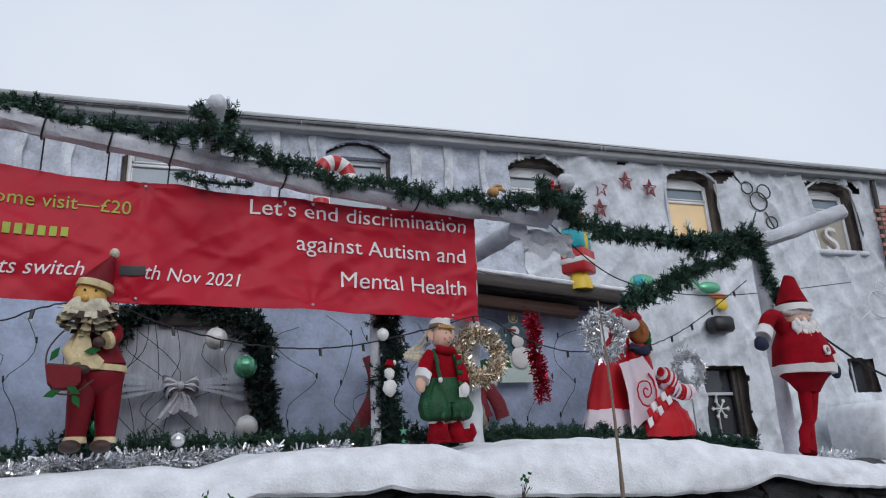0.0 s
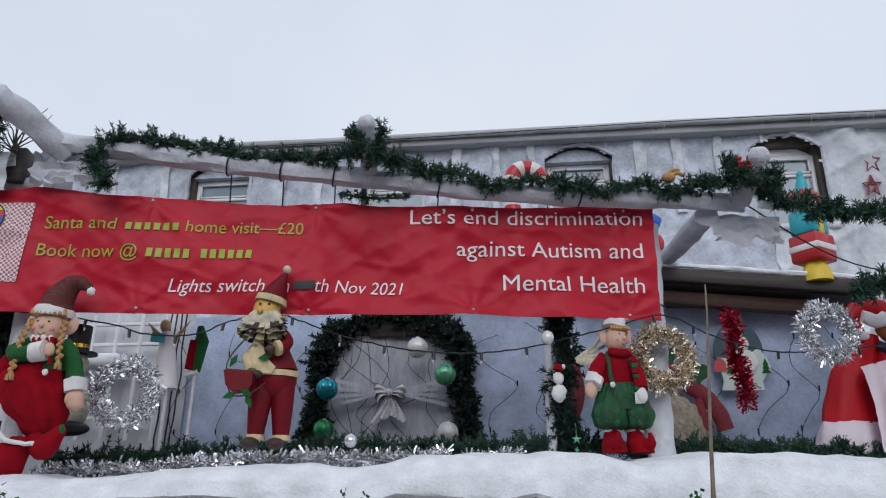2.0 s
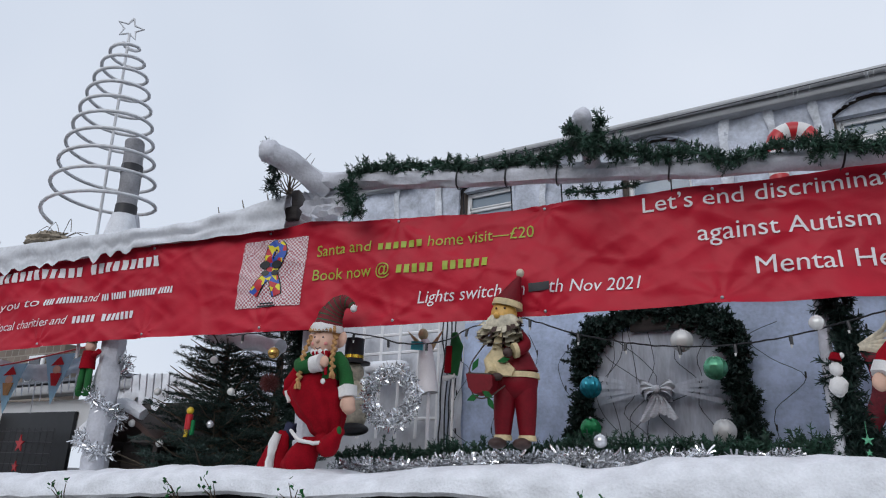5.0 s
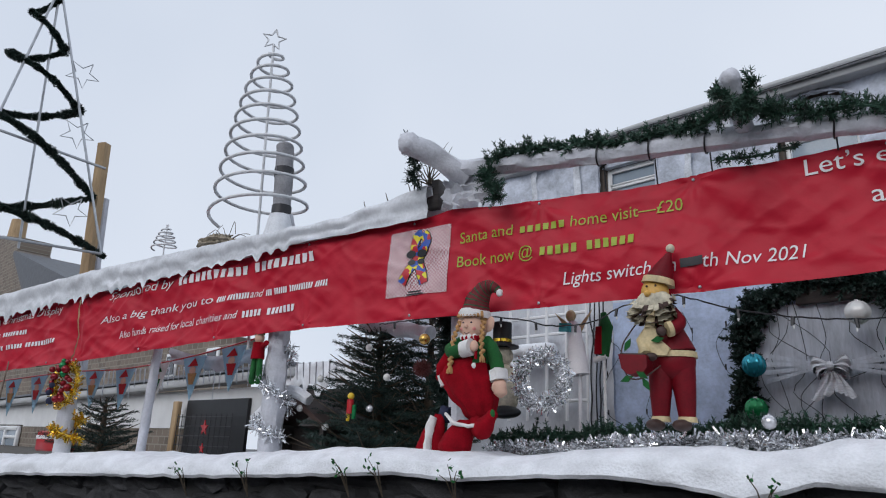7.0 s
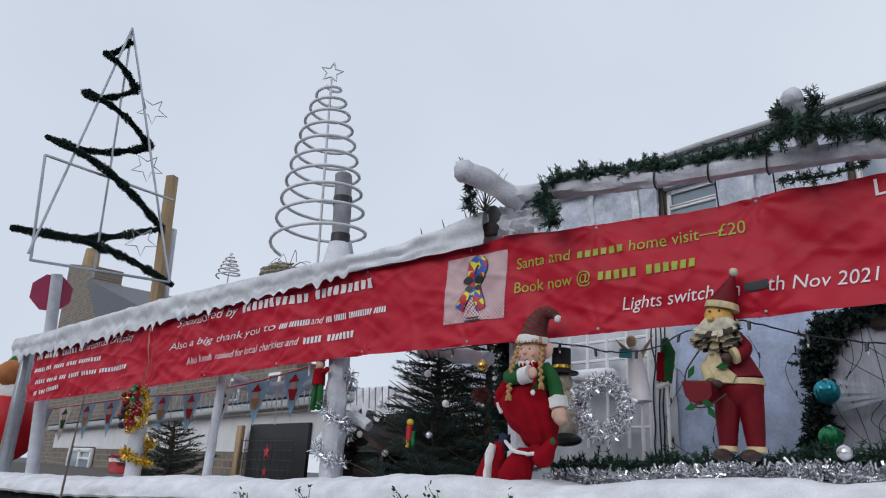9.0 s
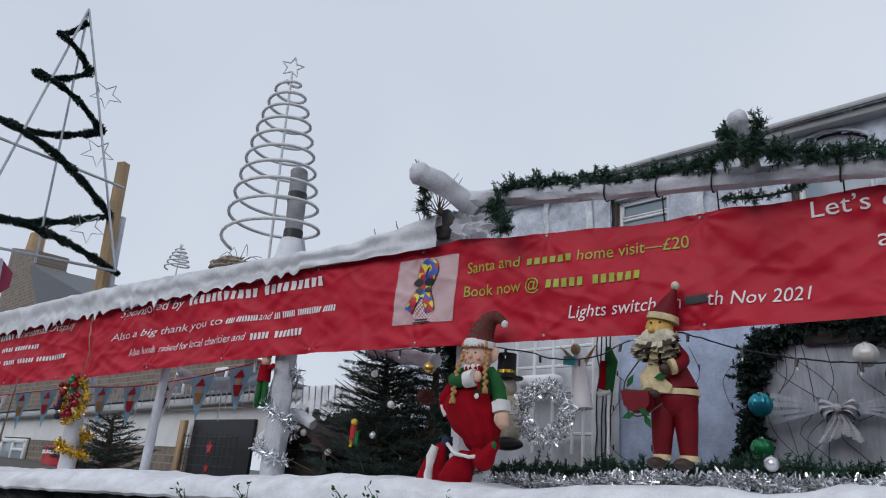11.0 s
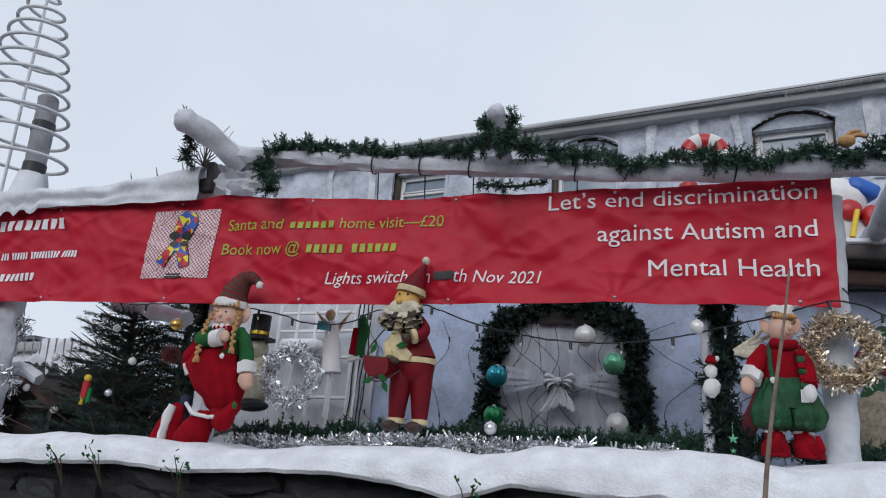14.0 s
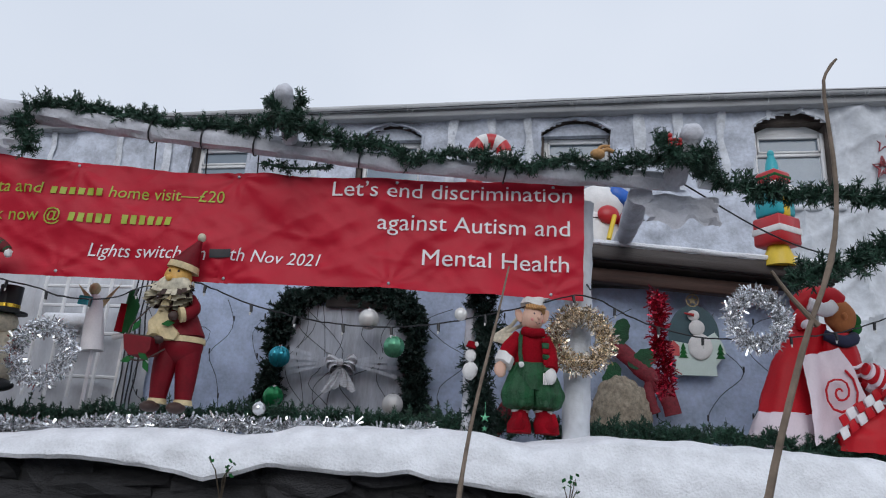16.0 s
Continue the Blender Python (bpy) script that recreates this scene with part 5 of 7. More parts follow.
    hat = spline([(0.0, 0, 0.98), (0.015, 0, 1.06), (0.06, 0, 1.13), (0.12, 0, 1.165), (0.18, 0, 1.15), (0.21, 0, 1.12)], 0.009)
    for i in range(len(hat) - 1):
        k = 1 - i / len(hat)
        s.tube([hat[i], hat[i + 1]], [0.105 * k ** 0.8 + 0.014, 0.105 * max(0, k - 1 / len(hat)) ** 0.8 + 0.014], GST if i % 4 == 0 else STR, 18, cap=False)
    s.ell((0.22, -0.01, 1.11), 0.028, WH, 12, 9, lump=0.3, freq=8)
    # red stocking with a white band beside the boots
    s.loft([(-0.36, -0.05, -0.06, 0.13, 0.06), (-0.33, -0.05, 0.06, 0.10, 0.06), (-0.29, -0.05, 0.16, 0.07, 0.05), (-0.27, -0.05, 0.22, 0.03, 0.03)], RED, 22, 0.07, 5)
    s.tube(spline([(-0.33, -0.12, -0.06), (-0.315, -0.115, 0.08), (-0.285, -0.10, 0.20)], 0.03), 0.032, WH, 10, lump=0.3, freq=18)
    s.ell((-0.24, -0.02, 0.22), (0.05, 0.05, 0.06), BLK, 12, 8, lump=0.5, freq=6)
    return s


M_PINK = mat("rosy_cloth", (0.68, 0.26, 0.24), 0.9, var=0.12, bump=0.1)
M_KNIT = mat("maroon_knit", (0.16, 0.02, 0.025), 0.9, bump=0.5)
solid("elf_doll", elf_girl().ruffle(0.007, 13), [M_RED, M_GFELT, M_WFELT, M_SKIN, M_TAN, M_KNIT, M_NAVY, M_PINK, M_GVELV], "cloth elf doll with plaits and a baggy red suit", "doll", at(-1.20, 4.20, 1.675) @ Matrix.Diagonal((0.84, 0.9, 0.905, 1)))


def elf_boy():
    s = Shape()
    RED, GRN, WH, SK, TAN, BLK, PINK = range(7)
    for k in (-1, 1):
        x = 0.015 + k * 0.085
        s.loft([(x + k * 0.015, -0.07, 0.0, 0.085, 0.12), (x + k * 0.01, -0.05, 0.05, 0.085, 0.11), (x, -0.01, 0.10, 0.06, 0.07), (x, 0, 0.15, 0.055, 0.06)], RED, 22, 0.03, 6)
        s.tube(spline([(x + k * 0.03, -0.15, 0.04), (x + k * 0.04, -0.2, 0.06), (x + k * 0.03, -0.2, 0.11)], 0.02), [0.05, 0.04, 0.03, 0.02, 0.014] + [0.012] * 6, RED, 10)
        s.tube([(x, 0, 0.125), (x, 0, 0.155)], 0.064, WH, 16, lump=0.2, freq=25)
        s.loft([(x, -0.01, 0.14, 0.07, 0.07), (x + k * 0.015, -0.02, 0.17, 0.115, 0.11), (x + k * 0.02, -0.02, 0.24, 0.125, 0.125), (x, 0, 0.32, 0.11, 0.11), (0.015 + k * 0.05, 0, 0.42, 0.09, 0.09)], GRN, 40, 0.13, 9, k)
        s.ell((x - 0.01, -0.13, 0.17), (0.025, 0.02, 0.025), GRN)
    s.loft([(0.015, 0, 0.26, 0.17, 0.12), (0.015, 0, 0.36, 0.17, 0.12), (0.015, 0, 0.425, 0.15, 0.105)], GRN, 48, 0.09, 13)
    s.loft([(0.01, 0, 0.41, 0.148, 0.10), (0.005, 0, 0.50, 0.135, 0.10), (0.0, 0, 0.58, 0.115, 0.085), (0.0, 0, 0.63, 0.06, 0.05)], RED, 30, 0.02, 9)
    s.tube(spline([(-0.09, 0, 0.585), (-0.15, -0.02, 0.52), (-0.20, -0.05, 0.44)], 0.02), 0.058, RED, 16, lump=0.15)
    s.tube([(-0.19, -0.045, 0.455), (-0.215, -0.06, 0.405)], [0.068, 0.064], WH, 16, lump=0.25, freq=25)
    s.ell((-0.235, -0.07, 0.375), (0.045, 0.035, 0.05), SK, 14, 10)
    s.tube(spline([(0.09, 0, 0.585), (0.13, -0.08, 0.48), (0.12, -0.13, 0.38)], 0.02), 0.05, RED, 14, lump=0.15)
    s.ell((0.12, -0.14, 0.34), (0.042, 0.03, 0.05), WH, 12, 8)
    for k in (-1, 1):
        s.tube(spline([(k * 0.075, -0.02, 0.62), (k * 0.09 - 0.01, -0.095, 0.54), (k * 0.09, -0.125, 0.42)], 0.02), 0.015, GRN, 8)
        s.ell((k * 0.09, -0.135, 0.405), (0.018, 0.009, 0.018), WH, 12, 6)
    # checked scarf with a fringed end
    s.tube(spline([(-0.07, -0.05, 0.625), (0.0, -0.095, 0.61), (0.07, -0.06, 0.62)], 0.02), 0.03, RED, 10, lump=0.2)
    for k in range(6):
        s.box((0.075 + 0.004 * k, -0.14, 0.56 - 0.035 * k), (0.05, 0.018, 0.034), GRN if k % 2 else RED, bevel=0.006)
    for k in range(6):
        s.tube([(0.075 + 0.009 * k, -0.14, 0.36), (0.07 + 0.012 * k, -0.145, 0.29)], 0.005, WH, 5)
    doll_head(s, (0.0, -0.02, 0.715), 0.082, SK, BLK, PINK, 0.45)
    s.ell((0.02, 0.0, 0.765), (0.082, 0.075, 0.045), TAN, 16, 10)
    for k in range(8):
        s.tube([(-0.05 + 0.018 * k, -0.075 - 0.012 * math.sin(k * 0.45), 0.79), (-0.055 + 0.02 * k, -0.09 - 0.012 * math.sin(k * 0.45), 0.765)], 0.011, TAN, 6)
    s.tube([(0.0, 0, 0.785), (0.012, 0.005, 0.825)], [0.092, 0.085], WH, 20, lump=0.12, freq=25)
    s.loft([(0.012, 0.005, 0.81, 0.08, 0.075), (0.05, 0.02, 0.85, 0.06, 0.06), (0.11, 0.03, 0.86, 0.03, 0.03)], WH, 18)
    return s


solid("elf_doll", elf_boy().ruffle(0.007, 14), [M_RED, M_GVELV, M_WFELT, M_SKIN, M_TAN, M_NAVY, M_PINK], "cloth elf doll in green velvet dungarees and red shirt", "doll", at(2.215, 4.36, 1.815) @ Matrix.Diagonal((0.84, 0.9, 0.99, 1)))


def plush_santa():
    s = Shape()
    RED, WH, SK, BLK = range(4)
    s.tube([(-0.20, 0, 0.0), (-0.13, 0, 0.12), (-0.11, 0, 0.30), (-0.06, 0, 0.60)], [0.09, 0.055, 0.055, 0.07], RED, 14)
    s.tube([(-0.24, 0, 0.0), (-0.23, -0.02, 0.16), (-0.05, 0, 0.30), (0.07, 0, 0.60)], [0.05, 0.05, 0.055, 0.07], RED, 14)
    s.tube([(0.0, 0, 0.52), (0.0, 0, 0.62), (0.0, 0, 0.72)], [0.13, 0.22, 0.36], RED, 20, squash=0.7)
    s.tube([(0.0, 0, 0.68), (0.0, 0, 0.755)], [0.365, 0.385], WH, 24, squash=0.7)
    s.tube([(0, 0, 0.75), (0, 0, 0.95), (-0.01, 0, 1.10), (-0.02, 0, 1.20)], [0.37, 0.33, 0.24, 0.13], RED, 28, squash=0.7)
    s.ell((-0.02, -0.02, 1.20), (0.15, 0.13, 0.15), SK, 18, 12)
    s.tube([(-0.03, -0.02, 1.26), (-0.03, -0.02, 1.32)], [0.19, 0.18], WH, 18)
    s.tube([(-0.03, -0.02, 1.31), (0.0, 0, 1.47), (0.04, 0, 1.60)], [0.165, 0.115, 0.06], RED, 18)
    s.ell((0.12, -0.03, 1.47), 0.035, WH)
    s.ell((-0.03, -0.15, 1.17), (0.03, 0.04, 0.03), SK)
    rr = random.Random(5)
    for k in range(90):
        a, h = rr.uniform(-1.3, 1.3), rr.uniform(0, 1)
        s.ell((-0.02 + math.sin(a) * (0.19 - 0.06 * h), -0.10 - 0.06 * math.cos(a) - 0.02 * h, 1.15 - 0.24 * h), (0.035, 0.03, 0.05), WH, 7, 5, rot=(rr.uniform(-30, 30), rr.uniform(-30, 30), 0))
    for k in range(14):
        a = -1.5 + k * 0.22
        s.ell((-0.02 + math.sin(a) * 0.17, -0.03 - 0.10 * math.cos(a), 1.25), 0.035, WH, 7, 5)
    s.tube(spline([(-0.2, 0, 1.06), (-0.36, -0.03, 1.19), (-0.50, -0.05, 1.16), (-0.58, -0.05, 1.06)], 0.04), 0.07, RED, 14)
    s.tube([(-0.57, -0.05, 1.07), (-0.63, -0.05, 0.99)], 0.08, WH, 14)
    s.ell((-0.68, -0.05, 0.93), (0.08, 0.06, 0.065), BLK, rot=(0, 35, 0))
    s.tube(spline([(0.2, 0, 1.06), (0.35, -0.02, 0.95), (0.42, -0.03, 0.86)], 0.04), 0.07, RED, 12)
    s.tube([(0.42, -0.03, 0.88), (0.44, -0.03, 0.80)], 0.08, WH, 12)
    s.ell((0.46, -0.03, 0.73), (0.06, 0.06, 0.08), BLK)
    s.tube(ring((0.03, -0.26, 0.87), 0.04, 12), 0.014, WH, 6)
    return s


solid("santa_doll", plush_santa().ruffle(0.014, 8), [M_RED, M_WFELT, M_SKIN, M_NAVY], "large plush father christmas with a white beard and dangling legs", "doll", at(5.58, 3.97, 1.66) @ Matrix.Diagonal((0.84, 0.84, 0.94, 1)))


def candy_figure():
    """Local x runs along the wall from the foot of the cape, z up from the wall top."""
    s = Shape()
    RED, PK, ORG, GRN, NV, WH = range(6)
    # red cape flaring down to a pale hem
    s.loft([(0.16, 0.05, 0.20, 0.27, 0.13), (0.20, 0.05, 0.45, 0.22, 0.12), (0.30, 0.05, 0.68, 0.17, 0.11), (0.38, 0.04, 0.82, 0.12, 0.09)], RED, 40, 0.05, 9)
    s.loft([(0.10, 0.05, -0.02, 0.35, 0.15), (0.13, 0.05, 0.10, 0.305, 0.14), (0.16, 0.05, 0.21, 0.268, 0.13)], PK, 40, 0.05, 9)
    # pale nylon panel with a printed swirl
    s.sheet(lambda a, b: (0.14 + 0.06 * b + (0.30 + 0.20 * b) * a, -0.17 - 0.035 * math.sin(a * 7 + b * 2) - 0.02 * math.sin(b * 5), 0.56 - 0.56 * b + 0.07 * a + 0.16 * a * b), 20, 20, PK)
    s.tube([(0.40 + 0.0062 * k * math.cos(k * 0.55), -0.225 - 0.004 * math.sin(k), 0.34 + 0.0062 * k * math.sin(k * 0.55)) for k in range(1, 26)], 0.008, RED, 6)
    # body behind the panel, dark belt, neck
    s.loft([(0.62, 0, 0.15, 0.18, 0.12), (0.60, 0, 0.40, 0.17, 0.12), (0.57, 0, 0.62, 0.15, 0.11), (0.55, 0, 0.76, 0.12, 0.09)], RED, 30, 0.05, 9)
    for k in range(3):
        s.tube(spline([(0.46, -0.13, 0.60 - 0.06 * k), (0.56, -0.16, 0.52 - 0.06 * k), (0.66, -0.14, 0.54 - 0.06 * k)], 0.03), 0.012, PK, 6)
    s.tube(spline([(0.44, -0.05, 0.74), (0.54, -0.12, 0.69), (0.66, -0.07, 0.72), (0.70, 0, 0.76)], 0.03), 0.042, NV, 12, lump=0.15)
    # orange head with a red and white cap and a green bow
    s.ell((0.59, -0.03, 0.87), (0.115, 0.105, 0.115), ORG, 22, 14)
    s.ell((0.55, -0.14, 0.86), 0.024, ORG, 10, 7)
    cap = spline([(0.58, 0, 0.95), (0.50, 0, 1.0), (0.36, 0, 1.0), (0.24, 0, 0.93)], 0.02)
    s.tube(cap, [0.105 - 0.05 * k / len(cap) for k in range(len(cap))], RED, 16, lump=0.12)
    s.tube(spline([(0.30, -0.09, 0.94), (0.42, -0.11, 0.90), (0.50, -0.10, 0.93)], 0.03), 0.045, WH, 10, lump=0.2)
    s.ell((0.25, -0.05, 0.84), (0.065, 0.06, 0.075), RED, 14, 9, lump=0.15)
    s.ell((0.27, -0.10, 0.79), (0.05, 0.04, 0.035), PK, 12, 8)
    for q in (-1, 1):
        s.ell((0.72, -0.04, 0.83 + q * 0.035), (0.045, 0.02, 0.035), GRN, 12, 8, rot=(0, q * 40, 0))
    # striped sweet and striped arm
    for k in range(8):
        s.tube([(0.60 + 0.026 * k, -0.24, 0.50 - 0.012 * k), (0.626 + 0.026 * k, -0.24, 0.488 - 0.012 * k)], 0.075 * math.sin(0.55 + k * 0.29), PK if k % 2 else RED, 18)
    arm = spline([(0.66, -0.16, 0.46), (0.80, -0.22, 0.36), (0.96, -0.22, 0.34)], 0.024)
    for k in range(len(arm) - 1):
        s.tube([arm[k], arm[k + 1]], 0.07, PK if (k // 2) % 2 else RED, 16, cap=False)
    s.loft([(0.98, -0.22, 0.28, 0.05, 0.05), (0.99, -0.22, 0.34, 0.085, 0.07), (1.0, -0.22, 0.41, 0.03, 0.03)], PK, 16, 0.08, 6)
    # checked hem and the red sack at its foot
    for k in range(10):
        s.box((0.40 + 0.072 * (k % 5), -0.235 - 0.004 * (k % 3), 0.09 + 0.075 * (k // 5) + 0.045 * (k % 5)), (0.068, 0.014, 0.066), RED if k % 2 else WH, rot=(0, -28, 0), bevel=0.004)
    s.loft([(0.74, -0.10, -0.02, 0.34, 0.16), (0.76, -0.10, 0.06, 0.33, 0.16), (0.78, -0.10, 0.16, 0.25, 0.13), (0.80, -0.10, 0.25, 0.12, 0.09), (0.80, -0.10, 0.29, 0.05, 0.05)], RED, 44, 0.06, 13)
    return s


M_WNYL = mat("white_nylon", (0.76, 0.74, 0.76), 0.6, var=0.15, scale=6, bump=0.2)
solid("candy_costume_figure", candy_figure().ruffle(0.012, 8), [M_SHINYR, M_PINKW, M_ORANGE, M_GFELT, M_NAVY, M_WNYL], "red and white nylon candy-striped figure with an orange head", "doll", at(3.97, 4.80, 1.86) @ Matrix.Diagonal((0.86, 0.9, 1.04, 1)))

# small snow figure hanging on the green post
s = Shape()
s.ell((0, 0, -0.075), (0.068, 0.06, 0.068), 0, 18, 12, lump=0.3, freq=7)
s.ell((0, 0, 0.045), (0.052, 0.046, 0.05), 0, 16, 10, lump=0.25, freq=7)
s.tube(ring((0, 0, -0.005), 0.05, 12, 0)[:1] + [(0.05 * math.cos(a), 0.045 * math.sin(a), -0.005) for a in [k * 0.5236 for k in range(13)]], 0.012, 1, 6)
s.tube([(0, 0, 0.11), (0.01, 0, 0.16)], [0.052, 0.035], 1, 12)
s.ell((0.05, -0.01, 0.14), 0.022, 0)
solid("snowman_ornament", s, [M_WFELT, M_RED], "small plush snowman with a red hat on the green post", "ornament", at(1.84, 4.40, 2.235) @ Matrix.Diagonal((0.66, 0.66, 0.78, 1)))

# ---- on the porch roof ----
toy = thing("gift_tower", "stacked toy parcels in teal, yellow and red on the porch roof", "decoration", at(4.42, 5.42, 3.31) @ Matrix.Diagonal((0.66, 0.66, 0.90, 1)))
s = Shape()
s.tube([(0, 0, 0), (0, 0, 0.10), (0, 0, 0.2)], [0.19, 0.17, 0.12], 0, 16)
s.ell((0.18, 0.02, 0.06), (0.12, 0.1, 0.06), 0)
part("base", s, M_YEL, toy, "yellow rounded base")
for z, w, h, ma, mb in ((0.19, 0.40, 0.27, M_REDP, M_WFELT), (0.47, 0.34, 0.24, M_TEAL, M_YEL), (0.73, 0.36, 0.06, M_WFELT, M_WFELT), (0.80, 0.30, 0.12, M_REDP, M_GFELT)):
    s = Shape()
    s.box((0, 0, z + h / 2), (w, w, h), bevel=0.02, rot=(0, 0, 25))
    bx = part("parcel", s, ma, toy)
    s = Shape()
    s.box((0, 0, z + h / 2), (w * 0.32, w + 0.012, h + 0.012) if h > 0.2 and ma is M_TEAL else (w + 0.012, w + 0.012, h * 0.22), bevel=0.003, rot=(0, 0, 25))
    part("band", s, mb, bx)
s = Shape()
s.tube([(0, 0, 0.92), (0, 0, 1.02), (0, 0, 1.10)], [0.09, 0.075, 0.04], 0, 12)
s.ell((0, 0, 1.12), 0.045)
part("top_parcel", s, M_TEAL, toy, "teal rounded top")

s = Shape()
s.ell((0, 0, 0.32), (0.36, 0.28, 0.33), 0, 22, 14)
s.ell((0.10, -0.02, 0.66), (0.22, 0.2, 0.2), 0, 20, 12)
s.tube([(0.0, -0.12, 0.50), (0.12, -0.2, 0.49), (0.28, -0.1, 0.50)], [0.05, 0.06, 0.05], 1, 10)
s.ell((0.12, -0.26, 0.52), (0.09, 0.05, 0.08), 1)
s.ell((0.28, -0.22, 0.48), (0.07, 0.05, 0.09), 1)
s.tube([(0.16, -0.3, 0.50), (0.10, -0.34, 0.28)], [0.02, 0.02], 2, 8)
s.box((0.26, -0.1, 0.74), (0.22, 0.16, 0.12), 3, rot=(0, 25, 10), bevel=0.02)
s.ell((0.27, -0.2, 0.35), 0.03, 4)
solid("inflatable_snowman", s, [M_WFELT, M_REDP, M_YEL, M_BLUEP, M_BLACK], "white inflatable snowman with red scarf and blue hat", "inflatable", at(3.14, 6.75, 3.42) @ Matrix.Scale(1.2, 4))

s = Shape()
cane = spline([(0.14, 0, -0.06), (0.14, 0, 0.03), (0.10, 0, 0.11), (0.0, 0, 0.145), (-0.10, 0, 0.11), (-0.14, 0, 0.03), (-0.14, 0, -0.2), (-0.14, 0, -1.05)], 0.03)
s.tube(cane, 0.078, 0, 14)
s.m = [((i // 14) // 2) % 2 for i in range(len(s.f))]
solid("candy_cane", s, [M_WFELT, M_REDP], "fat red and white striped candy cane behind the rail", "candy cane", at(2.06, 6.1, 4.43))
s = Shape()
s.ell((0, 0, 0), (0.06, 0.05, 0.045), 0)
s.tube(spline([(0.02, 0, 0.02), (0.08, 0, 0.05), (0.13, 0, 0.03)], 0.02), 0.018, 0, 8)
s.tube(spline([(0.0, 0, 0.02), (0.03, 0, 0.07), (0.10, 0, 0.075)], 0.02), 0.015, 0, 8)
solid("reindeer_ornament", s, M_TAN, "small tan reindeer antler ornament in the garland", "ornament", at(2.58, 4.12, 3.585) @ Matrix.Scale(0.8, 4))

# ---- porch front decorations ----
g = thing("snow_globe_sign", "flat snow globe light-up sign with a snowman and fir trees", "sign", pose(2.45, 6.50, 2.43) @ Matrix.Diagonal((0.76, 0.86, 0.80, 1)))
s = Shape()
s.slab([(0.27 * math.cos(a), 0.42 + 0.33 * math.sin(a)) for a in [k * math.pi / 14 for k in range(15)]] + [(-0.26, 0.30), (0.26, 0.30)][::1], 0.0, 0.03)
part("dome", s, M_DKTEAL, g, "dark teal printed dome")
s = Shape()
s.slab([(-0.24, 0.36), (-0.20, 0.10), (-0.23, 0.0), (0.23, 0.0), (0.22, 0.10), (0.33, 0.24), (0.30, 0.34), (0.22, 0.46), (0.0, 0.32)], -0.006, 0.028)
part("base", s, M_PURPLE, g, "pale icy green printed base")
s = Shape()
s.ell((0.06, -0.02, 0.30), (0.13, 0.02, 0.14))
s.ell((0.03, -0.022, 0.50), (0.085, 0.02, 0.085))
s.ell((0.0, -0.022, 0.63), (0.065, 0.02, 0.06))
part("snowman_print", s, M_WFELT, g)
s = Shape()
s.tube([(0.0, -0.05, 0.63), (-0.10, -0.05, 0.65)], [0.018, 0.008], 0, 8)
s.slab([(-0.29, 0.20), (-0.16, 0.20), (-0.16, 0.30), (-0.22, 0.36), (-0.29, 0.30)], -0.014, -0.008)
part("red_print", s, M_REDP, g)
for x in (-0.12, 0.27):
    s = Shape()
    for k in range(3):
        s.slab([(x - 0.05 + 0.01 * k, 0.18 + k * 0.045), (x + 0.05 - 0.01 * k, 0.18 + k * 0.045), (x, 0.25 + k * 0.045)], -0.014 - k * 0.002, -0.008)
    part("fir_print", s, M_GFELT, g)
s = Shape()
s.tube(ring((0, 0, 0.80), 0.065, 16), 0.008, 0, 6)
star = [(0.055 * (1 if k % 2 == 0 else 0.42) * math.sin(k * 0.6283), 0.80 + 0.055 * (1 if k % 2 == 0 else 0.42) * math.cos(k * 0.6283)) for k in range(10)]
s.slab(star, -0.006, 0.006)
part("star_topper", s, M_CREAM, g, "cream star in a ring")

s = Shape()
s.ell((0, 0, 0.28), (0.26, 0.10, 0.30), 0, 60, 40, lump=0.12, freq=4)
s.ruffle(0.016, 26)
solid("pebble_sack", s, M_STRAW, "rough pebbly stuffed sack leaning on the porch front", "sack", pose(1.84, 6.42, 1.72) @ Matrix.Diagonal((0.92, 0.9, 1.16, 1)))
deco = thing("glitter_holly", "large red glitter stalk with dark green holly leaves", "decoration", pose(1.88, 6.46, 2.12) @ Matrix.Scale(0.8, 4))
s = Shape()
s.tube(spline([(-0.22, 0, 0.74), (-0.02, 0, 0.60), (0.14, 0, 0.44), (0.30, 0, 0.32), (0.42, 0, 0.14), (0.47, 0, -0.03)], 0.03), 0.085, 0, 16, squash=0.4, lump=0.1)
s.tube(spline([(0.24, 0, 0.30), (0.25, 0, 0.12), (0.30, 0, -0.02)], 0.03), 0.05, 0, 12, squash=0.4, lump=0.1)
s.ruffle(0.008, 30)
part("stalk", s, M_GLITR, deco)
for x, z, a in ((-0.06, 0.78, 70), (0.2, 0.54, 25), (-0.14, 0.30, 80)):
    c, d = math.cos(radians(a)), math.sin(radians(a))
    s = Shape()
    s.slab([(x + p * c - q * d, z + p * d + q * c) for p, q in [(0.19 * math.cos(t), 0.095 * math.sin(t) * (1 + 0.12 * math.cos(8 * t))) for t in [k * math.pi / 12 for k in range(24)]]], -0.03, -0.012)
    part("leaf", s, M_GVELV, deco)
s = Shape()
s.tube(spline([(0, 0, 0.62), (0.05, -0.02, 0.42), (0.02, -0.02, 0.22), (-0.16, 0, -0.1), (-0.22, 0, -0.2)], 0.04), 0.07, 0, 10, squash=0.4)
solid("glitter_stocking", s, M_GLITR, "dull red glitter stocking leaning behind the green post", "stocking", pose(0.98, 6.40, 2.05))
s = Shape()
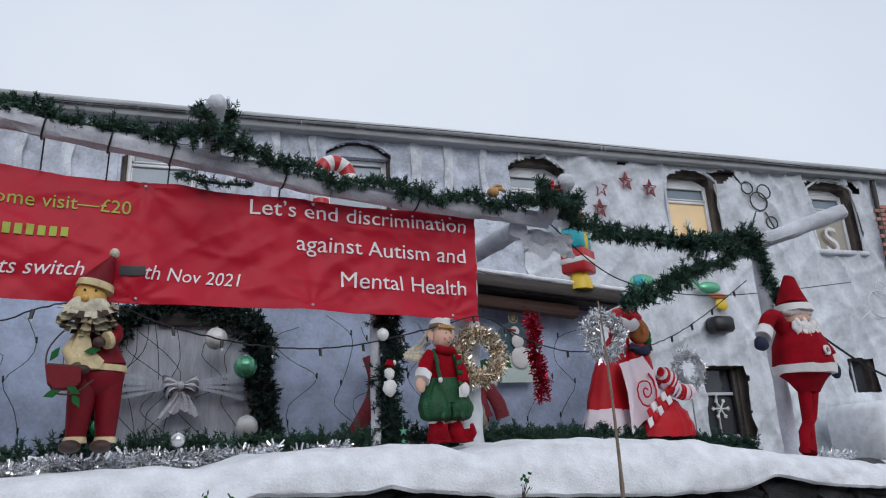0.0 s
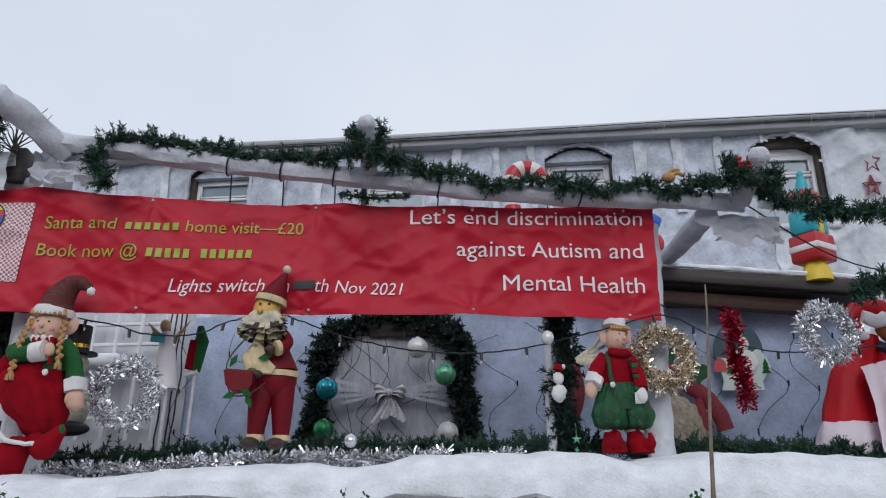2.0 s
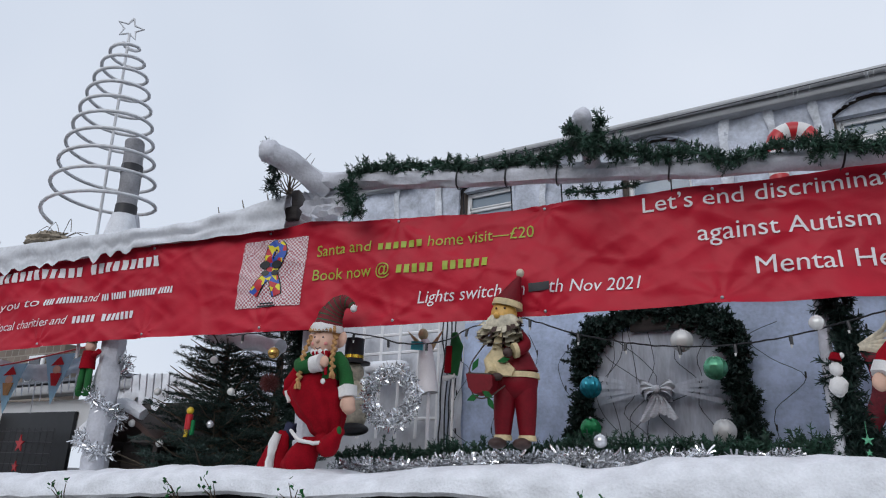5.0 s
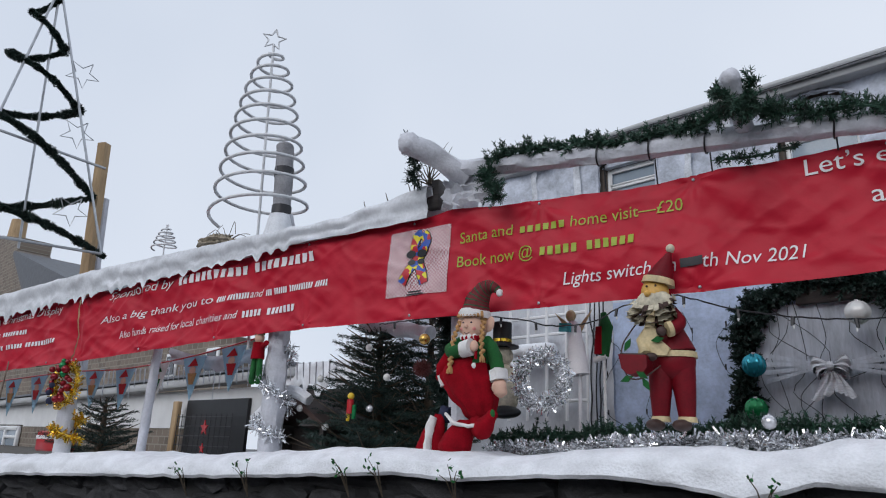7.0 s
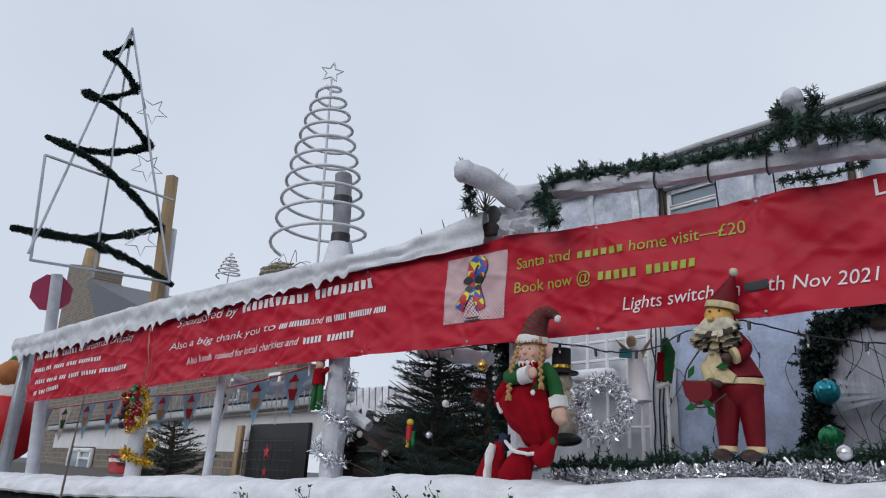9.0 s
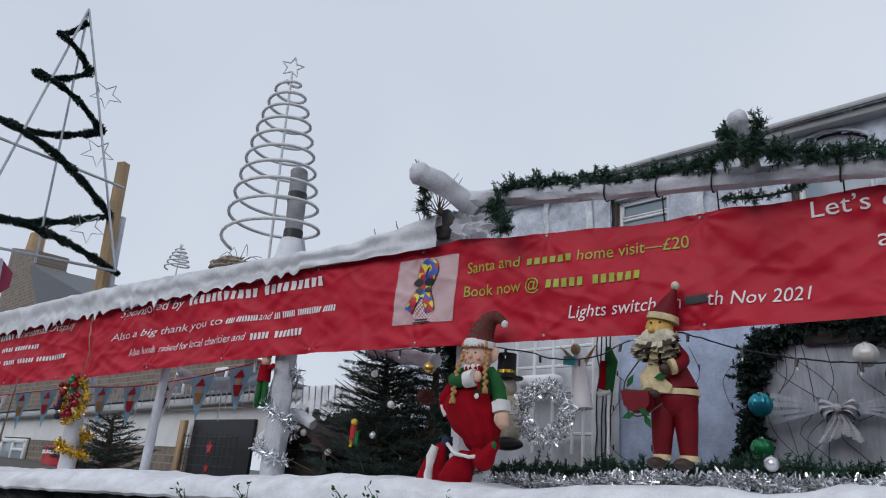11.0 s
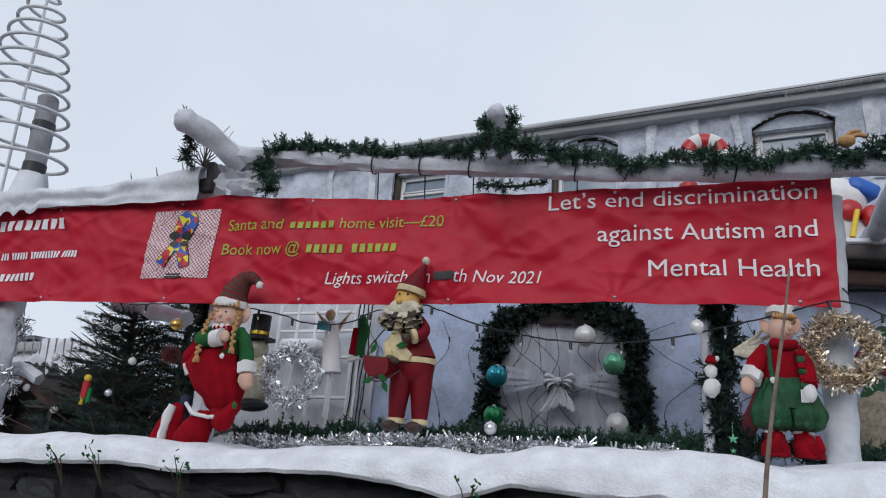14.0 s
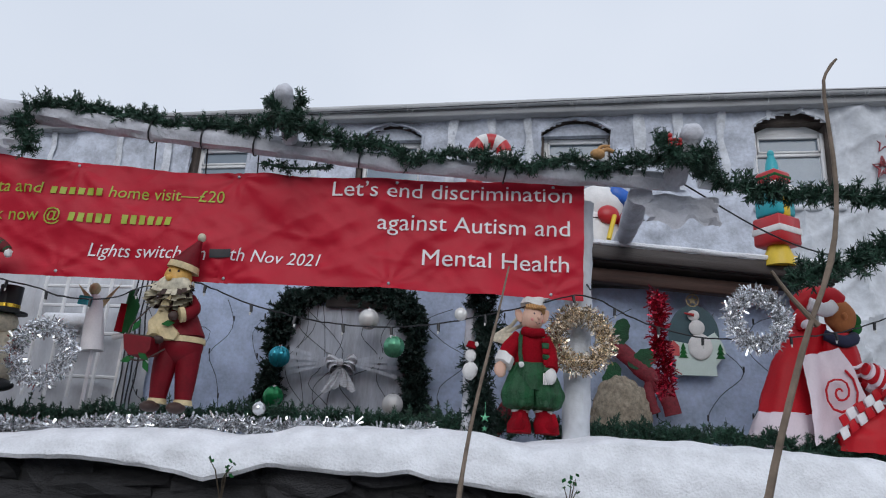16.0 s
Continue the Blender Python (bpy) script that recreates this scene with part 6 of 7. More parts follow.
for k in range(5):
    s.tube(spline([(0, 0, 0), (0.12, -0.01, -0.03 + k * 0.03), (0.26 - 0.02 * k, -0.01, -0.12 + k * 0.075)], 0.04), [0.018] * 3 + [0.012] * 40, 0, 6, squash=0.3)
solid("gold_feather", s, M_CREAM2, "pale gold feather spray beside the green post", "ornament", at(1.98, 4.46, 2.40))

# door corner: angel, white shelf, hanging figures
s = Shape()
s.tube([(0.06, 0, -0.36), (0.03, 0, -0.1), (0, 0, 0.12), (-0.02, 0, 0.2)], [0.11, 0.09, 0.07, 0.04], 0, 14, lump=0.2)
s.ell((-0.03, -0.01, 0.26), (0.055, 0.05, 0.065), 1)
s.box((-0.06, -0.1, 0.12), (0.13, 0.02, 0.09), 2, rot=(0, 5, 0))
s.tube([(0.06, 0, -0.3), (0.06, 0, -1.2)], 0.02, 0, 6)
s.sheet(lambda a, b: (-0.04 - 0.2 * a, 0.05, 0.1 + 0.22 * a + 0.12 * (b - 0.5) * (1 - a)), 6, 3, 1)
s.sheet(lambda a, b: (0.04 + 0.16 * a, 0.05, 0.1 + 0.25 * a + 0.12 * (b - 0.5) * (1 - a)), 6, 3, 1)
solid("angel_statue", s, [M_WNYL, M_CREAM, M_TEAL], "cream and gold angel figure holding a blue book", "statue", at(-0.72, 4.80, 2.44) @ Matrix.Scale(0.68, 4))
s = Shape()
s.tube([(0, 0, -0.5), (0, 0, 0.55)], [0.055, 0.05], 0, 10, lump=0.2)
solid("door_post", s, M_FLEECE, "white wrapped door post with dangling wires", "post", pose(-2.80, 6.45, 2.3))
for k in range(4):
    s = Shape()
    s.tube(spline([(-2.78 + 0.05 * k + 0.05 * nz(k, j * 0.8), 6.38, 3.2 - j * 0.2) for j in range(8)], 0.05), 0.008, 0, 5)
    solid("cable", s, M_BLACK, "black cable hanging down the porch front", "cable", None, "hanging cables")
tre = thing("white_trellis", "white painted trellis over the porch door", "trellis")
for a_, b_ in [((-3.85 + k * 0.25, 6.42, 2.0), (-3.85 + k * 0.25, 6.42, 3.2)) for k in range(5)] + [((-3.88, 6.44, z), (-2.85, 6.44, z)) for z in (2.2, 2.62, 2.9, 3.1)]:
    s = Shape()
    s.tube([a_, b_], 0.018, 0, 6)
    part("slat", s, M_PVC, tre)
s = Shape()
s.box((-3.45, 6.34, 2.72), (0.5, 0.2, 0.14), bevel=0.04)
solid("snow_shelf", s, M_SNOW, "shelf end covered in fake snow", "shelf")
s = Shape()
s.tube([(0, 0, 0), (0, 0, 0.22)], [0.09, 0.09], 0, 16)
s.tube([(0, 0, -0.02), (0, 0, 0.0)], [0.16, 0.16], 0, 18)
s.tube([(0, 0, 0.03), (0, 0, 0.06)], 0.093, 1, 16)
s.ell((0, 0, -0.10), (0.11, 0.10, 0.10), 2)
s.ell((0.02, 0, -0.42), (0.16, 0.12, 0.26), 2)
s.ell((0.06, -0.06, -0.62), (0.17, 0.1, 0.06), 0)
solid("snowman_figure", s, [M_BLACK, M_GOLDT, M_CREAM2], "tall snowman figure with a black top hat behind the doll", "statue", at(-1.25, 4.72, 2.41) @ Matrix.Scale(0.78, 4))
s = Shape()
s.tube([(0, 0, -0.2), (0.03, 0, 0.1), (0.0, 0, 0.25)], [0.05, 0.07, 0.03], 0, 10)
s.tube([(-0.05, -0.02, -0.18), (-0.03, -0.02, 0.1)], [0.05, 0.05], 1, 10)
s.tube([(-0.1, -0.02, -0.24), (0.03, -0.02, -0.2)], 0.03, 2, 8)
s.tube([(0, 0, -0.15), (0, 0, -1.2)], 0.015, 2, 6)
solid("stocking", s, [M_GFELT, M_RED, M_WFELT], "green and red hanging stocking by the door post", "stocking", at(-0.55, 4.95, 2.48) @ Matrix.Scale(0.7, 4))

# ---- cable of unlit bulbs along the front ----
CAB = [(-2.1, 4.33, 2.55), (-1.5, 4.45, 2.60), (-0.95, 4.33, 2.52), (-0.7, 4.33, 2.46), (-0.42, 4.33, 2.47), (-0.22, 4.33, 2.56), (-0.05, 4.5, 2.64), (0.12, 4.33, 2.60), (0.45, 4.33, 2.49), (0.85, 4.33, 2.415), (1.2, 4.33, 2.40), (1.5, 4.33, 2.425),
       (1.8, 4.33, 2.49), (2.2, 4.33, 2.60), (2.55, 4.33, 2.69), (2.9, 4.33, 2.55), (3.3, 4.33, 2.47), (3.75, 4.33, 2.50), (4.25, 4.33, 2.58), (4.8, 4.33, 2.82), (5.4, 4.25, 3.2)]
cab = thing("string_lights", "black cable of unlit fairy lights slung along the garden front", "string lights", FRONT)
line = spline(CAB, 0.04)
s = Shape()
s.tube([p + Vector((0, 0, 0.008 * nz(i * 0.7))) for i, p in enumerate(line)], 0.0048, 0, 6, lump=0.3, freq=40)
part("cable", s, M_BLACK, cab)
for i in range(4, len(line), 7):
    s = Shape()
    s.tube([line[i], line[i] + Vector((0.008 * RNG.uniform(-1, 1), -0.005, -0.05))], [0.011, 0.009], 0, 6)
    bl = part("bulb_holder", s, M_BLACK, cab)
    s = Shape()
    s.tube([line[i] + Vector((0, -0.004, -0.05)), line[i] + Vector((0, -0.004, -0.068))], [0.007, 0.004], 0, 6)
    part("bulb", s, M_BWHITE, bl, "clear unlit bulb")
for pts, r in (([(2.6, 4.4, 2.75), (2.6, 5.2, 3.3), (3.0, 6.2, 3.9), (4.0, 7.5, 4.4)], 0.006), ([(-7.0, 9.6, 6.75), (-2, 9.55, 6.68), (4, 9.5, 6.72), (12, 9.5, 6.62)], 0.007),
               ([(3.2, 4.3, 3.5), (4.4, 4.8, 3.25), (6.2, 5.2, 3.35), (9, 5.4, 3.8)], 0.006), ([(6.0, 4.3, 2.95), (7.2, 4.4, 2.5), (8.6, 4.6, 2.25)], 0.012), ([(-1.2, 6.2, 4.0), (0.4, 6.4, 4.05), (2.0, 6.4, 4.0)], 0.006)):
    s = Shape()
    s.tube(spline(pts, 0.1), r, 0, 5)
    solid("wire", s, M_BLACK, "thin black overhead light wire", "wire", FRONT if pts[0][1] < 9 else None, "overhead wires")

# ---- white drip trim over the banner's far part ----
TT = [(-9.2, 3.12), (-8.5, 3.16), (-5.72, 3.36), (-3.6, 3.44), (-2.55, 3.47), (-1.75, 3.62)]
TB = [(-9.2, 2.86), (-7.65, 2.93), (-5.6, 3.10), (-3.9, 3.22), (-3.35, 3.27), (-2.9, 3.30), (-1.7, 3.34)]


def trim(a, b):
    u = -9.2 + 7.5 * a
    t, lo = knots(u, TT), knots(u, TB)
    drip = 0.0
    if u < -3.1:
        k = (u * 5.3 + 0.8 * nz(u * 3, 1)) % 1.0
        drip = (0.03 + 0.20 * abs(nz(u * 3.3, 8))) * max(0, 1 - abs(k - 0.5) * 3.0) ** 0.8
    z = t + 0.012 * nz(u * 5) - (t - lo + drip) * b
    v = 4.30 - 0.035 * math.sin(min(1, b * 1.6) * 3.14) * (1 - b * 0.5) + 0.03 * nz(u * 4, b * 3) + (0.14 if b == 0 else 0)
    return (u, v, z + (0 if b > 0 else 0.0))


s = Shape()
s.sheet(trim, 420, 14)
s.tube([(u, 4.40, knots(u, TT) - 0.03) for u in [-9.2 + k * 0.25 for k in range(31)]], 0.06, 0, 8, lump=0.3)
solid("drip_trim", s, M_ICE, "white snow drip trim draped along the beam over the banner", "trim drape", FRONT)
s = Shape()
s.tube([(-9.2, 4.46, 3.0), (-3.4, 4.46, 3.36), (-1.6, 4.46, 3.46)], 0.05, 0, 8)
solid("banner_beam", s, M_WRAP, "wadding-wrapped beam carrying the banner", "beam", FRONT)

# ---- tall post with the spiral tree ----
p1 = thing("tall_post", "tall wadding-wrapped post with black tape bands", "post", FRONT)
s = Shape()
s.tube(spline([(-3.31, 4.55, 1.4), (-3.34, 4.55, 2.4), (-3.40, 4.55, 3.4), (-3.42, 4.50, 3.66)], 0.08), 0.095, 0, 14, lump=0.3, freq=6)
part("post", s, M_WRAP, p1)
s = Shape()
s.tube(spline([(-3.41, 4.48, 3.6), (-3.43, 4.48, 4.0), (-3.46, 4.48, 4.36)], 0.06), 0.084, 0, 14, lump=0.15, freq=6)
s.ell((-3.46, 4.48, 4.36), (0.082, 0.08, 0.045))
part("post_top", s, mat("grey_cloth_wrap", (0.33, 0.33, 0.35), 0.9, var=0.4, bump=0.5), p1, "grey wrapped post top")
for z, u in ((3.70, -3.415), (4.08, -3.435)):
    s = Shape()
    s.tube([(u, 4.48, z - 0.04), (u - 0.002, 4.48, z + 0.05)], 0.09, 0, 16)
    part("tape_band", s, M_TAPE, p1, "black tape band")
s = Shape()
s.sheet(lambda a, b: (-3.42 + (0.10 + 0.07 * b) * math.cos(a * 6.3), 4.48 + (0.10 + 0.07 * b) * math.sin(a * 6.3), 3.66 - b * (0.34 + 0.1 * nz(a * 5))), 24, 8)
part("wadding_collar", s, M_SNOW, p1, "white wadding collar")
solid("post_tinsel", tinsel([(-3.34 + 0.11 * math.cos(k * 0.8), 4.55 + 0.14 * math.sin(k * 0.8), 2.45 - k * 0.055) for k in range(9)], 0.06, 600, 0.05, 0.004), M_SILVER, "silver tinsel wound round the tall post", "tinsel", FRONT)
solid("post_tinsel", tinsel([(-3.32 + 0.12 * math.cos(k * 0.8), 4.55 + 0.15 * math.sin(k * 0.8), 2.0 - k * 0.04) for k in range(9)], 0.06, 600, 0.05, 0.004), M_SILVER, "silver tinsel wound low round the tall post", "tinsel", FRONT)
s = Shape()
s.ell((0, 0, 0.16), (0.045, 0.04, 0.05), 2)
s.tube([(0, 0, 0.19), (-0.02, 0, 0.27)], [0.045, 0.01], 1, 10)
s.tube([(0, 0, 0.12), (0.0, 0, -0.02)], [0.05, 0.06], 0, 10)
s.tube([(0.03, 0, 0.08), (0.13, -0.04, 0.11)], 0.022, 0, 8)
for k in (-1, 1):
    s.tube([(k * 0.03, 0, -0.02), (k * 0.04 + 0.02, -0.02, -0.2), (k * 0.03 + 0.05, -0.05, -0.22)], 0.026, 1, 8)
solid("elf_ornament", s, [M_RED, M_GFELT, M_SKIN], "small elf toy clinging to the tall post", "ornament", at(-3.44, 4.42, 2.36))


def spiral_tree(m, h, r0, turns, tube, label):
    t = thing("spiral_tree", label, "spiral tree", m, "spiral rope trees")
    s = Shape()
    n = turns * 28
    pts = []
    for i in range(n + 1):
        k = i / n
        r = r0 * (0.10 + 0.90 * (1 - k ** 0.83) ** 0.58)
        a = 2 * math.pi * turns * k + 2.6
        pts.append((r * math.cos(a), r * math.sin(a), h * (k ** 0.83)))
    s.tube(pts, tube, 0, 8)
    part("coil", s, M_GREYTUBE, t, "grey rope light coil")
    s = Shape()
    s.tube([(0, 0, -0.5 * h - 0.3), (0, 0, h * 1.05)], tube * 0.8, 0, 8)
    part("pole", s, M_GREYTUBE, t)
    s = Shape()
    sz = h * 0.066
    st = [(sz * (1 if k % 2 == 0 else 0.45) * math.sin(k * 0.6283 + 0.15), 0, h * 1.05 + sz * 0.45 + sz * (1 if k % 2 == 0 else 0.45) * math.cos(k * 0.6283 + 0.15)) for k in range(11)]
    s.tube(st, tube * 0.62, 0, 6)
    part("star", s, M_GREYTUBE, t, "outlined star")
    return t


spiral_tree(FRONT @ pose(-3.66, 4.45, 3.63, 0, -2.0, 40), 1.79, 0.46, 10, 0.016, "grey spiral rope light tree with a star on top")
spiral_tree(FRONT @ pose(-6.55, 5.6, 4.00, 0, 0, 40), 0.30, 0.16, 5, 0.011, "small distant spiral rope light tree")
s = Shape()
for k in range(7):
    a = k * 0.9
    s.tube(spline([(0, 0, 0), (0.18 * math.cos(a), 0.05 * math.sin(a), 0.06 + 0.02 * k), (0.30 * math.cos(a), 0.1 * math.sin(a), 0.04)], 0.05), 0.003, 0, 5)
s.ell((-0.15, 0, 0.02), (0.22, 0.09, 0.06), 1, 30, 14, lump=0.7, freq=9)
solid("wicker_ornament", s, [M_BARK, M_STRAW], "bent wire and straw ornament on the drip trim", "ornament", at(-4.02, 4.42, 3.46))

# ---- zigzag frame tree beside a raw timber post ----
ZT0 = pose(-8.71, 2.62, 0, 0, 0, 76.4)


def zz(side, z):
    return 1.333 * side, 1.63 + (z - 1.63) * 1.333


frame_tree = thing("frame_tree", "tall wire frame tree wound with a thin dark green garland", "frame tree", ZT0)
legs = [((-0.12, 6.15), (-0.54, 3.36), -0.5), ((-0.12, 6.15), (0.02, 3.4), 0.5), ((-0.12, 6.15), (0.70, 3.34), -0.3)]
for a, b, d in legs:
    s = Shape()
    (x0, z0), (x1, z1) = zz(*a), zz(*b)
    s.tube([(x0, 0, z0), (x1, d, z1)], 0.016, 0, 6)
    part("strut", s, M_STEEL, frame_tree, "thin bare metal strut")
for a, b in (((-0.61, 4.37), (-0.52, 3.33)), ((-0.52, 3.33), (0.70, 3.34)), ((-0.61, 4.37), (0.6, 4.2))):
    s = Shape()
    (x0, z0), (x1, z1) = zz(*a), zz(*b)
    s.tube([(x0, -0.35, z0), (x1, -0.3, z1)], 0.018, 0, 6)
    part("strut", s, M_STEEL, frame_tree, "thin bare metal strut")
path = []
corners = [(-0.10, 5.98), (-0.31, 5.75), (0.05, 5.43), (-0.42, 5.24), (0.29, 4.82), (-0.65, 4.66), (0.55, 3.95), (-0.74, 3.67), (0.75, 3.37)]
for i, c in enumerate(corners):
    x, z = zz(*c)
    if i + 1 < len(corners):
        x2, z2 = zz(*corners[i + 1])
        flat = (0.3 if i % 2 == 0 else -0.3) * abs(x2 - x)
        for k in (0.0, 0.06, 0.3, 0.5, 0.7, 0.94):
            path.append((x + (x2 - x) * k, flat * math.sin(k * math.pi), z + (z2 - z) * k))
    else:
        path.append((x, 0, z))
s = fir(path, 0.045, 700, 0.03, 0.004, 8, 0.0, 1.2)
part("garland", s, M_GREEN2, frame_tree, "thin dark green garland")
for x, z in ((0.24, 5.2), (0.30, 4.55), (0.38, 3.75)):
    X, Z = zz(x, z)
    s = Shape()
    s.tube([(X + 0.21 * (1 if k % 2 == 0 else 0.42) * math.sin(k * 0.6283 + 0.5), -0.1, Z + 0.21 * (1 if k % 2 == 0 else 0.42) * math.cos(k * 0.6283 + 0.5)) for k in range(11)], 0.008, 0, 5)
    part("wire_star", s, M_STEEL, frame_tree, "bare wire star")
s = Shape()
(x0, z0), (x1, z1) = zz(0.57, 4.57), zz(0.68, 2.2)
s.tube([(x1, 0.1, z1), (x0, 0.1, z0)], 0.085, 0, 4)
solid("timber_post", s, M_TIMBER, "raw yellow timber post behind the banner", "post", ZT0)
s = Shape()
s.tube([(x1 + 0.08, 0.25, z1), (x0 + 0.12, 0.25, z0 - 0.75)], 0.09, 0, 10, lump=0.3)
solid("wrapped_post", s, M_WRAP, "wadding-wrapped post beside the timber post", "post", ZT0)
sign = thing("octagon_sign", "faded red octagonal road sign seen from behind its post", "sign", ZT0)
X, Z = zz(-0.33, 3.24)
s = Shape()
s.slab([(X + 0.27 * math.cos(a), Z + 0.27 * math.sin(a)) for a in [math.pi / 8 + k * math.pi / 4 for k in range(8)]], 0.9, 0.92)
part("plate", s, M_SIGNR, sign)
s = Shape()
s.tube([(X + 0.25, 0.85, 1.4), (X + 0.02, 0.85, Z + 0.25)], 0.08, 0, 10, lump=0.2)
part("sign_post", s, M_WRAP, sign, "wrapped post")

# metal frame and inflatable at the far end
s = Shape()
s.box((-9.15, 4.5, 2.2), (0.2, 0.12, 1.75), bevel=0.015)
s.box((-9.02, 4.42, 2.2), (0.06, 0.1, 1.75), bevel=0.01)
solid("steel_gatepost", s, M_STEEL, "galvanised steel channel gatepost", "gatepost", FRONT)
s = Shape()
s.ell((0, 0, 0.5), (0.5, 0.4, 0.5), 0, 18, 12)
s.ell((0.05, 0, 0.95), (0.3, 0.25, 0.25), 1)
s.ell((0.1, -0.1, 1.2), (0.25, 0.25, 0.2), 2)
s.tube([(0.05, 0, 1.3), (-0.05, 0, 1.65)], [0.25, 0.05], 3, 14)
s.ell((0.1, -0.2, 0.1), (0.35, 0.3, 0.2), 4)
solid("inflatable_elf", s, [M_SHINYR, M_WFELT, M_ORANGE, M_GFELT, M_YEL], "bright inflatable elf behind the steel gatepost", "inflatable", at(-9.75, 4.7, 1.5))

# ---- fir tree and the garden beyond ----


def fir_tree(m, h, r, n, label):
    t = thing("fir_tree", label, "tree", m)
    s = Shape()
    s.tube([(0, 0, 0), (0.02, 0, h * 0.5), (0, 0, h)], [0.06, 0.04, 0.01], 0, 8)
    for k in range(n):
        z = h * (0.04 + 0.94 * (k / n))
        a = k * 2.4
        l = r * (1 - z / h) ** 0.7 * RNG.uniform(0.75, 1.1) + 0.06
        d = Vector((math.cos(a), math.sin(a), RNG.uniform(0.05, 0.35)))
        s.tube([(0, 0, z), tuple(d * l * 0.6 + Vector((0, 0, z))), tuple(d * l + Vector((0, 0, z + 0.05)))], [0.012, 0.007, 0.003], 0, 5)
    part("trunk", s, M_BARK, t)
    s = Shape()
    for k in range(n):
        z = h * (0.04 + 0.94 * (k / n))
        a = k * 2.4
        l = r * (1 - z / h) ** 0.7 * RNG.uniform(0.7, 1.2) + 0.08
        d = Vector((math.cos(a), math.sin(a), RNG.uniform(0.05, 0.4))).normalized()
        flat = d.cross(Vector((0, 0, 1))).normalized()
        m = int(l / 0.045)
        for j in range(m):
            f = (j + 0.6) / m
            p = Vector((0, 0, z)) + d * l * f
            sprig(s, p, d, l / m, 0.024, 8, 0.0026)
            for q in (-1, 1):
                w = (d * 0.75 + flat * q * RNG.uniform(0.5, 1.0) + Vector((0, 0, RNG.uniform(-0.25, 0.15)))).normalized()
                tl = l * 0.42 * (1.1 - f) * RNG.uniform(0.7, 1.2) + 0.05
                sprig(s, p, w, tl, 0.022, int(10 + tl * 130), 0.0026)
    part("crown", s, M_GREEN2, t, "dark green needles")
    return t


fir_tree(at(-2.72, 5.2, 1.35), 1.55, 0.72, 110, "cut dark green fir tree with baubles in the garden")
fir_tree(at(-2.28, 5.35, 1.35), 1.75, 0.5, 80, "taller dark fir tree beside the post")
fir_tree(at(-6.6, 5.2, 1.34), 0.75, 0.6, 36, "small sparse fir tree behind the wall")
for k, (u, z, m) in enumerate(((-3.0, 2.2, M_BWHITE), (-2.5, 2.45, M_BWHITE), (-3.2, 1.95, M_BWHITE), (-2.45, 1.95, M_BSILV), (-2.9, 1.8, M_BWHITE), (-2.3, 2.2, M_BWHITE))):
    bauble(u, 4.75, z, 0.03, m, "small white bauble on the fir tree", tag="tree baubles")
s = Shape()
s.tube([(0, 0, -0.1), (0, 0, 0.06)], 0.04, 0, 8)
s.ell((0, 0, 0.1), 0.04, 1)
s.tube([(-0.02, 0, -0.18), (-0.02, 0, -0.1)], 0.022, 1, 8)
s.tube([(0.06, 0, -0.16), (0.06, 0, 0.0)], 0.025, 2, 8)
solid("drummer_ornament", s, [M_REDP, M_YEL, M_BGREEN], "bright red, yellow and green toy ornament on the fir tree", "ornament", at(-2.55, 4.62, 1.97) @ Matrix.Scale(0.7, 4))
s = Shape()
s.tube(spline([(-2.9, 5.2, 2.75), (-2.4, 5.0, 2.66), (-2.0, 4.9, 2.56)], 0.06), 0.07, 0, 10, lump=0.5, freq=9)
solid("snow_bough", s, M_SNOW, "fake snow lying on a fir bough", "snow", FRONT)
tw = Shape()
for k in range(14):
    a = RNG.uniform(0.6, 2.6)
    b = Vector((-1.72 + 0.05 * k / 14, 4.3, 3.62))
    e = b + Vector((math.cos(a) * 0.24, 0.05, 0.12 + math.sin(a) * RNG.uniform(0.05, 0.3)))
    tw.tube([b, (b + e) / 2 + rvec() * 0.03, e], [0.006, 0.004, 0.002], 0, 5)
for k in range(5):
    b = Vector((-2.35 + 0.22 * k, 4.4, knots(-2.35 + 0.22 * k, TT)))
    tw.tube([b, b + Vector((-0.03, 0, 0.05)), b + Vector((-0.05, 0, 0.11))], [0.006, 0.005, 0.003], 0, 5)
solid("bare_twigs", tw, M_BARK, "bare twigs standing behind the log joint", "twigs", FRONT)
solid("joint_sprig", fir([(-1.78, 4.2, 3.62), (-1.77, 4.2, 3.75), (-1.76, 4.15, 3.88), (-1.8, 4.1, 3.95)], 0.06, 120, 0.05, 0.003, 9, 0.0), M_GREEN2, "fir sprig tied behind the log joint", "garland", FRONT)

# nativity-style little stable
st = thing("toy_stable", "small dark timber stable with snow on its roof", "decoration", at(-3.33, 5.0, 1.5))
for c, z in (((0, 0.2, 0.15), (0.7, 0.04, 0.34)), ((-0.33, 0, 0.15), (0.04, 0.35, 0.34)), ((0.33, 0, 0.15), (0.04, 0.35, 0.34))):
    s = Shape()
    s.box(c, z)
    part("wall_panel", s, M_BEAM, st)
for k in (-1, 1):
    s = Shape()
    s.box((k * 0.2, 0, 0.43), (0.52, 0.5, 0.04), rot=(0, k * 32, 0))
    part("roof_side", s, M_RUST, st)
s = Shape()
s.tube(spline([(-0.44, -0.2, 0.36), (-0.2, -0.22, 0.50), (0.0, -0.24, 0.60), (0.2, -0.22, 0.52)], 0.05), 0.055, 0, 10, lump=0.4, freq=9)
part("snow_roll", s, M_SNOW, st, "roll of fake snow")

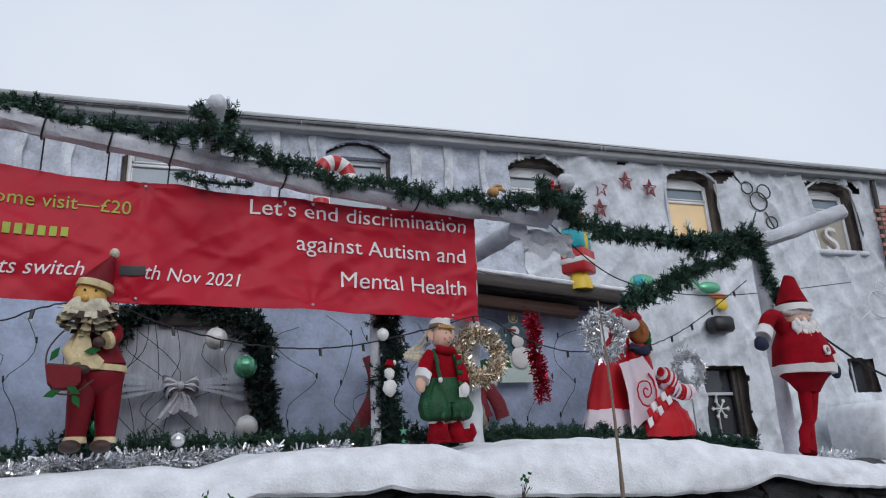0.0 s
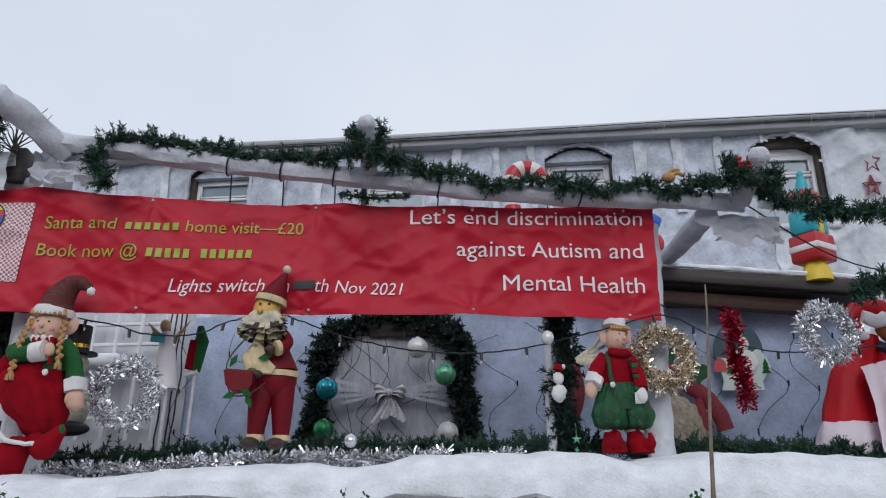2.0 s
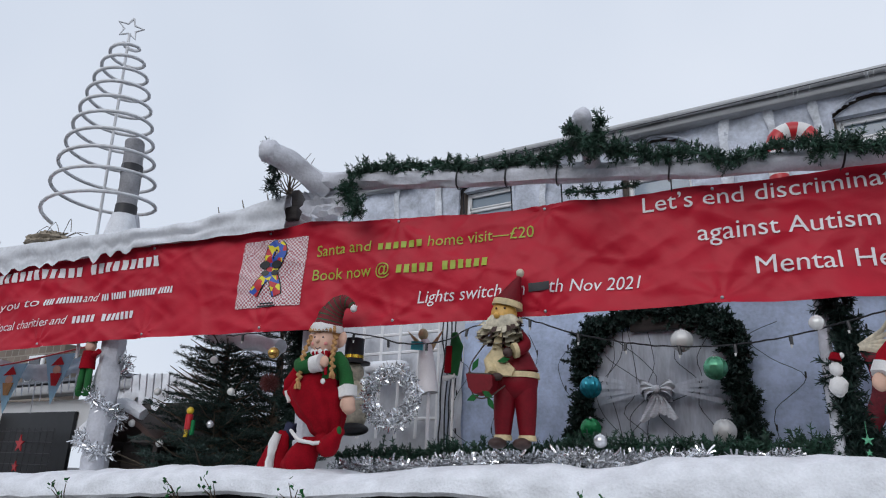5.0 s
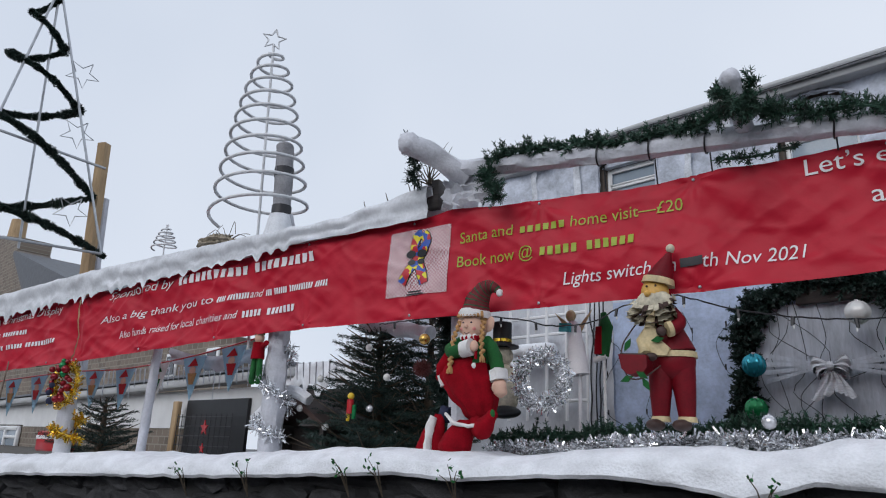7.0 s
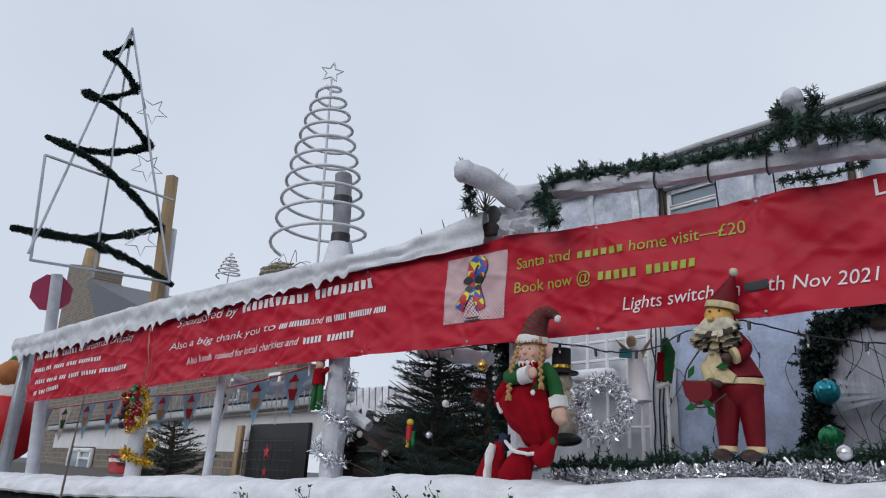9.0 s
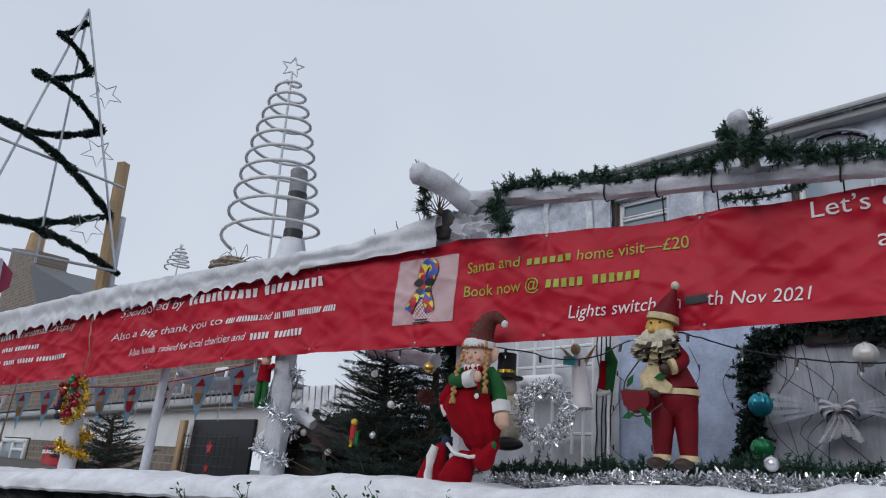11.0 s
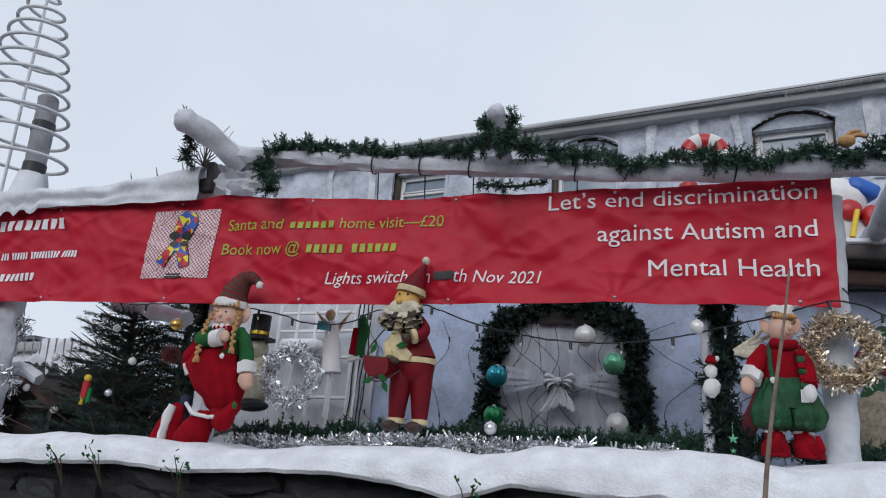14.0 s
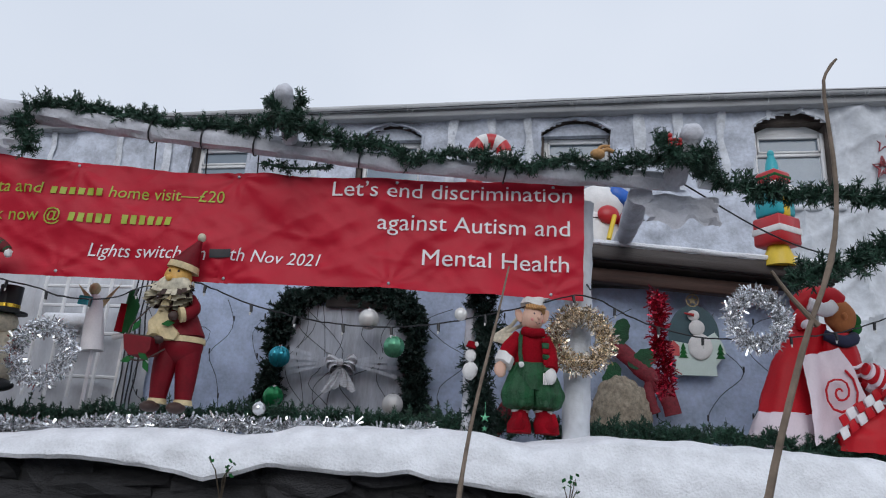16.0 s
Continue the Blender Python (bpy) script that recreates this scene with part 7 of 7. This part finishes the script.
# near posts beyond the banner, bauble wreath and gold tinsel
post(-5.05, 4.6, 1.4, 2.6, 0.045, "thin white wrapped post behind the banner", 0.04)
post(-6.15, 4.5, 1.3, 2.42, 0.085, "white wrapped post with a bauble wreath", -0.1)
M_BRED = mat("dark_red_bauble", (0.24, 0.004, 0.012), 0.18, 0.3, var=0.2, bump=0)
w = thing("bauble_wreath", "wreath of red baubles edged with gold tinsel", "wreath", at(-6.12, 4.34, 2.16) @ Matrix.Scale(0.8, 4))
for k in range(26):
    a = k * 2.4
    r = 0.05 + 0.19 * math.sqrt(k / 26)
    s = Shape()
    s.ell((r * math.cos(a) * 0.8, RNG.uniform(-0.08, 0), r * math.sin(a) * 1.35), RNG.uniform(0.032, 0.055), 0, 12, 8)
    part("bauble", s, (M_BRED, M_BRED, M_BRED, M_BGREEN, M_NAVY, M_BRED, M_BRED, M_BGOLD)[k % 8], w)
part("tinsel", tinsel(ring((0, 0.05, 0), 0.24, 20), 0.08, 500, 0.06, 0.006, True), M_GOLDT, w, "gold tinsel")
solid("post_tinsel", tinsel([(-6.15 + 0.13 * math.cos(k * 0.9), 4.5 + 0.13 * math.sin(k * 0.9), 1.84 - k * 0.03) for k in range(9)], 0.05, 600, 0.05, 0.006), M_GOLDT, "gold tinsel wound round the post", "tinsel", FRONT)
s = Shape()
s.box((-6.95, 4.9, 1.58), (0.4, 0.25, 0.22), 0, bevel=0.02)
s.box((-6.95, 4.9, 1.62), (0.41, 0.26, 0.05), 1, bevel=0.01)
s.ell((-6.85, 4.85, 1.74), 0.07, 0)
solid("red_parcel", s, [M_REDP, M_WFELT], "red and white parcel behind the wall", "parcel", FRONT)

# bunting
bl = thing("bunting", "picture bunting on a red cord", "bunting", FRONT)
s = Shape()
cord = spline([(-10.1, 5.2, 2.25), (-7.6, 5.2, 2.40), (-6.4, 5.2, 2.42), (-5.3, 5.2, 2.52), (-4.3, 5.2, 2.68)], 0.1)
s.tube(cord, 0.01, 0, 5)
part("cord", s, M_REDP, bl)
M_FLAG = mat("sky_blue_flag", (0.30, 0.52, 0.66), 0.7, var=0.15, bump=0.1)
for k in range(10):
    u = -10.0 + k * 0.58
    z = knots(u, [(-10.1, 2.25), (-7.6, 2.40), (-6.4, 2.42), (-5.3, 2.52), (-4.3, 2.68)])
    sw = 0.10 * nz(k * 1.7, 4)
    s = Shape()
    s.slab([(u, z), (u + 0.37, z + 0.02), (u + 0.17 + sw, z - 0.46)], 5.195, 5.2)
    f = part("flag", s, M_WFELT if k % 3 == 1 else M_FLAG, bl)
    s = Shape()
    s.slab([(u + 0.10, z - 0.10), (u + 0.26, z - 0.09), (u + 0.20, z - 0.01)], 5.186, 5.19)
    part("printed_cap", s, (M_REDP, M_GFELT, M_REDP)[k % 3], f)
    s = Shape()
    s.ell((u + 0.18, 5.19, z - 0.14), (0.05, 0.005, 0.045), 0, 12, 6)
    part("printed_face", s, M_SKIN, f)
    s = Shape()
    s.slab([(u + 0.11, z - 0.17), (u + 0.25, z - 0.17), (u + 0.21, z - 0.29), (u + 0.15, z - 0.29)], 5.187, 5.191)
    part("printed_body", s, (M_REDP, M_GFELT, M_TAN)[k % 3], f)
s = Shape()
s.sheet(lambda a, b: (-5.75 + 1.5 * a, 5.3 + 0.06 * nz(a * 7, b * 2), 2.66 - 0.12 * math.sin(a * 3.1) - (0.14 + 0.12 * abs(nz(a * 6, 3))) * b), 40, 6)
solid("cloth_swag", s, M_FLEECE, "white cloth swag hung behind the bunting", "cloth", FRONT)
ic = Shape()
for k in range(46):
    u = -7.2 + k * 0.085 + 0.03 * nz(k)
    l = 0.15 + 0.4 * abs(nz(k * 0.7, 4))
    ic.tube([(u, 5.4, 2.45), (u + 0.02, 5.4, 2.45 - l)], [0.008, 0.005], 0, 5)
tagged(solid("icicle_lights", ic, M_ICE, "white hanging icicle lights", "icicle lights", FRONT), kind="stuff")

# ---- houses beyond ----
nb = thing("white_outhouse", "long white painted outhouse with grey eaves", "building", pose(0, 7.0, 0))
s = Shape()
wall_with_openings(s, -27, -8.6, 1.90, 2.62, 0.0, 0.3, [(-24.7, -22.1, 1.9, 1.95)])
part("wall", s, M_WPAINT, nb, smooth=False)
s = Shape()
wall_with_openings(s, -27, -12.0, 0.3, 1.90, 0.02, 0.3, [])
part("plinth", s, M_STONEH, nb, "brown stone plinth", smooth=False)
s = Shape()
s.box((-17.8, -0.12, 2.66), (18.6, 0.3, 0.16), bevel=0.02, rot=(0, -0.8, 0))
part("fascia", s, M_GUTTER, nb)
s = Shape()
s.box((-17.8, 0.1, 2.79), (18.6, 0.8, 0.05), rot=(0, -0.8, 0))
part("roof", s, M_SLATE, nb)
wn_ = thing("outhouse_window", "white casement window in the outhouse", "window", pose(-23.4, 6.95, 1.2))
s = Shape()
for c, z in (((-1.15, 0, 0.3), (0.12, 0.1, 0.75)), ((0, 0, 0.3), (0.12, 0.1, 0.75)), ((1.15, 0, 0.3), (0.12, 0.1, 0.75)), ((0, 0, 0.65), (2.4, 0.1, 0.12)), ((0.6, 0, 0.4), (1.1, 0.1, 0.08))):
    s.box(c, z, bevel=0.01)
part("window_frame", s, M_PVC, wn_)
for x in (-0.58, 0.58):
    s = Shape()
    s.box((x, 0.03, 0.3), (1.04, 0.02, 0.7))
    part("pane", s, M_GLASS, wn_)
# shade of the doorway, set as a solid black box on the wall
s = Shape()
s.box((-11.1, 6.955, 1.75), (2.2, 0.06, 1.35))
solid("doorway_shade_box", s, M_BLACK, "solid black box standing for the shade inside the outhouse doorway", "doorway", kind="structure", smooth=False)
lat = thing("lattice_screen", "wire lattice screen before the dark doorway", "screen", pose(0, 6.72, 0))
for k in range(12):
    s = Shape()
    s.tube([(-12.1 + k * 0.18, 0, 1.2), (-12.1 + k * 0.18, 0, 2.15)], 0.008, 0, 4)
    part("bar", s, M_TAPE, lat)
for k in range(6):
    s = Shape()
    s.tube([(-12.1, 0, 1.25 + k * 0.17), (-10.1, 0, 1.25 + k * 0.17)], 0.008, 0, 4)
    part("bar", s, M_TAPE, lat)
s = Shape()
s.box((-12.35, 6.8, 1.8), (0.18, 0.1, 1.2), bevel=0.01)
solid("timber_jamb", s, M_TIMBER, "raw timber jamb by the doorway", "timber", None)
for z, l in ((1.9, 0.14), (1.55, 0.09)):
    s = Shape()
    s.slab([(l * (1 if k % 2 == 0 else 0.4) * math.sin(k * 0.6283), l * (1 if k % 2 == 0 else 0.4) * math.cos(k * 0.6283)) for k in range(10)], -0.01, 0.01)
    solid("red_star", s, M_REDP, "red hanging star before the doorway", "ornament", pose(-10.9, 6.65, z), "hanging stars")
s = Shape()
s.sheet(lambda a, b: (-9.5 + 3.3 * a, 7.7 - 0.9 * min(1, b * 2.2) - 0.05 * nz(a * 14, b * 4, 3),
                      3.02 - 0.10 * min(1, b * 2.2) - max(0, b - 0.45) * (0.62 + 0.6 * max(0, nz(a * 9, 5)) + 0.5 * max(0, nz(a * 26, 9))) + 0.03 * nz(a * 9, b * 3)), 150, 18)
solid("snow_canopy", s, M_SNOW, "low shed roof covered in fake snow drips", "canopy")
s = Shape()
s.box((-8.2, 7.3, 1.9), (2.2, 0.9, 1.2))
solid("shed", s, M_BEAM, "dark garden shed under the snow canopy", "shed", smooth=False)

far = thing("stone_cottage", "brown stone cottage with a chimney and slate roof", "building", pose(0, 8.2, 0))
s = Shape()
s.box((-21.75, 0.3, 2.0), (17.5, 0.5, 3.9))
part("front_wall", s, M_STONEH, far, smooth=False)
s = Shape()
s.slab([(-37.0, 0.5), (-27.2, 0.5), (-27.2, 5.2), (-32.0, 9.0), (-32.8, 9.4), (-32.8, 10.0), (-37.6, 11.0), (-37.0, 7.0)], 0.3, 1.6)
part("gable_wall", s, M_STONEH, far, "stone gable with a broad chimney", smooth=False)
s = Shape()
s.add([(-32.2, 0.0, 9.2), (-23.0, 0.0, 6.4), (-23.0, 4.5, 6.4), (-32.2, 4.5, 9.2), (-32.2, 0.0, 9.0), (-27.0, 0.0, 5.0), (-23.0, 4.5, 4.9), (-32.2, 4.5, 9.0)], [(0, 1, 2, 3), (4, 7, 6, 5), (0, 4, 5, 1), (1, 5, 6, 2), (2, 6, 7, 3), (3, 7, 4, 0)])
part("roof", s, M_SLATE, far, smooth=False)
s = Shape()
s.tube([(-36.5, 1.0, 10.6), (-36.5, 1.0, 11.7)], [0.4, 0.35], 0, 10)
part("chimney_pot", s, M_TIMBER, far, "yellow clay pot")
for x in (-13.9, -15.9):
    s = Shape()
    s.box((x, 0.02, 3.45), (0.55, 0.06, 0.6), bevel=0.01)
    wv = part("window", s, M_PVC, far)
    s = Shape()
    s.box((x, -0.02, 3.45), (0.4, 0.02, 0.45))
    part("pane", s, M_DARKGLASS, wv)

# plain unseen wall across the street, behind the walker, added to block low sky light
s = Shape()
s.box((0, -11, 2.4), (60, 0.4, 4.8))
solid("wall_sky_blocker", s, M_RENDER, "added unseen plain wall across the street, blocking low sky light", "wall", kind="structure", smooth=False)

# ---- right side of the house ----
lw = thing("sash_window", "dark lower window with white bars and a paper snowflake", "window", pose(7.4, 10.15, 1.95))
s = Shape()
s.box((0, 0.06, 0.56), (0.76, 0.02, 1.13))
part("pane", s, M_DARKGLASS, lw)
for c, z in (((0.35, -0.02, 0.56), (0.1, 0.1, 1.16)),):
    s = Shape()
    s.box(c, z, bevel=0.01)
    part("jamb", s, M_BEAM, lw, "dark timber jamb")
for c, z in (((0, 0, 0.72), (0.68, 0.04, 0.05)), ((0, 0, 0.04), (0.68, 0.04, 0.05)), ((-0.03, 0.0, 0.38), (0.03, 0.04, 0.66)), ((-0.34, 0, 0.56), (0.05, 0.05, 1.1))):
    s = Shape()
    s.box(c, z, bevel=0.006)
    part("glazing_bar", s, M_WRAP, lw)
s = Shape()
for k in range(6):
    a = k * math.pi / 3
    s.tube([(0.0, -0.04, 0.48), (0.17 * math.cos(a), -0.04, 0.48 + 0.17 * math.sin(a))], 0.014, 0, 5)
    for t in (-0.5, 0.5):
        s.tube([(0.10 * math.cos(a), -0.04, 0.48 + 0.10 * math.sin(a)), (0.10 * math.cos(a) + 0.06 * math.cos(a + t), -0.04, 0.48 + 0.10 * math.sin(a) + 0.06 * math.sin(a + t))], 0.01, 0, 5)
part("snowflake", s, M_WFELT, lw, "white snowflake")
rw = thing("small_window", "small dark window in the white house front", "window", pose(10.25, 10.15, 2.65))
s = Shape()
s.box((0, 0.05, 0.28), (0.62, 0.02, 0.56))
part("pane", s, M_DARKGLASS, rw)
s = Shape()
s.box((0, 0, 0.28), (0.04, 0.04, 0.56))
part("glazing_bar", s, M_WRAP, rw)
s = Shape()
s.box((0, 0, 0), (0.4, 0.3, 0.26), bevel=0.05)
solid("lantern_box", s, M_BLACK, "black box lantern fixed to the house front", "lantern", pose(7.4, 9.78, 3.75))
s = Shape()
s.tube([(11.43, 9.85, 6.75), (11.42, 9.85, 6.4), (11.35, 9.85, 5.0), (11.3, 9.85, 3.0)], 0.045, 0, 8)
solid("drainpipe", s, M_BEAM, "dark leaning drainpipe on the white house front", "drainpipe")
s = Shape()
for k in range(40):
    s.box((11.6 + 0.26 * (k % 3) + 0.13 * ((k // 3) % 2) - 0.2, 9.83, 5.0 + 0.085 * (k // 3)), (0.235, 0.04, 0.068), bevel=0.006)
solid("brick_patch", s, mat("pale_red_brick", (0.42, 0.20, 0.15), 0.9, var=0.3, bump=0.4, island=0.2), "patch of pale red brick showing beside the drainpipe", "brickwork", smooth=False)
s = Shape()
s.box((9.9, 9.2, 1.84), (1.7, 1.2, 1.1), bevel=0.12)
solid("snow_box", s, M_SNOW, "square box covered in white fleece by the house", "box")
for i, (x, ch_) in enumerate(((7.36, "I"), (10.36, "S"))):
    c = bpy.data.curves.new("letter", "FONT")
    c.body, c.size, c.extrude = ch_, 0.72, 0.012
    o = bpy.data.objects.new("letter", c)
    scene.collection.objects.link(o)
    me = bpy.data.meshes.new_from_object(o.evaluated_get(bpy.context.evaluated_depsgraph_get()))
    bpy.data.objects.remove(o)
    me.materials.clear()
    me.materials.append(M_WFELT)
    o = new("window_letter", me)
    o.matrix_basis = pose(x - 0.1, 10.12, 5.24, 90, 0, 0)
    tagged(o, "white paper letter stuck in the upstairs window", "letter", "window letters")


def wire_motif(name, m, label, loops, ma):
    s = Shape()
    for pts in loops:
        s.tube(pts, 0.014, 0, 5)
    return solid(name, s, ma, label, "wire light", m, "wire motifs")


M_DULLR = mat("dull_red_wire", (0.30, 0.06, 0.07), 0.5, var=0.2, bump=0)
star5 = [(0.13 * (1 if k % 2 == 0 else 0.42) * math.sin(k * 0.6283), 0, 0.17 * (1 if k % 2 == 0 else 0.42) * math.cos(k * 0.6283)) for k in range(11)]
for x, z in ((5.55, 6.1), (6.05, 6.25), (6.5, 6.15), (5.5, 5.72)):
    wire_motif("wire_star", pose(x, 9.86, z), "red wire star motif on the house front", [star5, [(p[0] * 0.6, 0.02, p[2] * 0.6) for p in star5]], M_DULLR)
wire_motif("wire_reindeer", pose(8.7, 9.85, 5.75), "dark wire reindeer motif on the house front",
           [ring((0, 0, 0.3), 0.18, 12), ring((-0.2, 0, 0.55), 0.12, 10), ring((0.15, 0, 0.5), 0.14, 10), [(-0.1, 0, 0.1), (-0.3, 0, -0.3)], [(0.1, 0, 0.1), (0.3, 0, -0.35)], [(-0.3, 0, 0.6), (-0.45, 0, 0.8)], ring((0.2, 0, -0.1), 0.12, 10)], M_TAPE)
wire_motif("wire_bird", pose(10.9, 9.85, 4.2), "pale wire motif on the house front", [ring((0, 0, 0), 0.25, 12), ring((0.1, 0, 0.3), 0.12, 10), [(-0.2, 0, -0.1), (-0.5, 0, -0.3)]], M_GREYTUBE)
s = Shape()
s.ell((0, 0, 0), (0.22, 0.05, 0.1), 0)
s.tube([(-0.2, 0, 0.02), (-0.32, 0, 0.14)], 0.03, 0, 8)
s.ell((0.12, -0.03, -0.16), (0.18, 0.04, 0.05), 1)
s.ell((0.16, -0.03, -0.3), (0.12, 0.04, 0.1), 2)
solid("gnome_ornament", s, [M_BMINT, M_ORANGE, M_YEL], "green and orange flat ornament on the house front", "ornament", pose(7.35, 9.83, 4.4))
s = Shape()
s.ell((0, 0, 0), (0.25, 0.05, 0.14), 0)
s.ell((-0.1, -0.04, 0.02), (0.1, 0.03, 0.09), 1)
solid("fish_ornament", s, [M_BMINT, M_TEAL], "teal and green flat ornament on the house front", "ornament", pose(6.1, 9.83, 4.45))

# ---- stems before the wall ----


def stem(pts, r, label):
    s = Shape()
    l = spline(pts, 0.05)
    s.tube(l, [r * (1 - 0.82 * (i / len(l)) ** 1.2) * (1.25 if i % 9 == 4 else 1) for i in range(len(l))], 0, 7, lump=0.15)
    return solid("sapling", s, M_BARKL, label, "sapling", FRONT, "bare saplings")


M_BARKL = mat("grey_brown_stem", (0.22, 0.17, 0.13), 0.85, var=0.45, scale=25, bump=0.4)
stem([(1.60, 2.04, 0.0), (1.62, 2.04, 0.9), (1.66, 2.06, 1.6), (1.76, 2.18, 2.10), (1.793, 2.228, 2.26)], 0.014, "thin bare brown stem before the wall")
stem([(1.95, 1.2, 0.0), (2.06, 1.2, 1.4), (2.104, 1.2, 1.608), (2.183, 1.2, 1.855), (2.25, 1.2, 2.02), (2.276, 1.2, 2.17), (2.272, 1.2, 2.36), (2.28, 1.2, 2.41), (2.305, 1.2, 2.445)], 0.0125, "thick bare brown stem with a forked tip")
stem([(2.215, 1.2, 1.90), (2.17, 1.2, 1.95), (2.139, 1.2, 1.995)], 0.006, "side twig of the thick bare stem")
stem([(-2.74, 2.0, 0.0), (-2.73, 2.0, 1.4), (-2.70, 2.0, 1.98)], 0.013, "short dark bare stem before the wall")

# small weeds at the wall's foot of snow
for k in range(7):
    u = (-1.75, -1.5, -1.0, -2.6, -3.2, 2.3, 0.6)[k]
    s = Shape()
    z0 = knots(u, BOTZ) - 0.02
    for j in range(4):
        e = Vector((u + RNG.uniform(-0.06, 0.06), 3.58 - RNG.uniform(0, 0.05), z0 + RNG.uniform(0.02, 0.14)))
        s.tube([(u, 3.66, z0 - 0.1), tuple((e + Vector((u, 3.62, z0))) / 2), tuple(e)], [0.004, 0.003, 0.002], 0, 5)
        for i in range(3):
            p = e + rvec() * 0.02
            q, w_ = rvec() * 0.03, rvec() * 0.012
            s.add([p, p + q * 0.5 + w_, p + q, p + q * 0.5 - w_], [(0, 1, 2, 3)], 1)
    solid("wall_weed", s, [M_BARK, M_GFELT], "small weed growing from the stone wall", "weed", FRONT, "wall weeds")

# ---- stones of the retaining wall ----
stones = []
for k in range(14):
    r_ = random.Random(k + 40)
    bm = bmesh.new()
    bmesh.ops.create_cube(bm, size=1)
    bmesh.ops.subdivide_edges(bm, edges=list(bm.edges), cuts=2, use_grid_fill=True)
    for v in bm.verts:
        f = 0.80 if sum(abs(q) > 0.4 for q in v.co) == 3 else (0.93 if sum(abs(q) > 0.4 for q in v.co) == 2 else 1.0)
        v.co = v.co * f + Vector((r_.uniform(-0.06, 0.06), r_.uniform(-0.13, 0.13), r_.uniform(-0.09, 0.09)))
    me = bpy.data.meshes.new("stone")
    bm.to_mesh(me)
    bm.free()
    me.materials.append(M_STONE)
    stones.append(me)
r_ = random.Random(11)
for row in range(5):
    u = -7.5 + r_.uniform(0, 0.3)
    while u < 6.5:
        w_ = r_.uniform(0.16, 0.58)
        h_ = r_.uniform(0.09, 0.2)
        z = knots(u, ZT) - 0.06 - row * 0.13 + r_.uniform(-0.03, 0.03)
        ob = new("stone", r_.choice(stones))
        ob.parent = wall
        ob.matrix_basis = pose(u + w_ / 2, 3.90 + r_.uniform(-0.035, 0.03), z, r_.uniform(-10, 10), r_.uniform(-8, 8), r_.uniform(-7, 7)) @ Matrix.Diagonal((w_ * 1.08, 0.26, h_ * 1.15, 1))
        u += w_ + 0.006
